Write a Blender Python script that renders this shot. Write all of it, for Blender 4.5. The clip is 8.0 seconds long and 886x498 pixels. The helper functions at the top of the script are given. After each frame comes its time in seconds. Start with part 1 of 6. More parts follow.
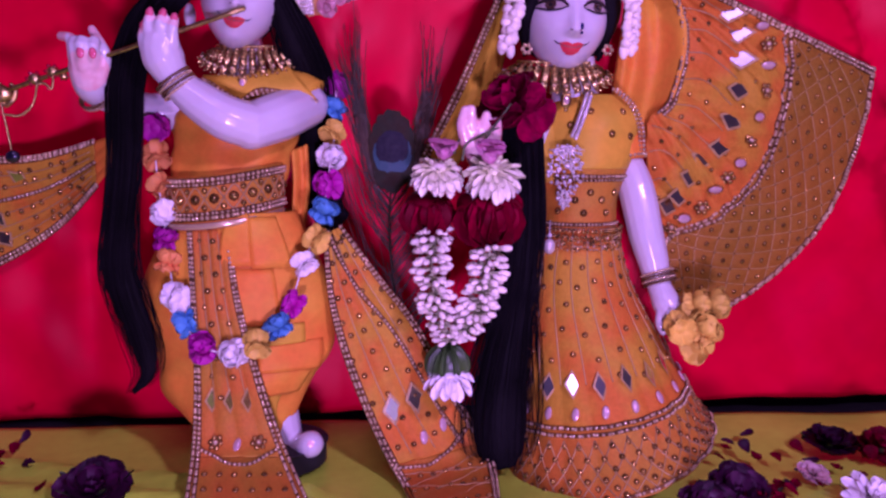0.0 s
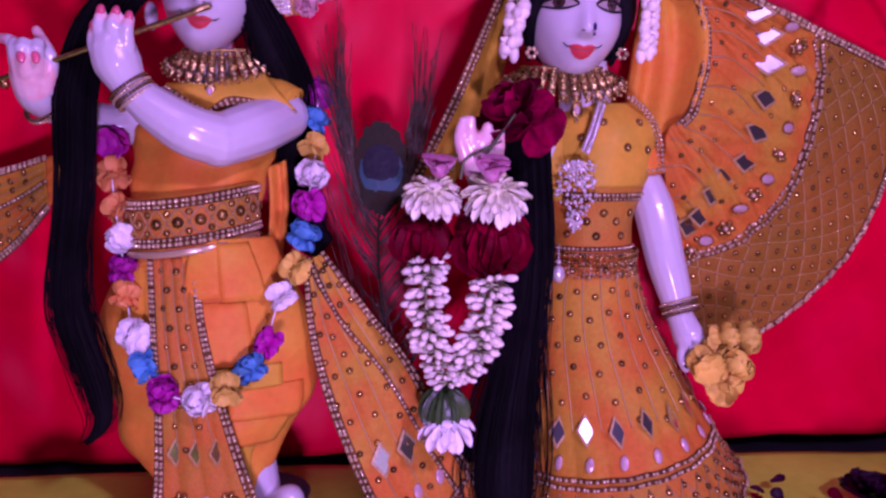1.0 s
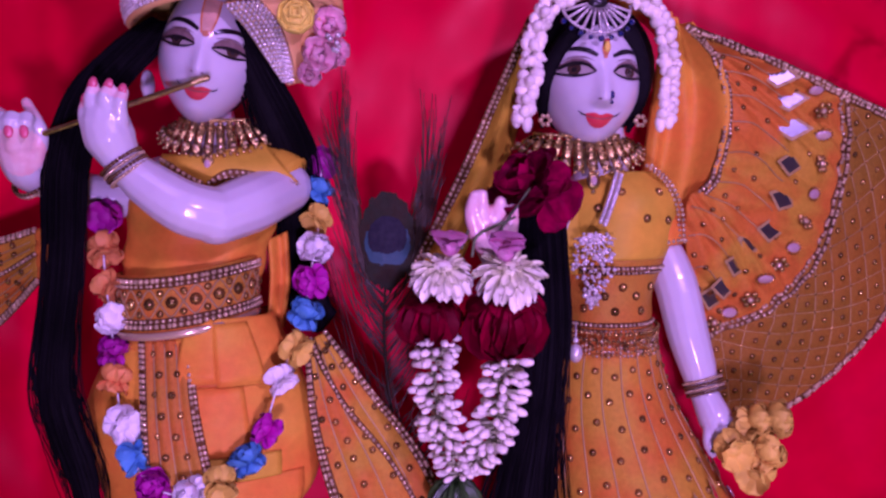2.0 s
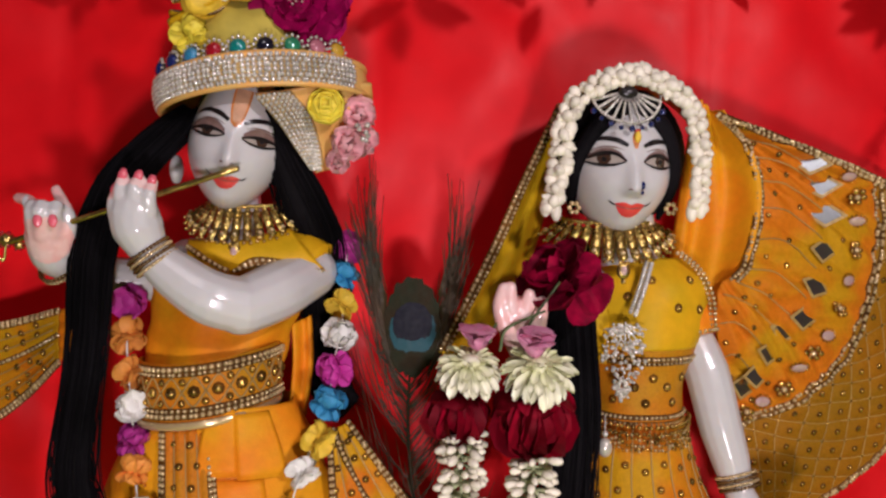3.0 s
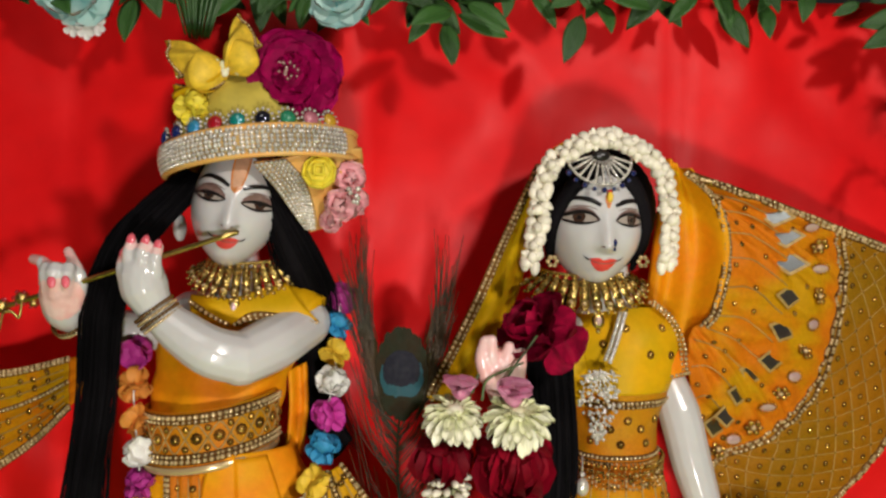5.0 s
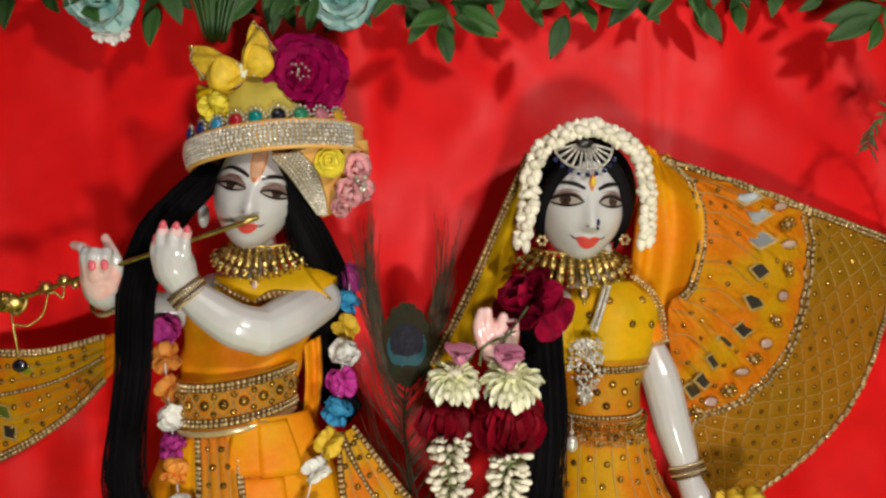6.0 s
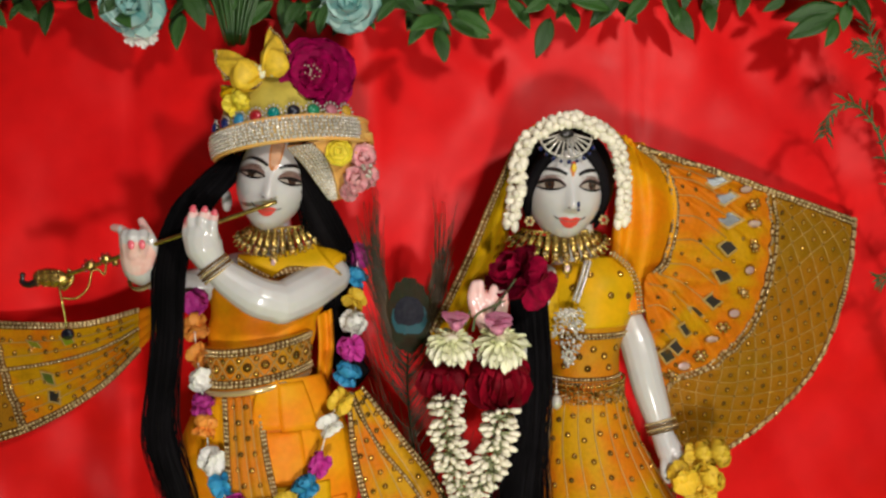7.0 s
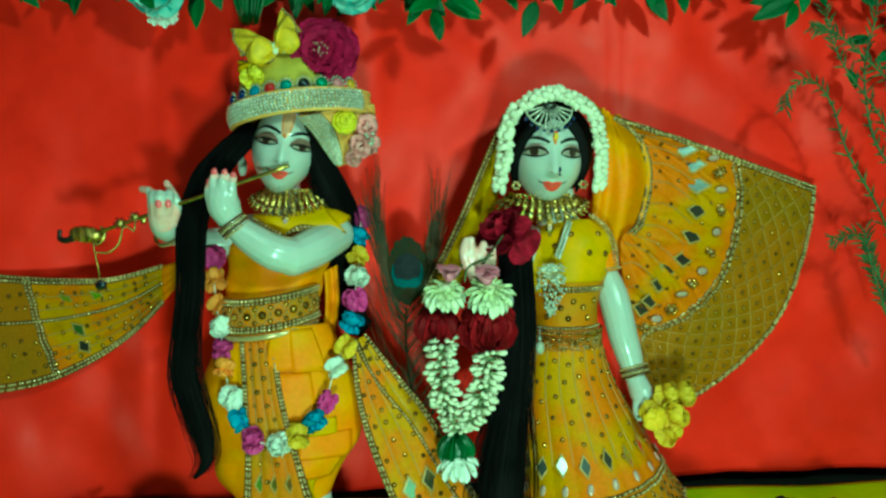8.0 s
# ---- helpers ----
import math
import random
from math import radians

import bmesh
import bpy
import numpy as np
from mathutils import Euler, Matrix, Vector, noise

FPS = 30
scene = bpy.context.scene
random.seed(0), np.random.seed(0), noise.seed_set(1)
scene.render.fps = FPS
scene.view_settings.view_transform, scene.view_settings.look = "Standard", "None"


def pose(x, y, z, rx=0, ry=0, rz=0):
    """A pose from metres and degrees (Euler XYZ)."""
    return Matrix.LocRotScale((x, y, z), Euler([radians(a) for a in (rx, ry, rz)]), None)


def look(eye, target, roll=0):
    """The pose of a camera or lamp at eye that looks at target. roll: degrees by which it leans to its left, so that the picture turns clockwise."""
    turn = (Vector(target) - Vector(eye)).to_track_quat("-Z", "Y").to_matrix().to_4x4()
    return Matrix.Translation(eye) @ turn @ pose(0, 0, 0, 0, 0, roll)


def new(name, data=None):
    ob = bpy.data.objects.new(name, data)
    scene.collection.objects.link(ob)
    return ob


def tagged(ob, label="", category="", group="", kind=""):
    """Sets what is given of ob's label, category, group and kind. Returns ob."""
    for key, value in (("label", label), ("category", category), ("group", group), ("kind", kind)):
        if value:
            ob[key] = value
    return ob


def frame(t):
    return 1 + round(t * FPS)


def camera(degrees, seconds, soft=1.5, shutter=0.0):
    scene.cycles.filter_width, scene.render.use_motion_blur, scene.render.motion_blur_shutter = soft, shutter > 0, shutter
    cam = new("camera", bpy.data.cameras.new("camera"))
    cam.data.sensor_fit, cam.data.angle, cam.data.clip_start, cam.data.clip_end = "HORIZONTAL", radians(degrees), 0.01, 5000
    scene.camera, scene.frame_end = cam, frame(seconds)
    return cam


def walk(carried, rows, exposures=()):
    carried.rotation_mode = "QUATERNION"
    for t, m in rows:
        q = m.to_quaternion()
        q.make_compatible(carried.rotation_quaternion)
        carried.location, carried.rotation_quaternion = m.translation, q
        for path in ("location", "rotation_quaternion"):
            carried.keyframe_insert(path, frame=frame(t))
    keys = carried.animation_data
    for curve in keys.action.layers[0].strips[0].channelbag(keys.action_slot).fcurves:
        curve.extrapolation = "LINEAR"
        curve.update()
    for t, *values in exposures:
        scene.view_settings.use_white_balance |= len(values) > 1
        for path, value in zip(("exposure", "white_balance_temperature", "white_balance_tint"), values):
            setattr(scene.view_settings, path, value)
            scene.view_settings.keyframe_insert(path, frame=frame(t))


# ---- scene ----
cam = camera(61.0, 8.0, soft=2.5)
PATH = [
    (0, (0.016, 0.014, 0.312), (0.156, 1.994, 0.063), 0.2),
    (0.5, (0.02, 0.059, 0.308), (0.159, 2.04, 0.072), 0.1),
    (1, (0.02, 0.1, 0.317), (0.178, 2.082, 0.097), -0.0),
    (2.5, (0.015, 0.147, 0.366), (0.146, 2.142, 0.299), 0.0),
    (3, (0.01, 0.151, 0.386), (0.116, 2.148, 0.37), 0.5),
    (3.5, (0.012, 0.143, 0.413), (0.128, 2.139, 0.431), 0.6),
    (4, (0.017, 0.129, 0.432), (0.129, 2.125, 0.472), 0.4),
    (4.5, (0.019, 0.123, 0.429), (0.128, 2.12, 0.455), 0.3),
    (6, (0.016, 0.041, 0.414), (0.122, 2.038, 0.401), -0.7),
    (6.5, (0.019, -0.005, 0.415), (0.119, 1.992, 0.384), -1.4),
    (7, (0.02, -0.046, 0.405), (0.11, 1.952, 0.363), -1.1),
    (7.5, (0.022, -0.084, 0.392), (0.113, 1.913, 0.316), -0.8),
    (8, (0.017, -0.135, 0.378), (0.116, 1.86, 0.297), -1.0),
]
# the picture is tinted violet at the start and green at the end
LOOKS = [(0.0, -0.55, 5600, 165), (2.55, -0.65, 5550, 165), (2.8, -0.45, 5500, 75), (3.0, -0.2, 6200, 28), (3.2, -0.08, 6500, 12), (7.2, -0.08, 6500, 10), (7.5, -0.08, 6150, -20),
         (8.0, 0.0, 4800, -92)]
walk(cam, [(t, look(eye, target, roll)) for t, eye, target, roll in PATH], LOOKS)

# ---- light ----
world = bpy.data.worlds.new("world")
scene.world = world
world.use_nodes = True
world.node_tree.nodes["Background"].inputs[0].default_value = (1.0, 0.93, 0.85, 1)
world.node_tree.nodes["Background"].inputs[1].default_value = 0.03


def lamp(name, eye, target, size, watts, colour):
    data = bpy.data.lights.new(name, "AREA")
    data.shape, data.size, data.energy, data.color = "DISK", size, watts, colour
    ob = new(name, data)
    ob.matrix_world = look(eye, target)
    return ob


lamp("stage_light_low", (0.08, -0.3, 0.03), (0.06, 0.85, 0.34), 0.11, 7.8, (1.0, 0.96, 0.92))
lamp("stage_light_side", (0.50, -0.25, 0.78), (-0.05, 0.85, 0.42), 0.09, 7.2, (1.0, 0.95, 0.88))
# Unseen overhead fill, added for soft ambient light; no fixture stands there.
lamp("added_fill_light", (-0.2, -0.5, 1.55), (0.05, 0.8, 0.3), 0.6, 2.9, (1.0, 0.95, 0.88))


# ---- materials ----
def material(name, colour, rough=0.5, metal=0.0, vary=0.15, grain=60.0, bump=0.0, bump_scale=300.0, second=None, patch=12.0,
             sheen=0.0, coat=0.0, sss=0.0, island=0.0, spec=0.5, piece=0.0, cut=(0.38, 0.62)):
    m = bpy.data.materials.new(name)
    m.use_nodes = True
    nt = m.node_tree
    b = nt.nodes["Principled BSDF"]
    b.inputs["Roughness"].default_value = rough
    b.inputs["Metallic"].default_value = metal
    b.inputs["Sheen Weight"].default_value = sheen
    b.inputs["Coat Weight"].default_value = coat
    b.inputs["Coat Roughness"].default_value = 0.12
    b.inputs["Subsurface Weight"].default_value = sss
    b.inputs["Subsurface Radius"].default_value = (0.01, 0.006, 0.005)
    b.inputs["Subsurface Scale"].default_value = 0.4
    b.inputs["Specular IOR Level"].default_value = spec
    geo = nt.nodes.new("ShaderNodeTexCoord")

    def noise_node(scale, detail=4.0):
        n = nt.nodes.new("ShaderNodeTexNoise")
        n.inputs["Scale"].default_value, n.inputs["Detail"].default_value = scale, detail
        nt.links.new(geo.outputs["Object"], n.inputs["Vector"])
        return n

    def ramp(socket, lo, hi):
        r = nt.nodes.new("ShaderNodeMapRange")
        r.inputs["From Min"].default_value, r.inputs["From Max"].default_value = lo, hi
        nt.links.new(socket, r.inputs["Value"])
        return r.outputs["Result"]

    def mix(fac, a, b2, blend="MIX"):
        x = nt.nodes.new("ShaderNodeMix")
        x.data_type, x.blend_type = "RGBA", blend
        if isinstance(fac, float):
            x.inputs["Factor"].default_value = fac
        else:
            nt.links.new(fac, x.inputs["Factor"])
        for key, v in ((6, a), (7, b2)):
            if isinstance(v, tuple):
                x.inputs[key].default_value = (*v[:3], 1)
            else:
                nt.links.new(v, x.inputs[key])
        return x.outputs[2]

    other = second or tuple(c * (1 - 2 * vary) for c in colour)
    col = mix(ramp(noise_node(patch, 3.0).outputs["Fac"], *cut), colour, other)
    fine = noise_node(grain, 5.0)
    col = mix(ramp(fine.outputs["Fac"], 0.3, 0.75), col, mix(1.0, col, tuple([1 - vary] * 3), "MULTIPLY"))
    if island or piece:
        src = nt.nodes.new("ShaderNodeObjectInfo" if piece else "ShaderNodeNewGeometry")
        hsv = nt.nodes.new("ShaderNodeHueSaturation")
        amount = piece or island
        r = nt.nodes.new("ShaderNodeMapRange")
        r.inputs["To Min"].default_value, r.inputs["To Max"].default_value = 1 - amount, 1 + amount
        nt.links.new(src.outputs["Random" if piece else "Random Per Island"], r.inputs["Value"])
        nt.links.new(r.outputs["Result"], hsv.inputs["Value"])
        nt.links.new(col, hsv.inputs["Color"])
        col = hsv.outputs["Color"]
    nt.links.new(col, b.inputs["Base Color"])
    rr = nt.nodes.new("ShaderNodeMapRange")
    rr.inputs["To Min"].default_value, rr.inputs["To Max"].default_value = max(0.03, rough * 0.75), min(1, rough * 1.3)
    nt.links.new(noise_node(grain * 0.6).outputs["Fac"], rr.inputs["Value"])
    nt.links.new(rr.outputs["Result"], b.inputs["Roughness"])
    if bump:
        bn = nt.nodes.new("ShaderNodeBump")
        bn.inputs["Strength"].default_value, bn.inputs["Distance"].default_value = bump, 0.001
        nt.links.new(noise_node(bump_scale, 4.0).outputs["Fac"], bn.inputs["Height"])
        nt.links.new(bn.outputs["Normal"], b.inputs["Normal"])
    return m


RED_CLOTH = material("red_satin", (0.92, 0.010, 0.011), 0.45, vary=0.08, patch=5, grain=40, bump=0.25, bump_scale=60, second=(0.78, 0.008, 0.010), spec=0.18)
YELLOW_COVER = material("yellow_satin", (0.56, 0.95, 0.015), 0.32, vary=0.12, patch=7, bump=0.2, bump_scale=80, second=(0.50, 0.84, 0.010), spec=0.5)
DARK = material("dark_board", (0.015, 0.012, 0.012), 0.7, vary=0.2)
PLASTER = material("warm_plaster", (0.55, 0.5, 0.44), 0.8, vary=0.08, patch=2, bump=0.2)
STONE_FLOOR = material("stone_floor", (0.35, 0.31, 0.27), 0.4, vary=0.1, patch=3)
MARBLE = material("white_marble", (0.59, 0.57, 0.555), 0.2, vary=0.03, patch=18, grain=90, coat=0.25, sss=0.15, second=(0.56, 0.54, 0.52), bump=0.05, bump_scale=120)
SKIN_PINK = material("pink_painted_marble", (0.80, 0.42, 0.38), 0.25, vary=0.06, patch=60, coat=0.4, second=(0.82, 0.58, 0.53))
NAIL = material("pink_paint", (0.80, 0.13, 0.17), 0.2, vary=0.05, coat=0.5)
LIP = material("red_paint", (0.82, 0.07, 0.06), 0.22, vary=0.06, coat=0.5)
PAINT_BLACK = material("black_paint", (0.012, 0.009, 0.009), 0.3, vary=0.1)
EYE_WHITE = material("eye_paint", (0.40, 0.34, 0.29), 0.2, vary=0.05, coat=0.4)
EYE_BROWN = material("brown_paint", (0.08, 0.04, 0.025), 0.15, vary=0.2, coat=0.6)
LID = material("lid_paint", (0.17, 0.095, 0.08), 0.35, vary=0.15, patch=90, second=(0.24, 0.15, 0.13))
ORANGE_PAINT = material("orange_paint", (0.75, 0.25, 0.05), 0.3, vary=0.15, patch=200)
APRICOT_PAINT = material("apricot_paint", (0.72, 0.40, 0.24), 0.3, vary=0.1, patch=120)
HAIR = material("black_hair", (0.006, 0.005, 0.006), 0.7, vary=0.3, grain=300, island=0.5, spec=0.05)
ORANGE_CLOTH = material("orange_silk", (0.82, 0.22, 0.004), 0.5, vary=0.12, patch=16, grain=160, bump=0.3, bump_scale=500, second=(0.76, 0.33, 0.004), spec=0.15)
YELLOW_CLOTH = material("yellow_silk", (0.70, 0.36, 0.003), 0.5, vary=0.1, patch=25, grain=160, bump=0.3, bump_scale=500, second=(0.56, 0.33, 0.003), spec=0.15)
MIXED_CLOTH = material("yellow_orange_brocade", (0.56, 0.275, 0.003), 0.55, vary=0.2, patch=15, grain=250, bump=0.5, bump_scale=700, second=(0.64, 0.17, 0.004), spec=0.12, cut=(0.42, 0.58))
GOLD_CLOTH = material("gold_brocade", (0.40, 0.150, 0.004), 0.5, vary=0.3, patch=9, grain=420, bump=0.7, bump_scale=900, second=(0.32, 0.150, 0.004), spec=0.15, cut=(0.42, 0.62))
RUST_CLOTH = material("orange_brocade", (0.62, 0.17, 0.005), 0.5, vary=0.25, patch=18, grain=420, bump=0.7, bump_scale=900, second=(0.50, 0.22, 0.004), spec=0.15)
THREAD = material("gold_thread", (0.56, 0.36, 0.11), 0.45, 0.1, vary=0.2, grain=600)
TAPE = material("dark_brown_trim", (0.20, 0.085, 0.012), 0.6, vary=0.3, grain=500, spec=0.15)
GOLD = material("gold_metal", (0.78, 0.54, 0.16), 0.24, 0.95, vary=0.2, patch=150, bump=0.3, bump_scale=900)
STUD = material("gold_stud", (0.66, 0.38, 0.08), 0.2, 0.85, vary=0.2, island=0.5)
PEARL = material("pearl_trim", (0.72, 0.52, 0.26), 0.2, 0.45, vary=0.1, island=0.25, coat=0.5)
SILVER = material("rhinestone_silver", (0.80, 0.75, 0.66), 0.18, 0.45, vary=0.12, island=0.2, coat=0.5)
MIRROR = material("mirror_glass", (0.74, 0.80, 0.80), 0.22, 1.0, vary=0.03)
PINK_GEM = material("pink_gem", (0.75, 0.50, 0.45), 0.1, 0.3, vary=0.1, coat=0.8)
MAROON = material("maroon_petal", (0.20, 0.001, 0.010), 0.6, vary=0.2, patch=60, grain=200, second=(0.12, 0.001, 0.006), piece=0.35, spec=0.08)
CRIMSON = material("crimson_petal", (0.27, 0.002, 0.026), 0.6, vary=0.25, patch=50, grain=200, second=(0.13, 0.001, 0.014), piece=0.4, spec=0.06)
WINE = material("wine_dahlia_petal", (0.30, 0.001, 0.062), 0.6, vary=0.2, patch=80, grain=250, second=(0.20, 0.001, 0.04), piece=0.3, spec=0.06)
PURPLE = material("dark_purple_petal", (0.055, 0.006, 0.03), 0.5, vary=0.2, patch=60, piece=0.35, spec=0.2)
CREAM = material("cream_petal", (0.80, 0.77, 0.58), 0.5, vary=0.08, patch=60, second=(0.70, 0.72, 0.38), piece=0.12)
IVORY = material("ivory_bud", (0.82, 0.77, 0.62), 0.42, vary=0.07, patch=90, second=(0.78, 0.70, 0.55), piece=0.14)
GREEN_BUD = material("green_bud_stem", (0.42, 0.45, 0.24), 0.5, vary=0.15)
LOTUS = material("pink_lotus_petal", (0.62, 0.20, 0.34), 0.45, vary=0.1, patch=60, piece=0.2, second=(0.68, 0.32, 0.42))
LEAF = material("green_leaf", (0.030, 0.095, 0.018), 0.36, vary=0.25, patch=20, grain=120, second=(0.045, 0.12, 0.022), bump=0.4, bump_scale=250, piece=0.35)
DARK_LEAF = material("dark_leaf", (0.025, 0.05, 0.015), 0.4, vary=0.3, patch=40, island=0.4)
SPRIG = material("sprig_green", (0.10, 0.14, 0.045), 0.5, vary=0.25, patch=40, island=0.3)
BLUE_ROSE = material("pale_blue_petal", (0.17, 0.45, 0.43), 0.55, vary=0.08, patch=30, second=(0.45, 0.64, 0.58), piece=0.15)
F_BLUE = material("blue_foam", (0.03, 0.30, 0.55), 0.65, vary=0.12, patch=120, piece=0.15)
F_PINK = material("magenta_foam", (0.55, 0.03, 0.30), 0.65, vary=0.12, patch=120, piece=0.15)
F_YELLOW = material("yellow_foam", (0.82, 0.53, 0.03), 0.65, vary=0.12, patch=120, piece=0.12)
F_WHITE = material("white_foam", (0.82, 0.80, 0.74), 0.65, vary=0.06, patch=120, piece=0.06)
F_ORANGE = material("orange_foam", (0.82, 0.30, 0.04), 0.65, vary=0.12, patch=120, piece=0.12)
F_LEMON = material("lemon_foam", (0.82, 0.66, 0.04), 0.6, vary=0.08, patch=120)
BABY_PINK = material("pale_pink_cloth", (0.85, 0.42, 0.44), 0.55, vary=0.1, patch=60, second=(0.80, 0.42, 0.42))
TURBAN_CLOTH = material("apricot_silk", (0.74, 0.36, 0.08), 0.45, vary=0.1, patch=30, bump=0.3, bump_scale=400, second=(0.70, 0.42, 0.12))
LIME_CLOTH = material("lime_cloth", (0.58, 0.46, 0.07), 0.5, vary=0.1, patch=40)
GEM_COLOURS = [material("gem_" + n, c, 0.08, 0.2, vary=0.1, coat=1.0) for n, c in
               (("teal", (0.0, 0.22, 0.20)), ("blue", (0.03, 0.25, 0.45)), ("red", (0.45, 0.01, 0.02)), ("navy", (0.01, 0.02, 0.12)),
                ("green", (0.02, 0.25, 0.12)), ("black", (0.01, 0.01, 0.02)), ("rose", (0.6, 0.2, 0.25)), ("gold", (0.7, 0.4, 0.03)))]
FEATHER = material("feather_barb", (0.045, 0.035, 0.014), 0.4, 0.2, vary=0.3, island=0.5, second=(0.09, 0.045, 0.02))
FEATHER_GREEN = material("feather_green", (0.020, 0.022, 0.010), 0.75, 0.0, vary=0.25, grain=400, patch=60, island=0.4, second=(0.03, 0.02, 0.009), spec=0.15)
FEATHER_TEAL = material("feather_teal", (0.0, 0.07, 0.09), 0.6, 0.1, vary=0.2, grain=400)
FEATHER_NAVY = material("feather_navy", (0.004, 0.004, 0.014), 0.8, 0.0, vary=0.2, grain=400)


# ---- mesh tools ----
def vec(p):
    return np.array(p, float)


def unit(v):
    return v / (np.linalg.norm(v) + 1e-12)


def spline(points, n):
    """n points on a smooth curve through the control points."""
    p = np.array(points, float)
    if p.ndim == 1:
        p = p[:, None]
    k = len(p)
    if k == 2:
        return p[0] + (p[1] - p[0]) * np.linspace(0, 1, n)[:, None]
    ext = np.vstack([2 * p[0] - p[1], p, 2 * p[-1] - p[-2]])
    out = []
    for s in np.linspace(0, k - 1, n):
        i = min(int(s), k - 2)
        f = s - i
        a, b, c, d = ext[i], ext[i + 1], ext[i + 2], ext[i + 3]
        out.append(0.5 * (2 * b + (c - a) * f + (2 * a - 5 * b + 4 * c - d) * f * f + (3 * b - a - 3 * c + d) * f ** 3))
    return np.array(out)


def along(points, s):
    """One point at s from 0 to 1 on that curve."""
    p = np.array(points, float)
    k = len(p)
    if k == 2:
        return p[0] + (p[1] - p[0]) * s
    x = min(max(s, 0), 1) * (k - 1)
    i = min(int(x), k - 2)
    f = x - i
    a = p[i - 1] if i else 2 * p[0] - p[1]
    b, c = p[i], p[i + 1]
    d = p[i + 2] if i + 2 < k else 2 * p[-1] - p[-2]
    return 0.5 * (2 * b + (c - a) * f + (2 * a - 5 * b + 4 * c - d) * f * f + (3 * b - a - 3 * c + d) * f ** 3)


def ball_template(rings, segs):
    v, f = [(0, 0, 1.0)], []
    for i in range(1, rings):
        a = math.pi * i / rings
        for j in range(segs):
            b = 2 * math.pi * j / segs
            v.append((math.sin(a) * math.cos(b), math.sin(a) * math.sin(b), math.cos(a)))
    v.append((0, 0, -1.0))
    for j in range(segs):
        f.append((0, 1 + j, 1 + (j + 1) % segs))
        f.append((len(v) - 1, 1 + (rings - 2) * segs + (j + 1) % segs, 1 + (rings - 2) * segs + j))
    for i in range(rings - 2):
        for j in range(segs):
            a, b = 1 + i * segs + j, 1 + i * segs + (j + 1) % segs
            f.append((a, a + segs, b + segs, b))
    return np.array(v), f


BALLS = {k: ball_template(*k) for k in ((4, 6), (5, 8), (8, 12), (16, 24), (48, 64))}


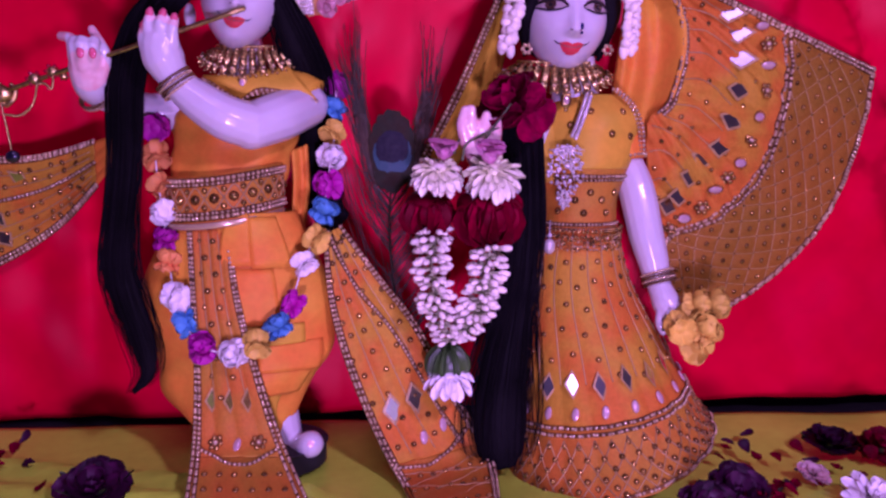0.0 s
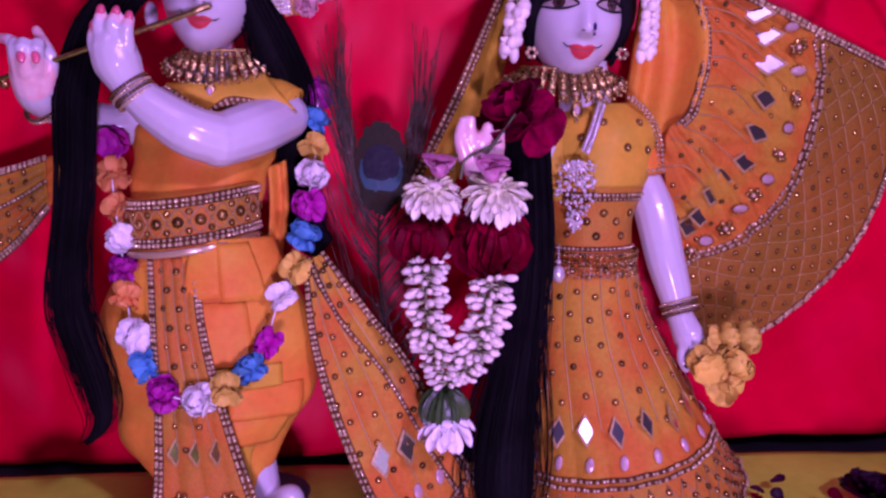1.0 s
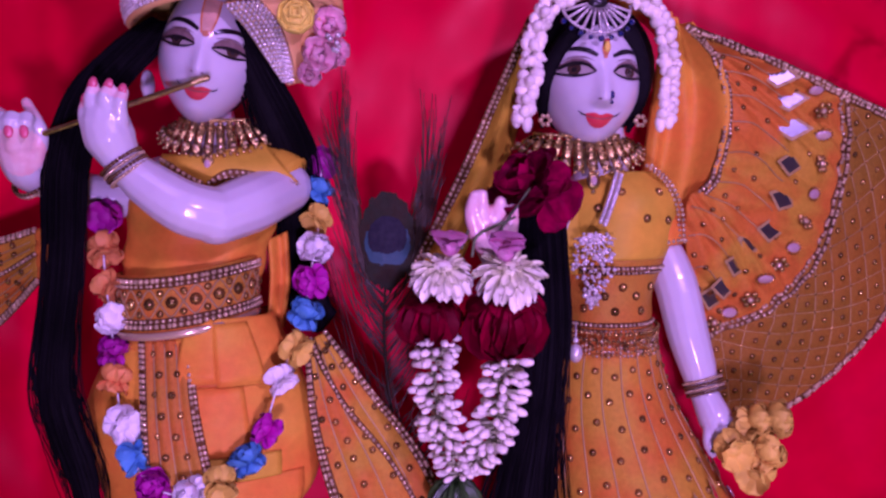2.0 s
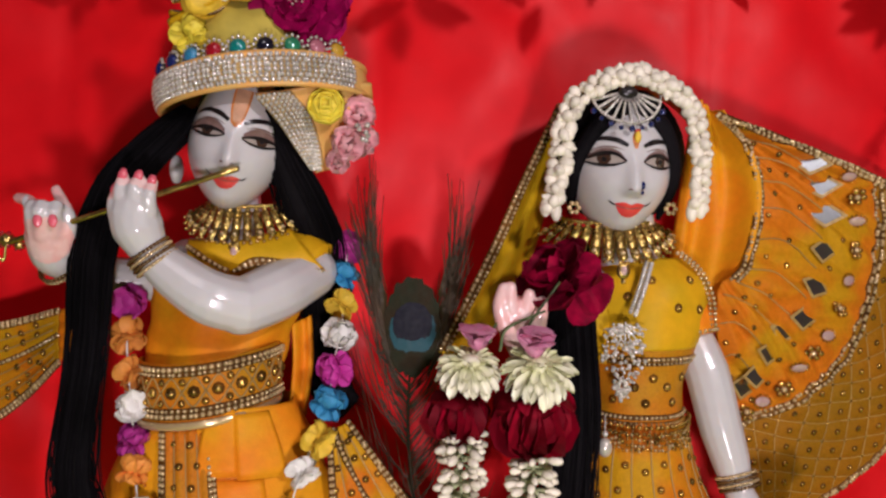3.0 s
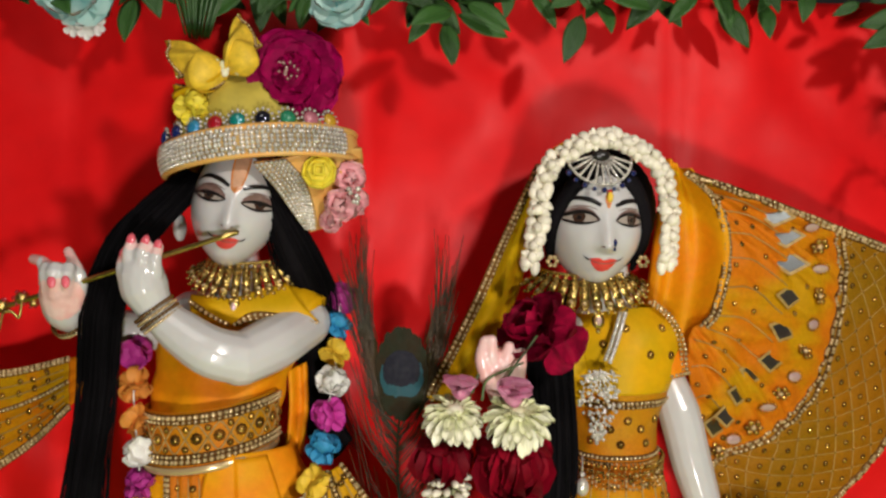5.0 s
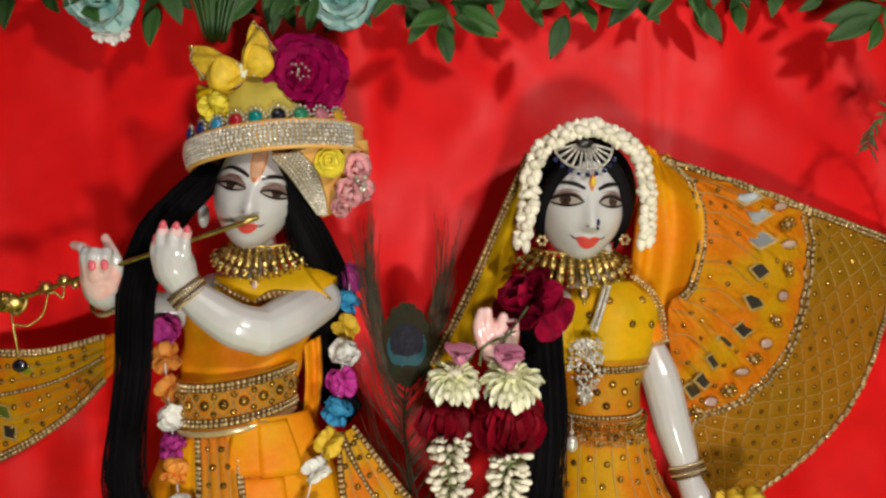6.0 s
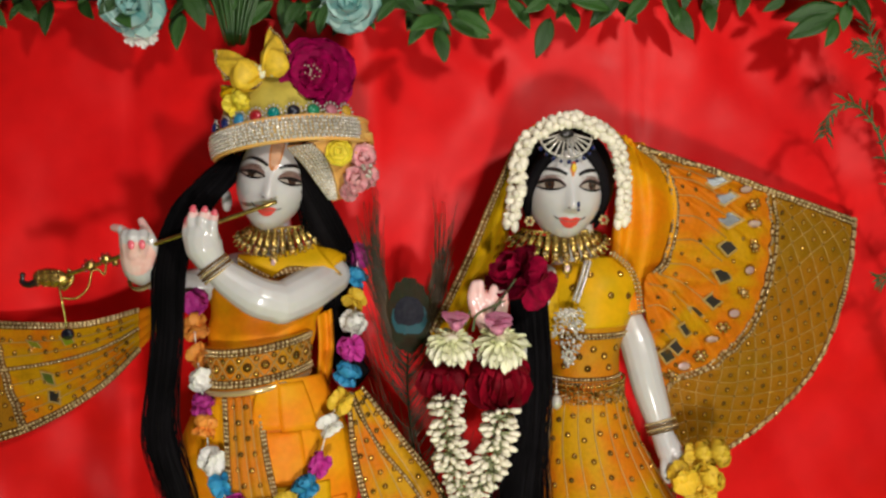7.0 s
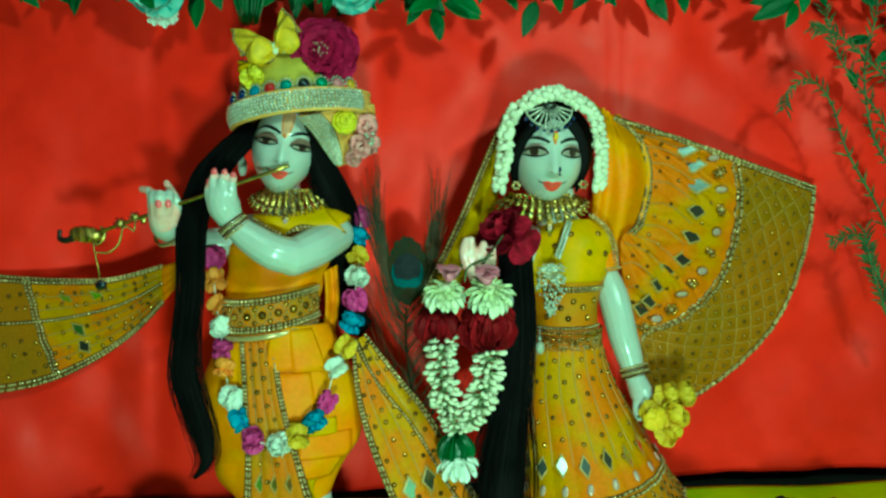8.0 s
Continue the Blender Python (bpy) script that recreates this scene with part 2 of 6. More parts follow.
class Geo:
    """Gathers vertices and faces, with a material number for each face."""

    def __init__(self):
        self.v, self.f, self.m, self.n = [], [], [], 0

    def add(self, verts, faces, mat=0):
        verts = np.asarray(verts, float)
        self.v.append(verts)
        self.f += [tuple(i + self.n for i in q) for q in faces]
        self.m += [mat] * len(faces)
        self.n += len(verts)
        return self

    def ball(self, c, r, mat=0, turn=None, res=(5, 8)):
        v, f = BALLS[res]
        v = v * np.array(r if isinstance(r, (tuple, list)) else (r, r, r))
        if turn is not None:
            v = v @ np.array(turn).T
        return self.add(v + vec(c), f, mat)

    def tube(self, points, radii, seg=8, mat=0, flat=1.0, side=None):
        p = np.array(points, float)
        n = len(p)
        r = np.interp(np.linspace(0, 1, n), np.linspace(0, 1, len(radii)), radii) if isinstance(radii, (list, tuple)) else np.full(n, radii)
        tang = np.gradient(p, axis=0)
        tang /= np.linalg.norm(tang, axis=1)[:, None] + 1e-12
        ref = vec(side) if side is not None else (np.array([0, 1.0, 0]) if abs(tang[0][1]) < 0.9 else np.array([1.0, 0, 0]))
        v = []
        for i in range(n):
            a = unit(np.cross(tang[i], ref))
            b = np.cross(a, tang[i])
            if side is None:
                ref = b
            for j in range(seg):
                t = 2 * math.pi * j / seg
                v.append(p[i] + r[i] * (math.cos(t) * a + flat * math.sin(t) * b))
        f = [(i * seg + j, i * seg + (j + 1) % seg, (i + 1) * seg + (j + 1) % seg, (i + 1) * seg + j) for i in range(n - 1) for j in range(seg)]
        f += [tuple(range(seg - 1, -1, -1)), tuple(range((n - 1) * seg, n * seg))]
        return self.add(v, f, mat)

    def sheet(self, fn, nu, nv, thick=0.0, mat=0, u0=0.0, u1=1.0, v0=0.0, v1=1.0):
        """A curved sheet fn(u, v), with that thickness behind it."""
        g = np.array([[fn(u, v) for v in np.linspace(v0, v1, nv + 1)] for u in np.linspace(u0, u1, nu + 1)])
        w = nv + 1
        top = [(i * w + j, (i + 1) * w + j, (i + 1) * w + j + 1, i * w + j + 1) for i in range(nu) for j in range(nv)]
        if not thick:
            return self.add(g.reshape(-1, 3), top, mat)
        du, dv = np.gradient(g, axis=0), np.gradient(g, axis=1)
        nr = np.cross(du, dv)
        nr /= np.linalg.norm(nr, axis=2)[:, :, None] + 1e-12
        if (nr * (g - g.reshape(-1, 3).mean(axis=0) - np.array([0, 0.05, 0]))).sum() < 0:
            nr = -nr
        k = (nu + 1) * w
        rim = [i * w for i in range(nu + 1)] + [nu * w + j for j in range(1, w)] + [i * w + nv for i in range(nu - 1, -1, -1)] + [j for j in range(nv - 1, 0, -1)]
        edge = [(rim[(i + 1) % len(rim)], rim[i], rim[i] + k, rim[(i + 1) % len(rim)] + k) for i in range(len(rim))]
        back = [tuple(x + k for x in reversed(q)) for q in top]
        return self.add(np.vstack([g.reshape(-1, 3), (g - nr * thick).reshape(-1, 3)]), top + edge + back, mat)

    def box(self, c, size, turn=None, mat=0, bevel=0.0):
        bm = bmesh.new()
        bmesh.ops.create_cube(bm, size=1.0)
        bmesh.ops.scale(bm, vec=size, verts=bm.verts)
        if bevel:
            bmesh.ops.bevel(bm, geom=bm.edges[:], offset=bevel, segments=2, affect="EDGES")
        bm.verts.index_update()
        v = np.array([x.co[:] for x in bm.verts])
        f = [tuple(x.index for x in q.verts) for q in bm.faces]
        bm.free()
        if turn is not None:
            v = v @ np.array(turn).T
        return self.add(v + vec(c), f, mat)

    def mesh(self, name, materials, base=(0, 0, 0), smooth=True):
        me = bpy.data.meshes.new(name)
        me.from_pydata((np.vstack(self.v) - vec(base)).tolist(), [], self.f)
        for m in (materials if isinstance(materials, (list, tuple)) else [materials]):
            me.materials.append(m)
        me.polygons.foreach_set("material_index", self.m)
        me.polygons.foreach_set("use_smooth", [smooth] * len(self.f))
        me.update()
        return me


BASE = {}


def thing(name, base, label, category, group="", kind=""):
    ob = new(name)
    ob.empty_display_size = 0.02
    ob.location = base
    BASE[ob] = vec(base)
    return tagged(ob, label, category, group, kind)


def part(name, geo, materials, parent, label="", smooth=True, kind=""):
    base = BASE[parent]
    ob = new(name, geo.mesh(name, materials, base, smooth))
    ob.parent = parent
    BASE[ob] = base
    return tagged(ob, label, kind=kind)


def whole(name, geo, materials, base, label, category, group="", kind="", smooth=True):
    ob = new(name, geo.mesh(name, materials, base, smooth))
    ob.location = base
    BASE[ob] = vec(base)
    return tagged(ob, label, category, group, kind)


def piece(name, me, parent, place, turn=None, size=1.0, label=""):
    """An object on a shared mesh, under a thing or part."""
    ob = new(name, me)
    ob.parent = parent
    m = Matrix.Translation(Vector(vec(place) - BASE[parent]))
    if turn is not None:
        m = m @ Matrix(np.array(turn).tolist()).to_4x4()
    s = size if isinstance(size, (tuple, list)) else (size,) * 3
    ob.matrix_local = m @ Matrix.Diagonal((*s, 1))
    return tagged(ob, label)


def facing(normal, up=(0, 0, 1)):
    """A turn whose z is the normal and whose y leans to up."""
    z = unit(vec(normal))
    x = np.cross(vec(up), z)
    x = unit(x) if np.linalg.norm(x) > 1e-4 else np.array([1.0, 0, 0])
    return np.column_stack([x, np.cross(z, x), z])


def spin(turn, degrees):
    a = radians(degrees)
    return np.array(turn) @ np.array([[math.cos(a), -math.sin(a), 0], [math.sin(a), math.cos(a), 0], [0, 0, 1]])


def petal(geo, place, turn, length, width, lift, cup=0.3, tip=0.8, mat=0, n=5, wave=0.0, rng=random):
    """A petal that starts at place, runs along the turn's y and rises towards its z by lift degrees, more at its tip where lift grows."""
    ph = rng.uniform(0, 6)

    def fn(u, v):
        s = u * length
        a = radians(lift[0] + (lift[1] - lift[0]) * u)
        w = width * min(1.0, 0.22 + 1.1 * u ** (tip + 0.2)) * math.sqrt(max(0.0, 1 - u ** 6)) * (v - 0.5) * 2
        h = cup * width * (2 * v - 1) ** 2 + wave * width * math.sin(5 * v * math.pi + ph) * u
        return vec(place) + turn @ np.array([w, s * math.cos(a) - h * math.sin(a), s * math.sin(a) + h * math.cos(a)])
    steps = np.concatenate([np.linspace(0, 0.8, n), [0.92, 1.0]])
    return geo.sheet(lambda k, v: fn(steps[round(k * (n + 1))], v), n + 1, 4, 0.0, mat)


def bloom(geo, place, normal, radius, rings, width=0.45, mat=0, seed=1, wave=0.06, cup=0.3, tip=0.8):
    """Rings of (petal count, length share, lift at base, lift at tip)."""
    rng = random.Random(seed)
    t = facing(normal)
    for k, (count, share, l0, l1) in enumerate(rings):
        for i in range(count):
            a = 360 * (i + 0.5 * (k % 2)) / count + rng.uniform(-8, 8)
            petal(geo, vec(place), spin(t, a), radius * share * rng.uniform(0.9, 1.08), radius * share * width * rng.uniform(0.9, 1.1),
                  (l0 + rng.uniform(-6, 6), l1 + rng.uniform(-8, 8)), cup, tip, mat, wave=wave, rng=rng)
    return geo


def blossom(parent, place, normal, radius, rings, width, mat, seed, wave=0.06, cup=0.3, tip=0.8, thick=0.0):
    """The same rings of petals, each petal an object of its own under parent."""
    rng = random.Random(seed)
    t = facing(normal)
    for k, (count, share, l0, l1) in enumerate(rings):
        shapes = []
        for j in range(2):
            g = Geo()
            petal(g, (0, 0, 0), np.eye(3), radius * share, radius * share * width, (l0 + rng.uniform(-5, 5), l1 + rng.uniform(-9, 9)), cup, tip, 0, wave=wave, rng=rng)
            shapes.append(g.mesh("petal", [mat]))
        for i in range(count):
            a = 360 * (i + 0.5 * (k % 2)) / count + rng.uniform(-9, 9)
            q = rng.uniform(0.88, 1.1)
            piece("petal", shapes[rng.randint(0, 1)], parent, place, spin(t, a), (q * rng.uniform(0.9, 1.1), q, q))


class Patch:
    """A cloth surface between two edge curves A (u = 0) and B (u = 1); v runs along them. ripple(u, v) pushes it towards the front."""

    def __init__(self, a, b, ripple=None):
        self.a, self.b, self.ripple = a, b, ripple

    def flat(self, u, v):
        return along(self.a, v) * (1 - u) + along(self.b, v) * u

    def __call__(self, u, v):
        p = self.flat(u, v)
        if self.ripple:
            p = p + np.array([0, -self.ripple(u, v), 0])
        return p


class Loft:
    """A surface through level ellipses (x, y, z, rx, ry), from the first at v = 0 to the last; u is the turn from -180 to 180 degrees, 0 in front."""

    def __init__(self, rings, ripple=None, tilt=0.0):
        self.rings, self.ripple, self.tilt = rings, ripple, tilt

    def __call__(self, u, v):
        x, y, z, rx, ry = along(self.rings, v)
        a = radians(u)
        k = 1 + (self.ripple(u, v) if self.ripple else 0)
        return np.array([x + k * rx * math.sin(a), y - k * ry * math.cos(a), z + self.tilt * v * k * rx * math.sin(a)])


def normal_of(fn, u, v, e=0.01):
    n = np.cross(fn(u + e * (100 if isinstance(fn, Loft) else 1), v) - fn(u, v), fn(u, v + e) - fn(u, v))
    n = unit(n)
    return n if n[1] < 0 else -n


def bead_line(geo, fn, path, gap, r, mat=0, lift=0.8, res=(4, 6), underlay=True):
    """Beads at even steps along a path of (u, v) on a surface."""
    uv = spline(path, 120)
    p = np.array([fn(u, v) for u, v in uv])
    d = np.concatenate([[0], np.cumsum(np.linalg.norm(np.diff(p, axis=0), axis=1))])
    for s in np.arange(0, d[-1], gap):
        k = min(int(np.searchsorted(d, s)), 119)
        n = normal_of(fn, *uv[min(k, 118)])
        geo.ball(p[k] + n * r * lift, r, mat, res=res)
    # Dark brown strip under the row, added so the beads stand out.
    if underlay:
        ns = [normal_of(fn, *uv[min(k, 118)]) for k in range(0, 120, 3)]
        geo.tube([q + n * r * 0.15 for q, n in zip(p[::3], ns)], r * 1.35, 6, 1, flat=0.3, side=(0, 1, 0))
    return geo


def thread_line(geo, fn, path, r=0.0004, n=40, mat=0):
    uv = spline(path, n)
    geo.tube([fn(u, v) + normal_of(fn, u, v) * r * 0.6 for u, v in uv], r, 4, mat)
    return geo


def remeshed(geo, voxel, smooth=4):
    """The joined skin of a gathered body, as one smooth closed mesh."""
    tmp = new("tmp", geo.mesh("tmp", MARBLE))
    a = tmp.modifiers.new("a", "REMESH")
    a.mode, a.voxel_size = "VOXEL", voxel
    s = tmp.modifiers.new("s", "SMOOTH")
    s.iterations, s.factor = smooth, 0.5
    me = bpy.data.meshes.new_from_object(tmp.evaluated_get(bpy.context.evaluated_depsgraph_get()))
    old = tmp.data
    bpy.data.objects.remove(tmp)
    bpy.data.meshes.remove(old)
    v = np.empty(len(me.vertices) * 3)
    me.vertices.foreach_get("co", v)
    f = [tuple(q.vertices) for q in me.polygons]
    bpy.data.meshes.remove(me)
    return v.reshape(-1, 3), f


# ---- the place ----
def backdrop():
    rng = random.Random(4)
    waves = [(rng.uniform(3, 16), rng.uniform(0, 6), rng.uniform(-2.5, 2.5), rng.uniform(0.0012, 0.003)) for _ in range(7)]

    def fn(u, v):
        x = -1.0 + 2.2 * u
        z0 = 0.004 + 0.016 * max(-0.6, min(0.5, x)) - 0.004
        z = z0 + (0.70 - z0) * v
        y = 0.902
        for f, ph, lean, amp in waves:
            y += amp * math.sin(f * (x + 0.12 * lean * z) + ph)
        y += 0.020 * noise.fractal(Vector((x * 4.2, 3.0, z * 3.2)), 1.0, 2.0, 3)
        y -= 0.008 * max(0.0, noise.noise(Vector((x * 13 + z * 7, 1.0, z * 9 - x * 3))))
        for xc, w in ((0.30, 0.010), (-0.03, 0.012), (-0.33, 0.014)):
            y += 0.004 * math.exp(-((x - xc - 0.02 * z) / w) ** 2)
        return np.array([x, y + 0.008 * (1 - v) ** 6, z])
    whole("backdrop", Geo().sheet(fn, 220, 90, 0.002), RED_CLOTH, (0, 0.9, 0), "creased red satin cloth hung behind the two statues", "backdrop", kind="structure")


def table_cover():
    def fn(u, v):
        x, y = -1.0 + 2.2 * u, 0.885 - 0.75 * v
        z = 0.004 * noise.noise(Vector((x * 6, y * 9, 0))) + 0.006 * math.sin(14 * y - 5 * x + 2 * math.sin(3 * x)) * min(1, 6 * v)
        z += 0.012 * math.exp(-((y - 0.80 + 0.28 * (x + 0.45)) / 0.012) ** 2) * (x < -0.05)
        z += 0.010 * math.exp(-((y - 0.74 + 0.22 * (x + 0.45)) / 0.014) ** 2) * (x < -0.05)
        return np.array([x, y, z - 0.006])
    whole("table_cover", Geo().sheet(fn, 150, 70, 0.002), YELLOW_COVER, (0.1, 0.5, 0), "wrinkled yellow satin cloth covering the altar table", "cloth")


whole("altar_table", Geo().box((0.1, 0.635, -0.4575), (2.4, 1.005, 0.885), bevel=0.004), DARK, (0.1, 0.635, -0.9), "dark altar table under the yellow cloth", "table", kind="structure", smooth=False)
# Near-black so that the gaps past the cloth's edges read dark.
whole("wall_back", Geo().box((0.1, 1.17, 0.6), (4.2, 0.06, 3.0)), DARK, (0.1, 1.17, -0.9), "dark wall behind the red cloth", "wall", kind="structure", smooth=False)
# Unseen room shell, added to close the space and bounce light.
whole("wall_left", Geo().box((-2.0, -0.6, 0.6), (0.06, 3.5, 3.0)), PLASTER, (-2.0, -0.6, -0.9), "unseen plain warm plaster wall, added to bounce light", "wall", kind="structure", smooth=False)
whole("wall_right", Geo().box((2.2, -0.6, 0.6), (0.06, 3.5, 3.0)), PLASTER, (2.2, -0.6, -0.9), "unseen plain warm plaster wall, added to bounce light", "wall", kind="structure", smooth=False)
whole("wall_front", Geo().box((0.1, -2.35, 0.6), (4.2, 0.06, 3.0)), PLASTER, (0.1, -2.35, -0.9), "unseen plain warm plaster wall, added to bounce light", "wall", kind="structure", smooth=False)
whole("ceiling", Geo().box((0.1, -0.6, 2.13), (4.3, 3.6, 0.06)), PLASTER, (0.1, -0.6, 2.1), "unseen plain plaster ceiling, added to bounce light", "ceiling", kind="structure", smooth=False)
whole("floor", Geo().box((0.1, -0.6, -0.93), (4.3, 3.6, 0.06)), STONE_FLOOR, (0.1, -0.6, -0.96), "unseen plain stone floor, added to bounce light", "floor", kind="structure", smooth=False)
backdrop()
table_cover()


# ---- the statues ----
class Head:
    """An egg-shaped head; its face looks along -y before the turn."""

    def __init__(self, centre, w, up, down, deep, yaw, nod, roll):
        self.c, self.w, self.up, self.down, self.deep = vec(centre), w, up, down, deep
        self.turn = np.array(Euler((radians(nod), radians(roll), radians(yaw))).to_matrix())

    def width(self, z):
        return self.w * (1 - 0.24 * max(0.0, -z / self.down) ** 1.8)

    def front(self, x, z):
        """How far the face stands out at (x, z)."""
        h = self.up if z > 0 else self.down
        k = 1 - (x / self.width(z)) ** 2 - (z / h) ** 2
        y = self.deep * math.sqrt(max(k, 0.0))
        g = self.w / 0.04

        def bump(cx, cz, sx, sz, a):
            return a * g * math.exp(-((x / g - cx) / sx) ** 2 - ((z / g - cz) / sz) ** 2)
        ax = abs(x)
        nose = 0.0
        zz = z / g
        if -0.022 < zz < 0.022:
            s = (0.022 - zz) / 0.036
            nose = 0.0115 * g * min(s, 1) ** 1.4 * math.exp(-(x / g / (0.0032 + 0.0040 * min(s, 1))) ** 2) * min(1, max(0, (zz + 0.022) / 0.006))
        y += nose
        for sgn in (-1, 1):
            y += bump(sgn * 0.019, 0.008, 0.012, 0.008, -0.0028) + bump(sgn * 0.019, -0.012, 0.014, 0.012, 0.002) + bump(sgn * 0.018, 0.021, 0.014, 0.005, 0.0016)
        y += bump(0, -0.026, 0.011, 0.0035, 0.0022) + bump(0, -0.032, 0.008, 0.0035, 0.0026) + bump(0, -0.044, 0.012, 0.007, 0.003)
        return y

    def place(self, x, z, off=0.0):
        return self.c + self.turn @ np.array([x, -self.front(x, z) - off, z])

    def skin(self, geo):
        v, f = BALLS[(48, 64)]
        out = []
        for a, b, c in v:
            z = c * (self.up if c > 0 else self.down)
            x = a * self.width(z)
            out.append(self.c + self.turn @ np.array([x, -self.front(x, z) if b < 0 else b * self.deep * 1.1, z]))
        geo.add(out, f)

    def paint(self, geo, mid, half, mat, off=0.0004, n=22):
        """A painted stroke along mid, a curve of (x, z), with half-widths."""
        c = spline(mid, n)
        h = np.maximum(spline([[q] for q in half], n)[:, 0], 0.00002)
        d = np.gradient(c, axis=0)
        d /= np.linalg.norm(d, axis=1)[:, None] + 1e-9
        g = []
        for i in range(n):
            for s in (-1, -0.5, 0, 0.5, 1):
                x, z = c[i] + np.array([-d[i][1], d[i][0]]) * h[i] * s
                g.append(self.place(x, z, off))
        geo.add(g, [(i * 5 + j, (i + 1) * 5 + j, (i + 1) * 5 + j + 1, i * 5 + j + 1) for i in range(n - 1) for j in range(4)], mat)

    def face(self, geo, tilak, drowsy):
        """Painted brows, eyes, lips and forehead mark; drowsy lowers the upper lids."""
        k = self.w / 0.04

        def put(mid, half, mat, off):
            self.paint(geo, [(x * k, z * k) for x, z in mid], [h * k for h in half], mat, off)
        lid = 0.0026 * drowsy
        for s in (-1, 1):
            def q(*pts):
                return [(s * x, z) for x, z in pts]
            put(q((0.0060, 0.0185), (0.0150, 0.0228), (0.0260, 0.0238), (0.0365, 0.0180)), [0.0014, 0.0020, 0.0015, 0.0003], 1, 0.0006)
            put(q((0.0070, 0.0066), (0.0150, 0.0098), (0.0240, 0.0104), (0.0370, 0.0068)), [0.0012, 0.0052, 0.0056, 0.0014], 4, 0.0003)
            put(q((0.0085, 0.0148), (0.0165, 0.0172), (0.0260, 0.0168), (0.0360, 0.0110)), [0.0001, 0.0005, 0.0005, 0.0001], 4, 0.0006)
            put(q((0.0085, 0.0066), (0.0155, 0.0075), (0.0240, 0.0077), (0.0350, 0.0072)), [0.0002, 0.0040, 0.0042, 0.0003], 2, 0.0005)
            put(q((0.0172, 0.0078), (0.0188, 0.0080), (0.0220, 0.0081), (0.0252, 0.0080), (0.0268, 0.0078)), [0.0006, 0.0036, 0.0044, 0.0036, 0.0006], 3, 0.0008)
            put(q((0.0202, 0.0078), (0.0210, 0.0079), (0.0220, 0.0079), (0.0230, 0.0079), (0.0238, 0.0078)), [0.0003, 0.0016, 0.0021, 0.0016, 0.0003], 1, 0.0010)
            if drowsy:
                put(q((0.0075, 0.0098), (0.0150, 0.0122), (0.0240, 0.0124), (0.0365, 0.0092)), [0.0006, 0.0036, 0.0038, 0.0008], 4, 0.0011)
            put(q((0.0065, 0.0066), (0.0140, 0.0118 - lid), (0.0240, 0.0124 - lid), (0.0385, 0.0070)), [0.0004, 0.0012, 0.0016, 0.0006], 1, 0.0012)
            put(q((0.0070, 0.0060), (0.0150, 0.0036), (0.0250, 0.0034), (0.0380, 0.0072)), [0.0003, 0.0009, 0.0011, 0.0005], 1, 0.0011)
            put(q((0.0105, -0.0268), (0.0135, -0.0258), (0.0165, -0.0232)), [0.0004, 0.0006, 0.0002], 1, 0.0010)
            put(q((0.0028, -0.0158), (0.0042, -0.0150), (0.0054, -0.0154)), [0.0002, 0.0006, 0.0002], 4, 0.0006)
        put([(-0.0125, -0.0262), (-0.0055, -0.0268), (0, -0.0278), (0.0055, -0.0268), (0.0125, -0.0262)], [0.0003, 0.0022, 0.0015, 0.0022, 0.0003], 5, 0.0005)
        put([(-0.0105, -0.0276), (-0.0050, -0.0312), (0, -0.0324), (0.0050, -0.0312), (0.0105, -0.0276)], [0.0002, 0.0027, 0.0036, 0.0027, 0.0002], 5, 0.0007)
        put([(-0.0120, -0.0264), (-0.006, -0.0284), (0, -0.0292), (0.006, -0.0284), (0.0120, -0.0264)], [0.0003] * 5, 4, 0.0011)
        for mid, half, m in tilak:
            put(mid, half, m, 0.0007)


def limb(geo, points, radii, n=14, seg=14):
    geo.tube(spline(points, n), radii, seg)
    geo.ball(points[0], radii[0], res=(8, 12))
    geo.ball(points[-1], radii[-1], res=(8, 12))


def finish_statue(name, body, head, tilak, drowsy, nails, pinks, base, label):
    head.skin(body)
    v, f = remeshed(body, 0.0016)
    g = Geo()
    g.add(v, f, 0)
    if pinks:
        pts = np.array([p for p, _ in pinks])
        rad = np.array([r for _, r in pinks])
        mids = np.array([v[list(q)].mean(axis=0) for q in f])
        near = np.zeros(len(f), bool)
        for p, r in zip(pts, rad):
            near |= np.linalg.norm(mids - p, axis=1) < r
        g.m = [7 if k else 0 for k in near]
    head.face(g, tilak, drowsy)
    for p, d, r in nails:
        g.ball(p, (r * 0.85, r * 0.5, r * 1.3), 8, facing((0, -1, 0.2), d) @ np.array([[1, 0, 0], [0, 0, 1], [0, -1, 0]]))
    return whole(name, g, [MARBLE, PAINT_BLACK, EYE_WHITE, EYE_BROWN, LID, LIP, ORANGE_PAINT, SKIN_PINK, NAIL, APRICOT_PAINT], base, label, "statue")


HEAD_A = Head((-0.1240, 0.765, 0.4612), 0.0375, 0.062, 0.0505, 0.047, 8, 4, 12)
HEAD_B = Head((0.1930, 0.785, 0.4463), 0.0415, 0.066, 0.0515, 0.050, -1, 2, 3)


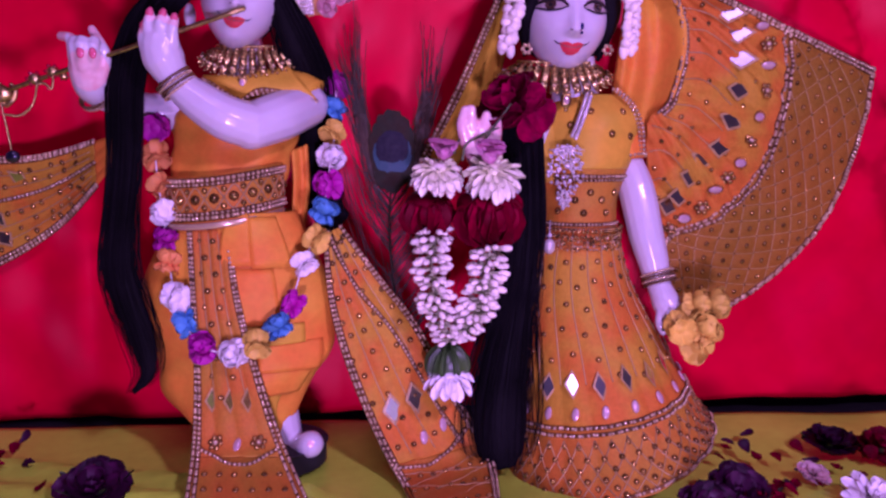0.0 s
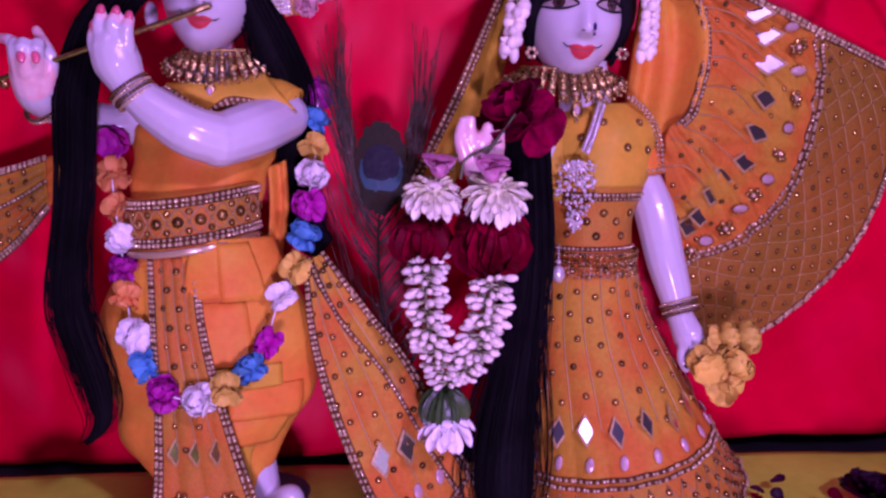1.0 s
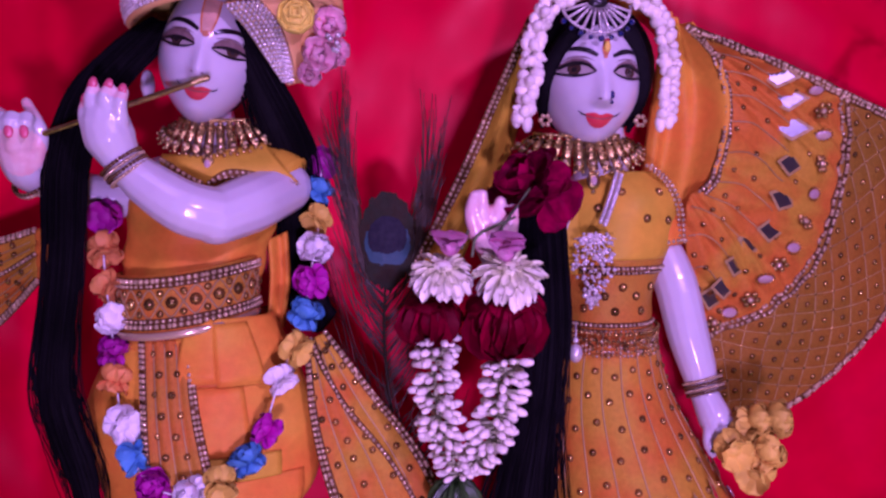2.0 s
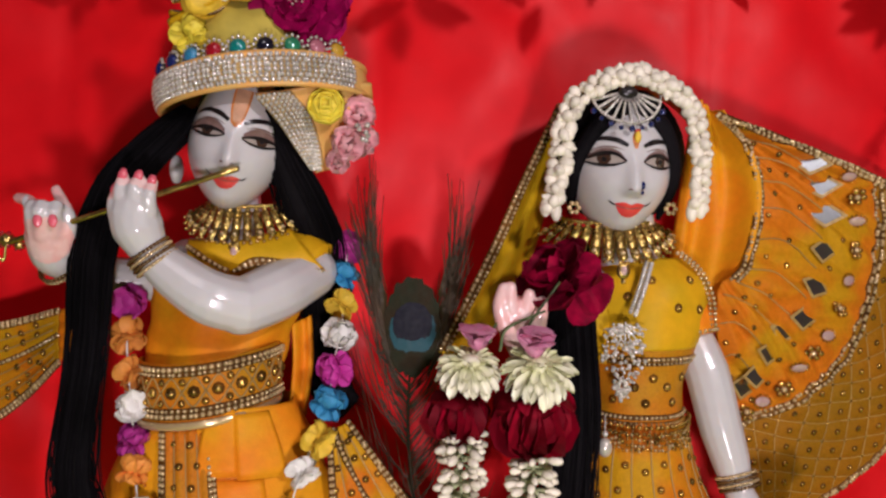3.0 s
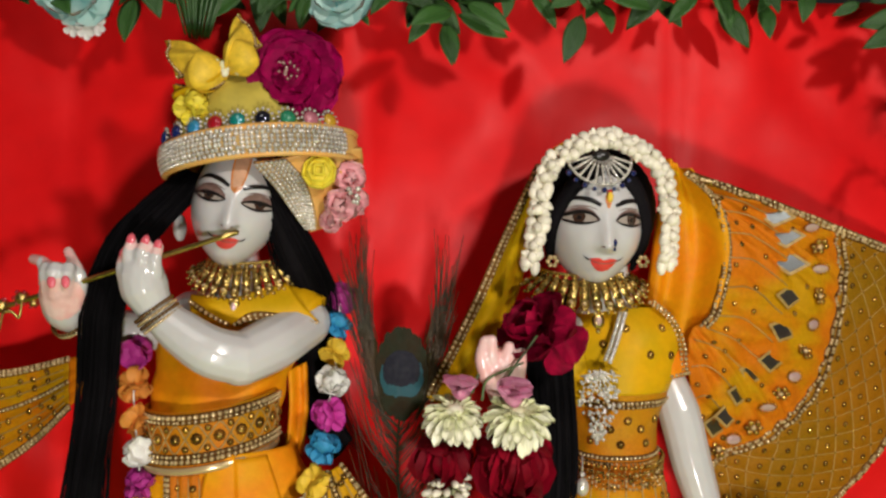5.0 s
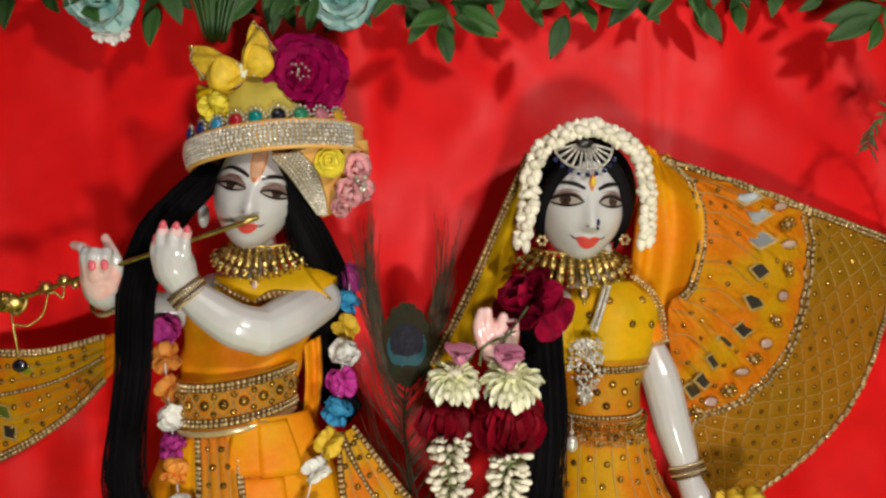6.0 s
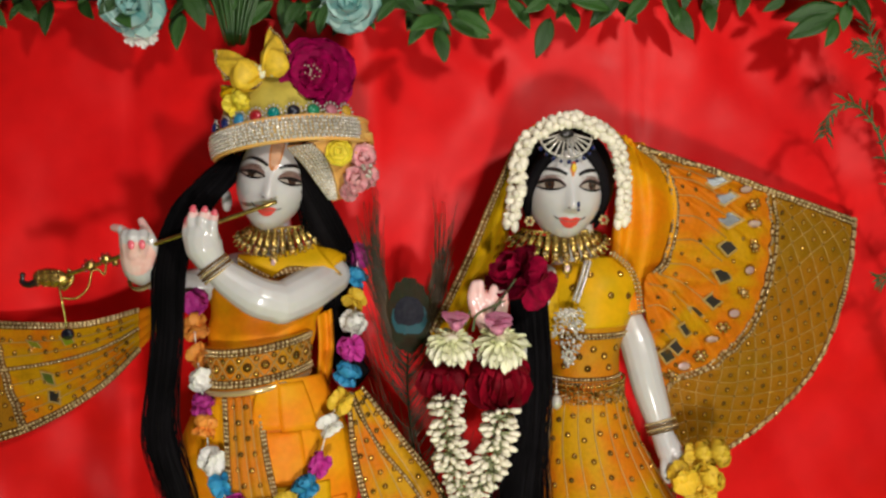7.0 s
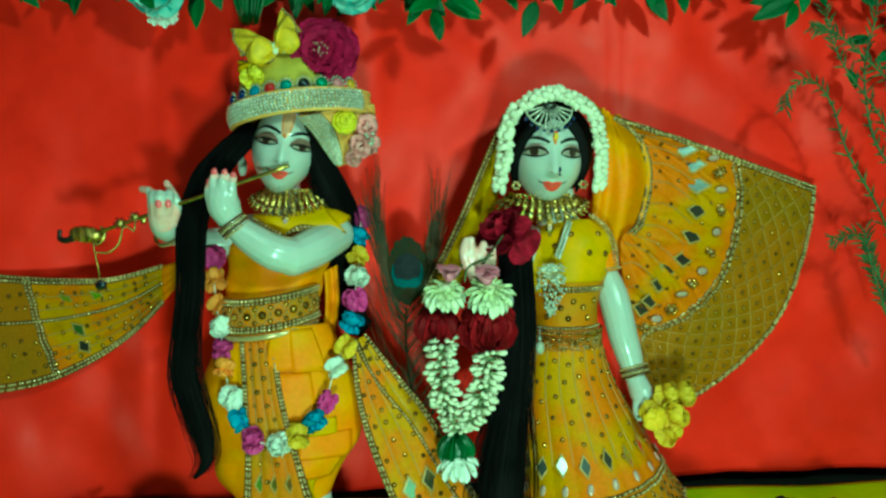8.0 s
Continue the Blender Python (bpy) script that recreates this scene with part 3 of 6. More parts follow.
def flute_statue():
    b = Geo()
    limb(b, [(-0.1301, 0.79, 0.4247), (-0.1318, 0.8, 0.3849)], [0.021, 0.024])
    # trunk, hips and legs
    limb(b, [(-0.1354, 0.8, 0.3552), (-0.154, 0.8, 0.3164), (-0.1495, 0.79, 0.2738)], [0.040, 0.042, 0.042], seg=20)
    limb(b, [(-0.171, 0.805, 0.3645), (-0.0772, 0.805, 0.3646)], [0.024, 0.024])
    limb(b, [(-0.1208, 0.78, 0.2288), (-0.1199, 0.775, 0.125), (-0.0956, 0.77, 0.0396), (-0.0883, 0.775, 0.004)], [0.028, 0.030, 0.018, 0.013])
    limb(b, [(-0.16, 0.78, 0.2289), (-0.1623, 0.775, 0.1256), (-0.1392, 0.76, 0.0442), (-0.1311, 0.77, -0.0021)], [0.028, 0.030, 0.018, 0.013])
    limb(b, [(-0.0883, 0.775, 0.004), (-0.0645, 0.745, 0.0239)], [0.013, 0.0135])
    # the arm across the chest
    limb(b, [(-0.1738, 0.712, 0.3755), (-0.1576, 0.712, 0.3618), (-0.1321, 0.712, 0.3447), (-0.1108, 0.722, 0.3379)], [0.0135, 0.0175, 0.0205, 0.0215])
    limb(b, [(-0.1108, 0.722, 0.337), (-0.089, 0.745, 0.3469), (-0.0672, 0.785, 0.3608)], [0.0215, 0.0235, 0.0225])
    # the arm held out to the side
    limb(b, [(-0.1695, 0.8, 0.3601), (-0.2143, 0.79, 0.3538), (-0.2557, 0.765, 0.3656)], [0.022, 0.018, 0.0135])
    nails, pinks = [], []
    # hand across: palm and four raised fingers
    limb(b, [(-0.1755, 0.712, 0.3789), (-0.1819, 0.708, 0.3945), (-0.1847, 0.706, 0.4061)], [0.014, 0.0185, 0.0175])
    fingers = [((-0.1935, 0.702, 0.3978), (-0.1966, 0.7, 0.4104), (-0.1955, 0.702, 0.4209)), ((-0.1875, 0.7, 0.4063), (-0.1912, 0.697, 0.4202), (-0.1896, 0.7, 0.4314)),
               ((-0.179, 0.699, 0.4093), (-0.1811, 0.695, 0.4211), (-0.1785, 0.699, 0.4303)), ((-0.1719, 0.7, 0.4064), (-0.1708, 0.696, 0.4178), (-0.1693, 0.7, 0.427))]
    for q in fingers:
        limb(b, q, [0.0062, 0.0052, 0.0042], 8, 10)
        nails.append((vec(q[2]) + np.array([0, -0.0026, 0.001]), unit(vec(q[2]) - vec(q[1])), 0.0042))
        pinks.append((vec(q[2]), 0.009))
    # hand held out: palm, curled fingers, raised small finger
    limb(b, [(-0.2557, 0.765, 0.3656), (-0.2582, 0.745, 0.3748), (-0.2583, 0.735, 0.389)], [0.0135, 0.0165, 0.0165])
    outer = [((-0.2473, 0.735, 0.378), (-0.2395, 0.728, 0.4005), (-0.2524, 0.735, 0.4235)), ((-0.2495, 0.725, 0.3919), (-0.2441, 0.715, 0.4097), (-0.2486, 0.735, 0.4067)),
             ((-0.2566, 0.722, 0.3899), (-0.254, 0.713, 0.4097), (-0.2564, 0.735, 0.4089)), ((-0.2622, 0.725, 0.3897), (-0.2612, 0.716, 0.4096), (-0.2629, 0.735, 0.4111)),
             ((-0.2668, 0.73, 0.3981), (-0.2682, 0.728, 0.4135), (-0.2798, 0.735, 0.4172))]
    for q in outer:
        limb(b, q, [0.0065, 0.0055, 0.0042], 8, 10)
        pinks.append((vec(q[2]), 0.013))
    for q in outer[1:3]:
        nails.append((vec(q[1]) + np.array([0, -0.004, -0.010]), np.array([0.2, 0, -1.0]), 0.0042))
    pinks += [(vec((-0.2525, 0.718, 0.3838)), 0.020), (vec((-0.0634, 0.735, 0.0278)), 0.004)]
    # ear
    b.ball((-0.1764, 0.78, 0.4446), (0.006, 0.009, 0.013))
    finish_statue("flute_statue", b, HEAD_A,
                  (([(0, 0.046), (0, 0.030), (0, 0.018)], [0.0062, 0.0056, 0.0030], 9), ([(-0.0066, 0.046), (-0.0060, 0.030), (-0.0034, 0.0165)], [0.0008, 0.0008, 0.0008], 6),
                   ([(0.0066, 0.046), (0.0060, 0.030), (0.0034, 0.0165)], [0.0008, 0.0008, 0.0008], 6), ([(0, 0.0190), (0, 0.0165), (0, 0.0140)], [0.0030, 0.0034, 0.0012], 6)), True, nails, pinks, (-0.12, 0.77, 0.0),
                  "polished white marble statue playing a flute, with painted face", )


def veiled_statue():
    b = Geo()
    limb(b, [(0.2064, 0.8, 0.4114), (0.2134, 0.815, 0.364)], [0.022, 0.026])
    limb(b, [(0.2148, 0.82, 0.3426), (0.2189, 0.82, 0.2656), (0.2114, 0.815, 0.2359)], [0.040, 0.037, 0.036], seg=20)
    limb(b, [(0.1798, 0.818, 0.3481), (0.2596, 0.818, 0.3455)], [0.016, 0.017])
    limb(b, [(0.1996, 0.815, 0.2112), (0.1976, 0.81, 0.1118), (0.2075, 0.8, -0.0072)], [0.026, 0.04, 0.02])
    limb(b, [(0.2277, 0.815, 0.2111), (0.2449, 0.81, 0.1112), (0.2585, 0.8, -0.0085)], [0.026, 0.04, 0.02])
    limb(b, [(0.3589, 0.8, -0.0208), (0.3295, 0.8, -0.0168)], [0.012, 0.014])
    # hanging arm and hand
    limb(b, [(0.2686, 0.81, 0.3051), (0.2783, 0.8, 0.2736), (0.2863, 0.79, 0.23), (0.2933, 0.785, 0.2021), (0.299, 0.78, 0.1757)], [0.0175, 0.0195, 0.0185, 0.0165, 0.0125])
    limb(b, [(0.299, 0.78, 0.1757), (0.3042, 0.77, 0.1581), (0.308, 0.765, 0.1457)], [0.0125, 0.015, 0.012])
    for q in ([(0.3, 0.76, 0.1518), (0.3033, 0.752, 0.14), (0.3099, 0.755, 0.1338)], [(0.3062, 0.758, 0.1541), (0.3107, 0.75, 0.144), (0.3187, 0.755, 0.1385)],
              [(0.2973, 0.765, 0.1523), (0.2932, 0.757, 0.1399), (0.2961, 0.755, 0.1318)], [(0.3107, 0.76, 0.1571), (0.3176, 0.755, 0.1497), (0.3245, 0.757, 0.1451)]):
        limb(b, q, [0.006, 0.005, 0.0042], 8, 10)
    # raised arm and hand
    limb(b, [(0.1704, 0.8, 0.3503), (0.1384, 0.765, 0.278), (0.1066, 0.73, 0.3001)], [0.019, 0.017, 0.013])
    limb(b, [(0.1066, 0.73, 0.3001), (0.1012, 0.725, 0.3191), (0.0985, 0.722, 0.3308)], [0.013, 0.017, 0.016])
    pinks = [(vec((0.0953, 0.715, 0.3342)), 0.030), (vec((0.093, 0.715, 0.3518)), 0.02)]
    for q in ([(0.0878, 0.715, 0.3232), (0.083, 0.712, 0.3391), (0.0855, 0.712, 0.3522)], [(0.094, 0.715, 0.3298), (0.0907, 0.711, 0.3427), (0.0907, 0.711, 0.3532)],
              [(0.1044, 0.716, 0.3274), (0.1039, 0.713, 0.3389), (0.105, 0.712, 0.3478)], [(0.1123, 0.718, 0.3226), (0.1144, 0.715, 0.3342), (0.1151, 0.714, 0.3422)]):
        limb(b, q, [0.0072, 0.0060, 0.0048], 8, 10)
    finish_statue("veiled_statue", b, HEAD_B,
                  (([(0, 0.030), (0, 0.024), (0, 0.0165)], [0.0010, 0.0028, 0.0010], 6),), False, [], pinks, (0.19, 0.81, 0.0),
                  "polished white marble statue in a veil, with painted face")


flute_statue()
veiled_statue()


# ---- embroidered cloth ----
def diamond_mesh(name, r=0.5, tall=1.25, border=0.16):
    """A faceted mirror diamond in a thread frame, about one unit high."""
    g = Geo()
    a, b = r * 0.8, r * tall
    q = [(a, 0), (0, b), (-a, 0), (0, -b)]
    k = 1 - border
    v = [(x, y, 0) for x, y in q] + [(x * 1.12, y * 1.12, 0.08) for x, y in q] + [(x * k, y * k, 0.16) for x, y in q] + [(x * k * 0.97, y * k * 0.97, 0.13) for x, y in q]
    f = [(i, (i + 1) % 4, 4 + (i + 1) % 4, 4 + i) for i in range(4)] + [(4 + i, 4 + (i + 1) % 4, 8 + (i + 1) % 4, 8 + i) for i in range(4)] + [(8 + i, 8 + (i + 1) % 4, 12 + (i + 1) % 4, 12 + i) for i in range(4)]
    g.add(v, f, 0)
    g.add(v, [(12, 13, 14, 15)], 1)
    return g.mesh(name, [THREAD, MIRROR], smooth=False)


MIRROR_TILE = diamond_mesh("mirror_tile")


def sequin_mesh():
    g = Geo()
    g.ball((0, 0, 0.1), (0.16, 0.16, 0.14), 0)
    for i in range(6):
        a = math.pi * i / 3
        g.ball((0.33 * math.cos(a), 0.33 * math.sin(a), 0.08), (0.17, 0.17, 0.13), 1)
    return g.mesh("sequin_flower", [PEARL, STUD])


SEQUIN = sequin_mesh()
DROP = Geo().ball((0, 0, 0.05), (0.34, 0.5, 0.2), 0, res=(8, 12)).mesh("drop_gem", [PINK_GEM])


def on(fn, u, v, lift=0.0004):
    n = normal_of(fn, u, v)
    return fn(u, v) + n * lift, n


def stud(geo, fn, u, v, r=0.0019):
    r *= 1.6
    p, n = on(fn, u, v, 0)
    geo.ball(p + n * 0.0002, (r, r, r * 0.8), 0, facing(n))
    # Dark ring round the stud, added as an outline.
    geo.ball(p, (r * 1.28, r * 1.28, r * 0.35), 1, facing(n))


def wing_veil():
    th = thing("wing_veil", (0.36, 0.84, 0.1), "spread yellow and gold veil with pearl edging, mirrors and studs", "veil")
    inner = [(0.2737, 0.775, 0.4975), (0.3098, 0.8, 0.4729), (0.3227, 0.805, 0.4278), (0.3084, 0.8, 0.3699), (0.2871, 0.8, 0.3445), (0.3008, 0.825, 0.276), (0.322, 0.84, 0.2122), (0.3316, 0.85, 0.1477)]
    outer = [(0.5774, 0.868, 0.4128), (0.5706, 0.866, 0.3552), (0.5495, 0.868, 0.2814), (0.5216, 0.868, 0.229), (0.4851, 0.868, 0.1875), (0.4406, 0.866, 0.1505), (0.3958, 0.862, 0.1248), (0.3557, 0.86, 0.1057)]

    def rim(v):
        """Where the quilted border begins; low down it curves in to the body."""
        return float(np.interp(v, (0, 0.55, 0.64, 0.72, 0.80, 0.86, 1.0), (0.545, 0.56, 0.50, 0.34, 0.14, 0.02, 0.0)))

    def ripple(u, v):
        r = 0.004 * math.sin(u * math.pi) + 0.0035 * math.sin(7 * v + 4 * u) * u
        e = rim(v)
        if u < e:
            k = math.sin(math.pi * min(1, u / e))
            r += 0.0062 * abs(math.sin(math.pi * (v * 13 + 0.5 * u))) ** 0.6 * k ** 0.5 + 0.0014 * math.sin(40 * u + 9 * math.sin(17 * v))
        else:
            w = (u - e) / (1.0 - e)
            r += 0.0020 * abs(math.sin(math.pi * (w * 4 + v * 12))) ** 0.6 * abs(math.sin(math.pi * (w * 4 - v * 12))) ** 0.6
        return r
    s = Patch(inner, outer, ripple)

    def field(w, v):
        return s(w * rim(v), v)

    def border(w, v):
        e = rim(v)
        return s(e + w * (1 - e), v)
    part("veil_cloth", Geo().sheet(field, 52, 130, 0.0012, v0=0.0, v1=0.86), MIXED_CLOTH, th)
    part("veil_border", Geo().sheet(border, 70, 190, 0.0012), GOLD_CLOTH, th, "gold brocade border with a diamond quilt")
    pearls = Geo()
    for k in (0, 0.020):
        bead_line(pearls, s, [(0.006 + k, 0), (0.006 + k, 0.5)], 0.0046, 0.0019)
    for k in (-0.004, 0.022):
        bead_line(pearls, s, [(rim(v) + k, v) for v in np.linspace(0, 0.85, 24)], 0.0046, 0.0021)
    for k in (0.008, 0.026):
        bead_line(pearls, border, [(1 - k, 0), (1 - k, 0.5), (1 - k, 1)], 0.0046, 0.0020)
    bead_line(pearls, s, [(0, 0.004), (0.5, 0.004), (1, 0.004)], 0.0046, 0.0021)
    bead_line(pearls, s, [(0, 0.017), (0.5, 0.017), (1, 0.017)], 0.0046, 0.0019)
    part("pearl_trim", pearls, [PEARL, TAPE], th, kind="stuff")
    thr = Geo()
    for i in range(1, 14):
        thread_line(thr, field, [(0.04, min(0.85, i / 15 + 0.03)), (0.25, i / 15 - 0.005), (0.52, i / 15)], 0.0006, 24)
    for i in range(-5, 18):
        for sg in (1, -1):
            a = [(w, i / 12 + sg * w * 4 / 12) for w in np.linspace(0.03, 0.97, 15)]
            a = [(w, v) for w, v in a if 0.02 < v < 0.985]
            if len(a) > 2:
                thread_line(thr, border, a, 0.00055, 22)
    part("stitching", thr, THREAD, th, kind="stuff")
    st = Geo()
    for m in range(1, 8):
        for n in range(1, 24):
            if (m + n) % 2:
                stud(st, border, m / 8, n / 24, 0.0016)
            else:
                stud(st, border, m / 8, n / 24, 0.0009)
    rng = random.Random(7)
    for i in range(12):
        for w in (0.14, 0.30, 0.66):
            stud(st, field, w + rng.uniform(-0.05, 0.05), 0.83 * (i + rng.uniform(0.3, 0.7)) / 12, 0.0015)
    part("studs", st, [STUD, TAPE], th, kind="stuff")
    # a column of mirrors, the upper three tipped to the added fill lamp overhead
    for i, v in enumerate((0.050, 0.128, 0.206, 0.285, 0.365, 0.445, 0.525, 0.60, 0.665, 0.715)):
        w = (0.53, 0.54, 0.54, 0.55, 0.56, 0.56, 0.54, 0.55, 0.52, 0.40)[i]
        p, n = on(field, w, v, 0.0022)
        tip = np.array([-0.46, -1, 0.22]) if i < 3 else np.array([rng.uniform(0.35, 0.6), -1, rng.uniform(-0.05, 0.1)])
        piece("mirror_tile", MIRROR_TILE, th, p, spin(facing(tip), 78 + rng.uniform(-14, 14)), (0.027, 0.026, 0.0045))
    for i in range(12):
        p, n = on(field, 0.80, 0.80 * (i + 0.6) / 12, 0.0015)
        if i % 2:
            piece("sequin_flower", SEQUIN, th, p, facing(n), 0.019)
        else:
            piece("drop_gem", DROP, th, p, spin(facing(n), 90), (0.014, 0.015, 0.008))
            g = Geo()
            t = facing(n)
            for a in np.linspace(0, 2 * math.pi, 15)[:-1]:
                g.ball(p + t @ np.array([0.0086 * math.cos(a), 0.0062 * math.sin(a), 0]), 0.0011, 0, res=(4, 6))
            part("gem_setting", g, STUD, th, kind="stuff")
    # plain folded cloth between the head and the spread wing
    back = Patch([(0.2591, 0.785, 0.5102), (0.2645, 0.83, 0.4563), (0.2609, 0.845, 0.3964), (0.2567, 0.845, 0.3423), (0.266, 0.845, 0.2741)], [(0.2804, 0.782, 0.4995), (0.3141, 0.805, 0.4733), (0.3271, 0.81, 0.4279), (0.3131, 0.806, 0.3696), (0.2935, 0.81, 0.3405)],
                 lambda u, v: 0.006 * math.sin(7 * u + 2 * v) + 0.004 * math.sin(15 * u))
    part("veil_fold", Geo().sheet(back, 30, 40, 0.0012), ORANGE_CLOTH, th, "plain orange fold of the veil")
    # the narrow fall on the other side of the head
    fall = Patch([(0.1392, 0.78, 0.5018), (0.1127, 0.8, 0.441), (0.0874, 0.8, 0.3841), (0.0639, 0.795, 0.3371), (0.0407, 0.79, 0.2939)], [(0.1696, 0.8, 0.4993), (0.1472, 0.83, 0.4417), (0.1295, 0.83, 0.3792), (0.1011, 0.82, 0.3277), (0.0764, 0.81, 0.2709)],
                 lambda u, v: 0.006 * math.sin(3.0 * u + 1) + 0.002 * math.sin(14 * u))
    part("veil_fall", Geo().sheet(fall, 24, 50, 0.0012), YELLOW_CLOTH, th, "plain yellow fall of the veil")
    fp = Geo()
    bead_line(fp, fall, [(0.02, 0), (0.02, 0.5), (0.02, 1)], 0.0047, 0.0021)
    bead_line(fp, fall, [(0.10, 0), (0.12, 0.5), (0.12, 1)], 0.0047, 0.0017)
    part("pearl_trim", fp, [PEARL, TAPE], th, kind="stuff")
    crown = Patch([(0.1384, 0.775, 0.4969), (0.1562, 0.775, 0.5195), (0.2001, 0.775, 0.5344), (0.2407, 0.775, 0.5215), (0.2686, 0.775, 0.4951)], [(0.156, 0.86, 0.4975), (0.1735, 0.86, 0.5211), (0.2186, 0.86, 0.5355), (0.2599, 0.86, 0.5233), (0.2908, 0.86, 0.4955)])
    part("veil_crown", Geo().sheet(crown, 10, 40, 0.0012), YELLOW_CLOTH, th)
    return th


def side_shawl():
    th = thing("side_shawl", (-0.36, 0.86, 0.2), "yellow and gold brocade shawl with pearl edging, spread to the side", "shawl")
    top = [(-0.248, 0.8, 0.3364), (-0.2885, 0.83, 0.325), (-0.3615, 0.855, 0.3088), (-0.4387, 0.868, 0.3087), (-0.5123, 0.872, 0.3144), (-0.5762, 0.872, 0.3239)]
    low = [(-0.2465, 0.8, 0.3176), (-0.29, 0.83, 0.2784), (-0.3426, 0.855, 0.2327), (-0.4068, 0.868, 0.1928), (-0.4748, 0.872, 0.1676), (-0.5835, 0.872, 0.1543)]
    s = Patch(top, low, lambda u, v: 0.004 * math.sin(6 * v + 2 * u) + 0.003 * abs(math.sin(math.pi * u * 4)) * min(1, 3 * v) + 0.003)
    part("shawl_end", Geo().sheet(s, 20, 24, 0.0012, v0=0.0, v1=0.2), ORANGE_CLOTH, th)
    part("shawl_cloth", Geo().sheet(s, 40, 60, 0.0012, v0=0.2, v1=0.72), MIXED_CLOTH, th)
    part("shawl_border", Geo().sheet(s, 40, 40, 0.0012, v0=0.72, v1=1.0), GOLD_CLOTH, th)
    pe = Geo()
    for u in (0.012, 0.05, 0.95, 0.988):
        bead_line(pe, s, [(u, 0.2), (u, 0.6), (u, 1)], 0.0047, 0.0021)
    bead_line(pe, s, [(0.46, 0.2), (0.44, 0.6), (0.42, 1)], 0.0047, 0.0019)
    for v in (0.70, 0.715):
        bead_line(pe, s, [(0.03, v), (0.5, v + 0.01), (0.97, v)], 0.0047, 0.0019)
    part("pearl_trim", pe, [PEARL, TAPE], th, kind="stuff")
    st, rng = Geo(), random.Random(3)
    for i in range(16):
        for u in (0.16, 0.30, 0.6, 0.74, 0.87):
            stud(st, s, u + rng.uniform(-0.03, 0.03), 0.25 + 0.75 * (i + rng.uniform(0.2, 0.8)) / 16, 0.0017)
    part("studs", st, [STUD, TAPE], th, kind="stuff")
    thr = Geo()
    for u in (0.2, 0.33, 0.58, 0.7, 0.83):
        thread_line(thr, s, [(u, 0.22), (u, 0.5), (u, 0.7)], 0.0006)
    part("stitching", thr, THREAD, th, kind="stuff")
    for u, v in ((0.24, 0.47), (0.24, 0.585), (0.60, 0.575), (0.80, 0.575)):
        p, n = on(s, u, v, 0.0012)
        piece("mirror_tile", MIRROR_TILE, th, p, spin(facing(n + np.array([rng.uniform(-0.2, 0.2), 0, rng.uniform(-0.2, 0.2)])), 45), (0.020, 0.020, 0.0045))


def long_sash():
    th = thing("brocade_stole", (0.02, 0.74, 0.05), "orange pleated brocade sash with pearl edging and mirror tiles", "stole")
    left = [(-0.0475, 0.757, 0.2354), (-0.044, 0.75, 0.1757), (-0.0314, 0.74, 0.1211), (-0.0074, 0.73, 0.0579), (0.02, 0.715, 0.0027), (0.041, 0.6226, 0.005)]
    right = [(-0.0333, 0.76, 0.2407), (0.0041, 0.765, 0.1898), (0.0426, 0.76, 0.1411), (0.0773, 0.745, 0.0773), (0.1149, 0.73, 0.0172), (0.1108, 0.6182, 0.005)]
    s = Patch(left, right, lambda u, v: 0.0028 * abs(math.sin(math.pi * u * 4)) * min(1, 2 * v + 0.3) + 0.004 * math.sin(math.pi * u))
    part("sash_cloth", Geo().sheet(s, 48, 80, 0.0012, v0=0, v1=0.76), MIXED_CLOTH, th)
    part("sash_border", Geo().sheet(s, 48, 30, 0.0012, v0=0.76, v1=1), RUST_CLOTH, th)
    pe = Geo()
    for u in (0.015, 0.06, 0.94, 0.985):
        bead_line(pe, s, [(u, 0), (u, 0.5), (u, 1)], 0.0047, 0.0019)
    bead_line(pe, s, [(0.30, 0), (0.62, 0.3), (0.74, 0.55), (0.78, 0.75)], 0.0047, 0.0019)
    bead_line(pe, s, [(0.04, 0.775), (0.4, 0.785), (0.96, 0.70)], 0.0047, 0.0019)
    part("pearl_trim", pe, [PEARL, TAPE], th, kind="stuff")
    st, rng, thr = Geo(), random.Random(5), Geo()
    for u in (0.25, 0.5, 0.75):
        thread_line(thr, s, [(u, 0.02), (u, 0.4), (u, 0.74)], 0.0006)
    for i in range(11):
        for u in (0.13, 0.37, 0.62, 0.85):
            stud(st, s, u + rng.uniform(-0.05, 0.05), (i + rng.uniform(0.3, 0.7)) / 15, 0.0016)
    for i in range(4):
        for j in range(7):
            stud(st, s, 0.1 + 0.13 * j, 0.82 + 0.055 * i, 0.0016)
        thread_line(thr, s, [(0.05, 0.80 + 0.055 * i), (0.95, 0.84 + 0.055 * i)], 0.0005)
        thread_line(thr, s, [(0.05, 0.86 + 0.045 * i), (0.95, 0.78 + 0.05 * i)], 0.0005)
    part("studs", st, [STUD, TAPE], th, kind="stuff")
    part("stitching", thr, THREAD, th, kind="stuff")
    for u, v in ((0.30, 0.60), (0.58, 0.585)):
        p, n = on(s, u, v, 0.0012)
        piece("mirror_tile", MIRROR_TILE, th, p, spin(facing(n + np.array([0.45, 0, 0.05])), 8), (0.024, 0.024, 0.0045))
    for u, v in ((0.45, 0.70), (0.70, 0.68)):
        p, n = on(s, u, v, 0.0012)
        piece("drop_gem", DROP, th, p, facing(n), (0.012, 0.014, 0.008))


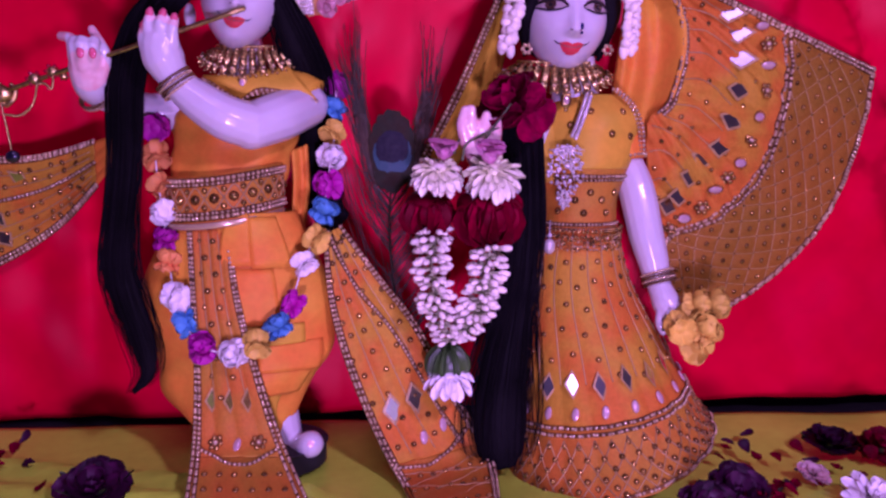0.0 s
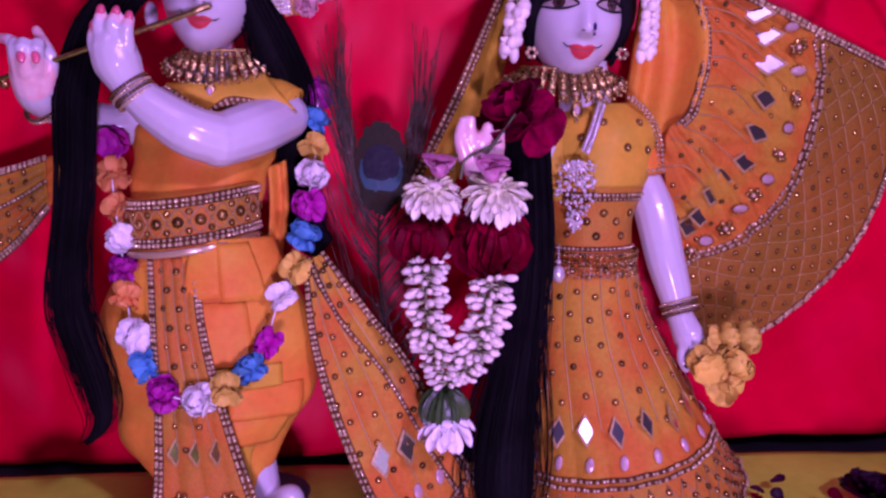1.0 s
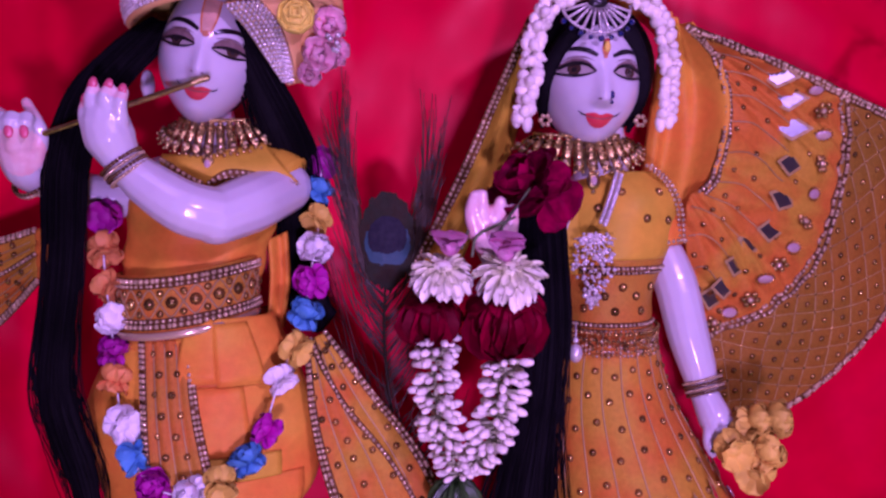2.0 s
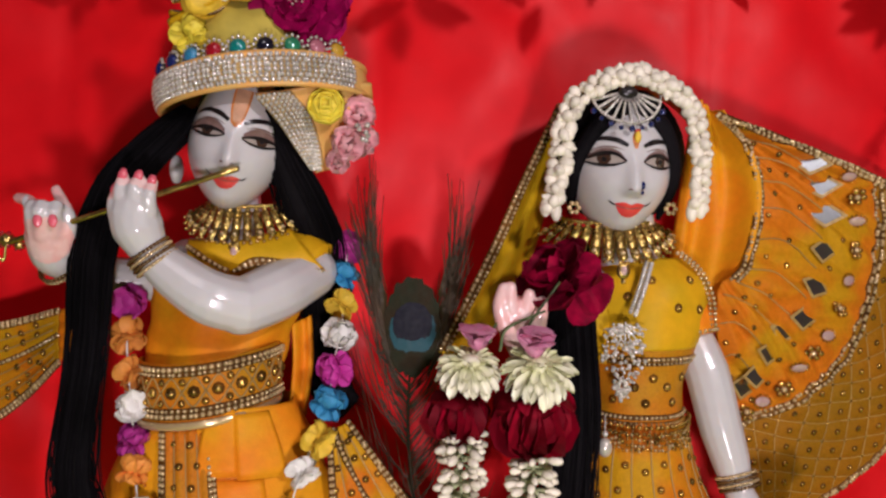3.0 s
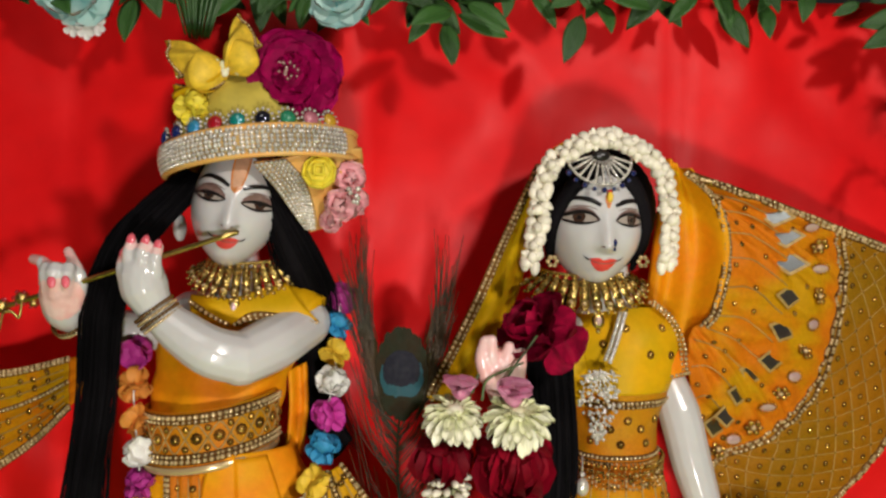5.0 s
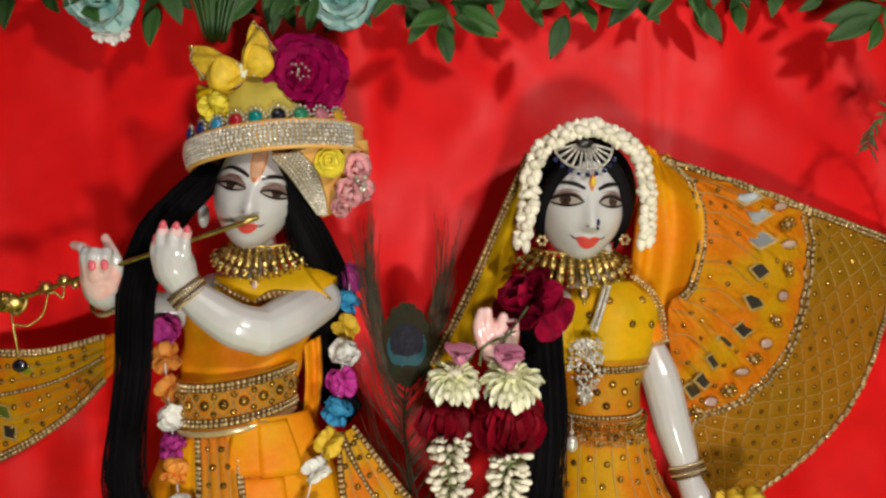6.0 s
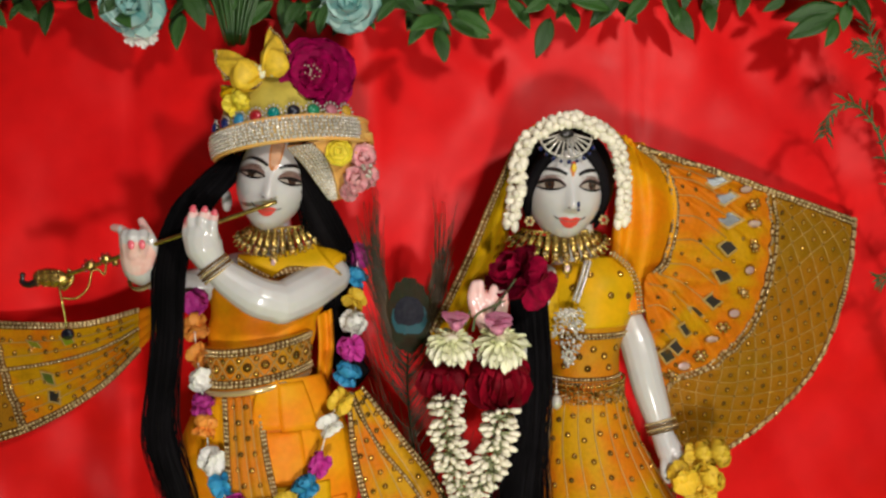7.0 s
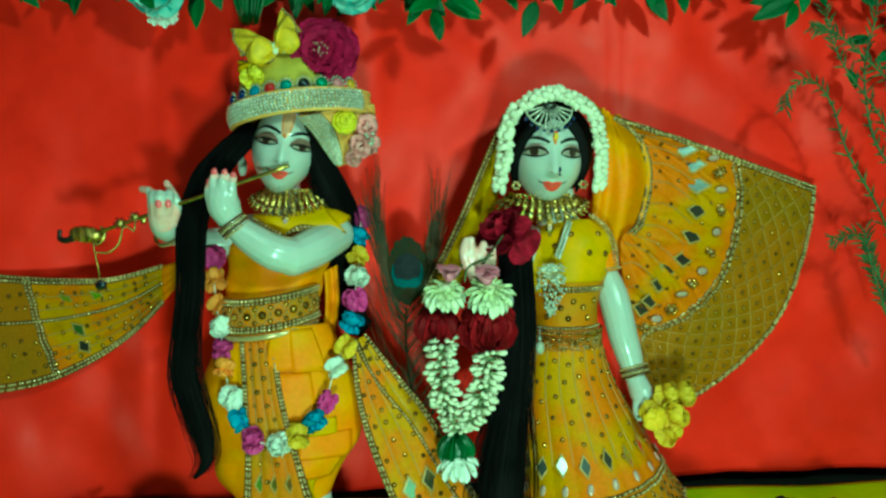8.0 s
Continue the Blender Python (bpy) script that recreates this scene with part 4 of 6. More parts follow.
def front_panel():
    th = thing("front_panel", (-0.12, 0.72, 0.02), "orange brocade front panel with pearl edging, hanging over the dhoti", "sash")
    left = [(-0.1752, 0.742, 0.2423), (-0.1692, 0.722, 0.1821), (-0.1669, 0.716, 0.1186), (-0.1719, 0.716, 0.0414), (-0.1623, 0.6355, 0.005)]
    right = [(-0.1377, 0.742, 0.2422), (-0.1276, 0.722, 0.1817), (-0.1116, 0.716, 0.1177), (-0.088, 0.716, 0.0393), (-0.048, 0.6283, 0.005)]
    s = Patch(left, right, lambda u, v: 0.0022 * abs(math.sin(math.pi * u * 4)) + 0.004 * math.sin(math.pi * u))
    part("panel_cloth", Geo().sheet(s, 40, 70, 0.0012, v0=0, v1=0.80), RUST_CLOTH, th)
    part("panel_border", Geo().sheet(s, 40, 30, 0.0012, v0=0.80, v1=1), RUST_CLOTH, th)
    pe = Geo()
    for u in (0.02, 0.075, 0.925, 0.98):
        bead_line(pe, s, [(u, 0), (u, 0.5), (u, 1)], 0.0047, 0.0019)
    bead_line(pe, s, [(0.07, 0.775), (0.5, 0.83), (0.93, 0.775)], 0.0047, 0.0019)
    part("pearl_trim", pe, [PEARL, TAPE], th, kind="stuff")
    st, thr = Geo(), Geo()
    for u in (0.28, 0.5, 0.72):
        thread_line(thr, s, [(u, 0.02), (u, 0.4), (u, 0.62)], 0.0005)
    for i in range(10):
        for u in (0.26, 0.6):
            stud(st, s, u + 0.12 * (i % 2), 0.05 + i * 0.062, 0.0016)
    for i in range(3):
        for j in range(6):
            stud(st, s, 0.15 + 0.14 * j, 0.86 + 0.05 * i, 0.0016)
    part("studs", st, [STUD, TAPE], th, kind="stuff")
    part("stitching", thr, THREAD, th, kind="stuff")
    for u in (0.24, 0.49, 0.73):
        p, n = on(s, u, 0.615, 0.0012)
        piece("mirror_tile", MIRROR_TILE, th, p, facing(n + np.array([0.45, 0, 0.05])), (0.017, 0.019, 0.004))
    for u in (0.27, 0.73):
        p, n = on(s, u, 0.755, 0.0012)
        piece("sequin_flower", SEQUIN, th, p, facing(n), 0.017)
    p, n = on(s, 0.5, 0.76, 0.0012)
    piece("drop_gem", DROP, th, p, facing(n), (0.011, 0.013, 0.008))


def skirt():
    th = thing("pleated_skirt", (0.2, 0.8, 0.0), "long orange pleated skirt with gold border, studs and mirror tiles", "skirt")
    c0, c1, c2, c3, c4 = (0.2164, 0.81, 0.2375), (0.2168, 0.81, 0.1745), (0.2299, 0.8, 0.1013), (0.2403, 0.79, 0.0376), (0.2397, 0.78, 0.0032)
    s = Loft([(*c0, 0.043, 0.043), (*c1, 0.058, 0.060), (*c2, 0.078, 0.085), (*c3, 0.098, 0.110), (*c4, 0.113, 0.130)],
             lambda u, v: 0.022 * abs(math.sin(math.pi * u / 18)) * min(1, 0.3 + v) + 0.01 * math.sin(radians(u) * 3 + 1), 0.32)
    part("skirt_cloth", Geo().sheet(lambda a, v: s(-180 + 360 * a, v), 240, 50, 0.0012, v0=0, v1=0.66), MIXED_CLOTH, th)
    part("skirt_border", Geo().sheet(lambda a, v: s(-180 + 360 * a, v), 240, 24, 0.0012, v0=0.66, v1=1), RUST_CLOTH, th)
    pe = Geo()
    for v in (0.66, 0.683, 0.985):
        bead_line(pe, s, [(-100, v), (-50, v), (0, v), (50, v), (100, v)], 0.0047, 0.0019)
    part("pearl_trim", pe, [PEARL, TAPE], th, kind="stuff")
    st, thr = Geo(), Geo()
    for k in range(-6, 7):
        u = k * 18
        thread_line(thr, s, [(u, 0.02), (u, 0.3), (u, 0.53)], 0.0006)
        for i in range(7):
            stud(st, s, u + 9 + (3 if i % 2 else -3), 0.06 + 0.075 * i + 0.02 * (k % 2), 0.0017)
        for i in range(6):
            for j in (0, 9):
                stud(st, s, u + j + (4 if i % 2 else 0), 0.72 + 0.048 * i, 0.0017)
        for d in (0, 9):
            thread_line(thr, s, [(u + d, 0.70), (u + d + 18, 0.97)], 0.0006, 14)
            thread_line(thr, s, [(u + d + 18, 0.70), (u + d, 0.97)], 0.0006, 14)
    part("studs", st, [STUD, TAPE], th, kind="stuff")
    part("stitching", thr, THREAD, th, kind="stuff")
    for k in range(-5, 6):
        p, n = on(s, k * 18 + 9, 0.525 + 0.01 * (k % 2), 0.0015)
        piece("mirror_tile", MIRROR_TILE, th, p, facing(n + np.array([0.45, 0, 0.05])), (0.019, 0.021, 0.0045))
        p, n = on(s, k * 18 + 9, 0.615, 0.0015)
        piece("drop_gem", DROP, th, p, facing(n), (0.011, 0.013, 0.008))


def dhoti():
    th = thing("draped_dhoti", (-0.12, 0.77, 0.03), "orange and yellow pleated silk dhoti", "dhoti")
    c = [(-0.135, 0.785, 0.2558), (-0.139, 0.785, 0.2167), (-0.1386, 0.78, 0.1593), (-0.1333, 0.775, 0.1134), (-0.1427, 0.775, 0.0659), (-0.1258, 0.775, 0.0159)]
    w = [0.056, 0.080, 0.097, 0.088, 0.068, 0.038]
    d = [0.046, 0.052, 0.054, 0.050, 0.042, 0.03]
    s = Loft([(*p, a, b) for p, a, b in zip(c, w, d)], lambda u, v: 0.03 * math.sin(v * 26 + u / 14) * v + 0.02 * math.sin(u / 9))
    part("dhoti_cloth", Geo().sheet(lambda a, v: s(-180 + 360 * a, v), 120, 60, 0.0015), ORANGE_CLOTH, th)
    # stacked pleats on one side
    for k, (u0, u1, v0, v1) in enumerate(((-4, 16, 0.0, 0.24), (16, 44, 0.02, 0.25), (-2, 30, 0.25, 0.44), (6, 46, 0.44, 0.52), (14, 62, 0.52, 0.64), (10, 58, 0.64, 0.74), (10, 44, 0.74, 0.9))):
        def fn(a, b):
            p = s(u0 + (u1 - u0) * a, v0 + (v1 - v0) * b)
            return p + normal_of(s, u0 + (u1 - u0) * a, v0 + (v1 - v0) * b) * (0.0018 + 0.0036 * b)
        # Yellow on two pleats stands in for the olive shading of the silk.
        part("pleat", Geo().sheet(fn, 10, 8, 0.002), YELLOW_CLOTH if k in (3, 6) else ORANGE_CLOTH, th)


def bodice_a():
    th = thing("silk_tunic", (-0.12, 0.8, 0.25), "orange and yellow silk tunic with gold trim", "tunic")
    c = [(-0.138, 0.8, 0.3725), (-0.1391, 0.8, 0.3453), (-0.1438, 0.797, 0.3064), (-0.1523, 0.79, 0.255), (-0.1519, 0.785, 0.2278)]
    s = Loft([(*c[0], 0.050, 0.034), (*c[1], 0.062, 0.044), (*c[2], 0.058, 0.046), (*c[3], 0.054, 0.048), (*c[4], 0.053, 0.048)],
             lambda u, v: 0.028 * math.sin(u / 8 + 6 * v) + 0.022 * math.sin(v * 24 + u / 16) + 0.012 * math.sin(v * 41 - u / 11))
    part("tunic_body", Geo().sheet(lambda a, v: s(-180 + 360 * a, v), 90, 50, 0.0015), ORANGE_CLOTH, th)
    yoke = Patch([(-0.1624, 0.765, 0.3872), (-0.1384, 0.752, 0.3859), (-0.1243, 0.75, 0.3847), (-0.1067, 0.752, 0.3906), (-0.0813, 0.765, 0.3969)], [(-0.1548, 0.755, 0.3649), (-0.1421, 0.75, 0.3645), (-0.1244, 0.742, 0.3627), (-0.1004, 0.745, 0.3651), (-0.0523, 0.768, 0.3627)],
                 lambda u, v: 0.004 * math.sin(5 * v + 3 * u) + 0.008 * math.sin(math.pi * u))
    part("yoke", Geo().sheet(yoke, 16, 40, 0.002), YELLOW_CLOTH, th, "yellow silk yoke")
    pe = Geo()
    bead_line(pe, yoke, [(0.92, 0.6), (0.75, 0.75), (0.96, 0.98)], 0.0047, 0.0019)
    bead_line(pe, yoke, [(0.98, 0.55), (0.88, 0.75), (0.99, 1.0)], 0.0047, 0.0016)
    bead_line(pe, yoke, [(0.3, 0.02), (0.65, 0.25), (0.97, 0.5)], 0.0047, 0.0019)
    part("gold_trim", pe, [PEARL, TAPE], th, kind="stuff")
    # sleeve cap over the arm
    cap = Geo().tube(spline([(-0.0922, 0.79, 0.3734), (-0.072, 0.785, 0.3666), (-0.0584, 0.78, 0.3614)], 12), [0.026, 0.027, 0.024], 16)
    part("sleeve", cap, YELLOW_CLOTH, th)
    hang = Patch([(-0.0852, 0.8, 0.3148), (-0.084, 0.8, 0.283), (-0.0856, 0.79, 0.2405)], [(-0.0684, 0.81, 0.3229), (-0.0668, 0.81, 0.2811), (-0.0712, 0.8, 0.2381)], lambda u, v: 0.003 * math.sin(9 * u))
    part("side_fold", Geo().sheet(hang, 10, 16, 0.0015), ORANGE_CLOTH, th)
    # waist band
    band = thing("waist_band", (-0.12, 0.78, 0.28), "broad brocade waist band with pearl rows and gold studs", "belt")
    e = [(-0.1483, 0.787, 0.2928), (-0.1488, 0.787, 0.2704), (-0.149, 0.785, 0.2483)]
    b = Loft([(*e[0], 0.0575, 0.0525), (*e[1], 0.058, 0.053), (*e[2], 0.0575, 0.053)])

    def tip(a, v):
        p = b(-180 + 360 * a, v)
        x = p[0] - e[1][0]
        return p + np.array([0, 0, 0.12 * x + 1.2 * x * x])

    def bt(u, v):
        return tip((u + 180) / 360, v)
    part("band_cloth", Geo().sheet(tip, 100, 12, 0.002), RUST_CLOTH, band)
    pe, st, thr = Geo(), Geo(), Geo()
    for v in (0.10, 0.90):
        bead_line(pe, bt, [(-100, v), (0, v), (100, v)], 0.0047, 0.0022)
    for v in (0.19, 0.81):
        bead_line(pe, bt, [(-100, v), (0, v), (100, v)], 0.0047, 0.0016)
    for k in range(-5, 6):
        stud(st, bt, k * 18, 0.5, 0.0026)
        stud(st, bt, k * 18 + 9, 0.32, 0.0016)
        stud(st, bt, k * 18 + 9, 0.68, 0.0016)
        thread_line(thr, bt, [(k * 18 - 9, 0.5), (k * 18, 0.25), (k * 18 + 9, 0.5)], 0.0007, 10)
        thread_line(thr, bt, [(k * 18 - 9, 0.5), (k * 18, 0.75), (k * 18 + 9, 0.5)], 0.0007, 10)
    part("pearl_trim", pe, [PEARL, TAPE], band, kind="stuff")
    part("studs", st, [STUD, TAPE], band, kind="stuff")
    part("stitching", thr, THREAD, band, kind="stuff")
    part("hem", Geo().tube([bt(u, 1.0) + np.array([0, -0.001, -0.003]) for u in range(-110, 111, 5)], 0.0032, 8, flat=0.6), PEARL, band, "pale satin lower hem")


def bodice_b():
    th = thing("silk_blouse", (0.2, 0.82, 0.25), "yellow and orange silk blouse with studs and gold edging", "blouse")
    c = [(0.2268, 0.818, 0.3743), (0.227, 0.815, 0.3501), (0.2217, 0.815, 0.3057), (0.2178, 0.815, 0.2697), (0.2152, 0.812, 0.2276)]
    s = Loft([(*c[0], 0.034, 0.034), (*c[1], 0.055, 0.047), (*c[2], 0.052, 0.053), (*c[3], 0.043, 0.047), (*c[4], 0.042, 0.046)],
             lambda u, v: 0.012 * math.sin(u / 9 + 5 * v) + 0.01 * math.sin(v * 25 + u / 18))
    part("blouse_body", Geo().sheet(lambda a, v: s(-180 + 360 * a, v), 90, 40, 0.0015, v0=0, v1=0.55), YELLOW_CLOTH, th)
    part("blouse_waist", Geo().sheet(lambda a, v: s(-180 + 360 * a, v), 90, 30, 0.0015, v0=0.55, v1=1), RUST_CLOTH, th)
    arm = spline([(0.2480, 0.812, 0.3560), (0.2590, 0.806, 0.3330), (0.2645, 0.8, 0.3065)], 14)
    part("sleeve", Geo().tube(arm, [0.020, 0.0215, 0.0225, 0.0215], 22), YELLOW_CLOTH, th)
    part("sleeve_cuff", Geo().tube(arm[-8:] + np.array([-0.001, -0.001, -0.001]), [0.0214, 0.0232, 0.0240, 0.0210], 22), ORANGE_CLOTH, th, "orange gathered sleeve cuff")
    part("sleeve", Geo().tube(spline([(0.1884, 0.81, 0.3461), (0.173, 0.8, 0.3182), (0.1612, 0.79, 0.2909)], 12), [0.022, 0.025, 0.025], 20), YELLOW_CLOTH, th)
    pe, st = Geo(), Geo()
    for v, r in ((0.60, 0.0017), (0.63, 0.0013), (0.92, 0.0017), (0.95, 0.0013)):
        bead_line(pe, s, [(-80, v), (0, v), (80, v)], 0.0042, r)
    a = unit(arm[-1] - arm[-2])
    t = facing(a)
    for k in range(30):
        b = 2 * math.pi * k / 30
        pe.ball(arm[-1] + t @ np.array([0.0222 * math.cos(b), 0.0222 * math.sin(b), -0.001]), 0.0019, res=(4, 6))
    for q in spline([(0.2490, 0.784, 0.3790), (0.2660, 0.784, 0.3640), (0.2765, 0.784, 0.3420), (0.2790, 0.784, 0.3180)], 17):
        pe.ball(q, 0.0020, res=(4, 6))
        pe.ball(q + np.array([-0.0045, -0.001, 0.0]), 0.0017, res=(4, 6))
    part("pearl_trim", pe, [PEARL, TAPE], th, kind="stuff")
    for u, v in ((30, 0.2), (42, 0.36), (15, 0.35), (-30, 0.3), (-10, 0.2), (-35, 0.72), (-18, 0.77), (2, 0.72), (20, 0.77), (40, 0.72), (-42, 0.84), (30, 0.85), (-5, 0.85)):
        stud(st, s, u, v, 0.0021)
    part("studs", st, [STUD, TAPE], th, kind="stuff")
    # waist chain
    ch = thing("waist_chain", (0.19, 0.79, 0.25), "gold waist chain with hanging beads and a bell", "chain")
    w = Loft([(*(0.2167, 0.812, 0.2407), 0.0450, 0.049), (*(0.2149, 0.812, 0.2119), 0.048, 0.053)])
    g, rng = Geo(), random.Random(8)
    for v, r in ((0.1, 0.0022), (0.28, 0.0017)):
        bead_line(g, w, [(-95, v), (0, v + 0.12), (95, v)], 0.0046, r, underlay=False)
    for k in range(-24, 25):
        u = k * 4
        for j in range(4):
            g.ball(w(u, 0.42 + 0.14 * j + rng.uniform(-0.05, 0.05)) + np.array([0, -0.002, 0]), 0.0016 - 0.0001 * j, rng.choice((0, 0, 1)), res=(4, 6))
    part("chain_fringe", g, [STUD, PEARL], ch, kind="stuff")
    bell = (0.1749, 0.752, 0.2213)
    part("bell", Geo().ball(bell, (0.006, 0.006, 0.008), 0, res=(8, 12)).ball(vec(bell) + np.array([0, 0, 0.011]), 0.0026).tube([vec(bell) + np.array([0, 0, 0.01]), vec(bell) + np.array([0.001, 0.004, 0.026])], 0.0007, 5), SILVER, ch)


wing_veil()
side_shawl()
skirt()
dhoti()
bodice_a()
bodice_b()
long_sash()
front_panel()


# ---- hair ----
def lock(geo, path, width, seed, strands=46, flat=0.45, wild=0.3, r=0.0006, core=0.72):
    """A hank of hair along a path: a dark core and many loose strands round it."""
    rng = random.Random(seed)
    c = spline(path, 28)
    w = spline([[q] for q in width], 28)[:, 0]
    geo.tube(c, (w * core).tolist(), 10, flat=flat, side=(0, 1, 0))
    for _ in range(strands):
        a, k, ph, fr = rng.uniform(0, 6.28), math.sqrt(rng.uniform(0.2, 1)), rng.uniform(0, 6), rng.uniform(2, 5)
        end = rng.randint(18, 28)
        pts = []
        for i in range(0, end):
            s = i / 27
            o = k * w[i] * (1 + wild * s * math.sin(fr * s * 3 + ph))
            pts.append(c[i] + np.array([0.004 * s * math.sin(9 * s + 0.8 * a) + o * math.cos(a) + wild * w[i] * 0.8 * s * math.sin(ph + 4 * s), flat * o * math.sin(a), 0.3 * o * math.sin(ph) * s]))
        geo.tube(pts, [r, r, r * 0.25], 5)


def hair_a():
    th = thing("long_wig", (-0.15, 0.79, 0.1), "long loose black hair hanging over both shoulders", "hair")
    g = Geo()
    h = HEAD_A
    g.ball(h.c + h.turn @ np.array([0.0, 0.018, 0.012]), (0.0405, 0.046, 0.058), 0, h.turn, res=(16, 24))
    part("hair_cap", g, HAIR, th)
    g = Geo()
    lock(g, [(-0.1587, 0.755, 0.4896), (-0.1759, 0.75, 0.4683), (-0.2, 0.748, 0.4428), (-0.2159, 0.742, 0.4133), (-0.2254, 0.735, 0.3717), (-0.2295, 0.735, 0.3022), (-0.2399, 0.735, 0.2181), (-0.2345, 0.735, 0.1803), (-0.2208, 0.735, 0.1363), (-0.217, 0.735, 0.1029), (-0.2317, 0.735, 0.0835)],
         [0.010, 0.020, 0.021, 0.018, 0.017, 0.016, 0.018, 0.020, 0.017, 0.010, 0.003], 3, 190)
    part("hair_lock", g, HAIR, th)
    g = Geo()
    lock(g, [(-0.0977, 0.735, 0.4862), (-0.0842, 0.75, 0.453), (-0.0705, 0.77, 0.4157), (-0.0617, 0.79, 0.3809), (-0.0611, 0.815, 0.3255), (-0.0538, 0.825, 0.2589), (-0.0354, 0.82, 0.2392)],
         [0.008, 0.016, 0.022, 0.022, 0.022, 0.026, 0.018], 5, 150)
    part("hair_lock", g, HAIR, th)


def hair_b():
    th = thing("long_braid_wig", (0.16, 0.78, 0.1), "smooth black hair with one long tail over the skirt", "hair")
    h = HEAD_B
    g = Geo()
    g.ball(h.c + h.turn @ np.array([0.004, 0.0165, 0.016]), (0.0555, 0.051, 0.0605), 0, h.turn, res=(16, 24))
    for s in (-1, 1):
        g.tube(spline([h.place(s * 0.004, 0.052, 0.001), h.place(s * 0.022, 0.040, 0.001), h.c + h.turn @ np.array([s * 0.0375, -0.022, 0.014]), h.c + h.turn @ np.array([s * 0.041, -0.012, -0.010]), h.c + h.turn @ np.array([s * 0.038, 0.004, -0.036])], 20), [0.006, 0.009, 0.008, 0.007, 0.002], 10)
    part("hair_cap", g, HAIR, th)
    g = Geo()
    lock(g, [(0.1553, 0.79, 0.3864), (0.1493, 0.772, 0.3391), (0.1494, 0.76, 0.2933), (0.1476, 0.75, 0.2541), (0.1432, 0.748, 0.194), (0.1356, 0.74, 0.153), (0.1259, 0.733, 0.0802), (0.1238, 0.725, 0.0249), (0.127, 0.718, 0.0043)],
         [0.014, 0.020, 0.020, 0.021, 0.023, 0.027, 0.036, 0.034, 0.016], 9, 330, wild=0.2)
    part("hair_tail", g, HAIR, th)


# ---- flowers ----
def foam_rose(name, m, seed):
    """A small foam rose one unit across: ruffled overlapping petals round a bud."""
    g = Geo()
    g.ball((0, 0, 0.02), (0.26, 0.26, 0.26), 0, res=(8, 12))
    bloom(g, (0, 0, -0.22), (0, 0, 1), 0.62, ((6, 1.0, 2, 50), (6, 0.92, 26, 74), (5, 0.80, 48, 96), (4, 0.66, 66, 112)), 0.56, 0, seed, wave=0.16, cup=0.18, tip=0.45)
    bloom(g, (0, 0, -0.10), (0, 0, 1), 0.56, ((6, 0.95, -8, -38),), 0.6, 0, seed + 7, wave=0.16, cup=0.1, tip=0.5)
    return g.mesh(name, [m])


FOAM = {k: [foam_rose("foam_rose_" + k, m, s) for s in (1, 2)] for k, m in
        (("b", F_BLUE), ("p", F_PINK), ("y", F_YELLOW), ("w", F_WHITE), ("o", F_ORANGE), ("l", F_LEMON))}


def foam_garland():
    th = thing("foam_rose_garland", (-0.1, 0.76, 0.1), "string garland of blue, pink, yellow and white foam roses", "garland")
    run = [("p", (-0.2089, 0.77, 0.3377)), ("o", (-0.2101, 0.765, 0.3121)), ("o", (-0.2063, 0.757, 0.283)), ("w", (-0.2011, 0.75, 0.2569)), ("p", (-0.1975, 0.745, 0.2329)), ("o", (-0.1937, 0.738, 0.2115)), ("w", (-0.1853, 0.722, 0.1796)), ("b", (-0.1743, 0.712, 0.1558)),
           ("p", (-0.1572, 0.702, 0.1367)), ("w", (-0.1288, 0.697, 0.1307)), ("y", (-0.1066, 0.7, 0.1402)), ("b", (-0.0898, 0.71, 0.1542)), ("p", (-0.0774, 0.718, 0.1733)), ("w", (-0.0668, 0.738, 0.2096)), ("y", (-0.0569, 0.745, 0.2318)), ("b", (-0.0483, 0.757, 0.2588)),
           ("p", (-0.0469, 0.765, 0.2817)), ("w", (-0.0411, 0.775, 0.3105)), ("y", (-0.0393, 0.785, 0.3348)), ("b", (-0.0389, 0.793, 0.3593)), ("p", (-0.0368, 0.8, 0.383))]
    rng = random.Random(11)
    part("string", Geo().tube(spline([p for _, p in run], 100), 0.0007, 5), F_WHITE, th)
    for k, (c, p) in enumerate(run):
        s = 0.0300 * rng.uniform(0.92, 1.1)
        piece("foam_rose", FOAM[c][k % 2], th, p, np.array(Euler((radians(rng.uniform(20, 110)), rng.uniform(-0.6, 0.6), rng.uniform(0, 6))).to_matrix()), (s, s, s * rng.uniform(0.8, 0.95)))


def bud_mesh(name):
    g = Geo()
    g.ball((0, 0, 0), (0.5, 0.5, 0.62), 0, res=(8, 12))
    g.ball((0, 0, 0.45), (0.25, 0.25, 0.35), 0)
    return g.mesh(name, [IVORY])


BUD = bud_mesh("jasmine_bud")
JASMINE = Geo().ball((0, 0, 0.85), (0.19, 0.19, 0.34), 0).tube([(0, 0, 0), (0, 0, 0.6)], [0.06, 0.11], 6, 1).mesh("jasmine_flower", [IVORY, GREEN_BUD])


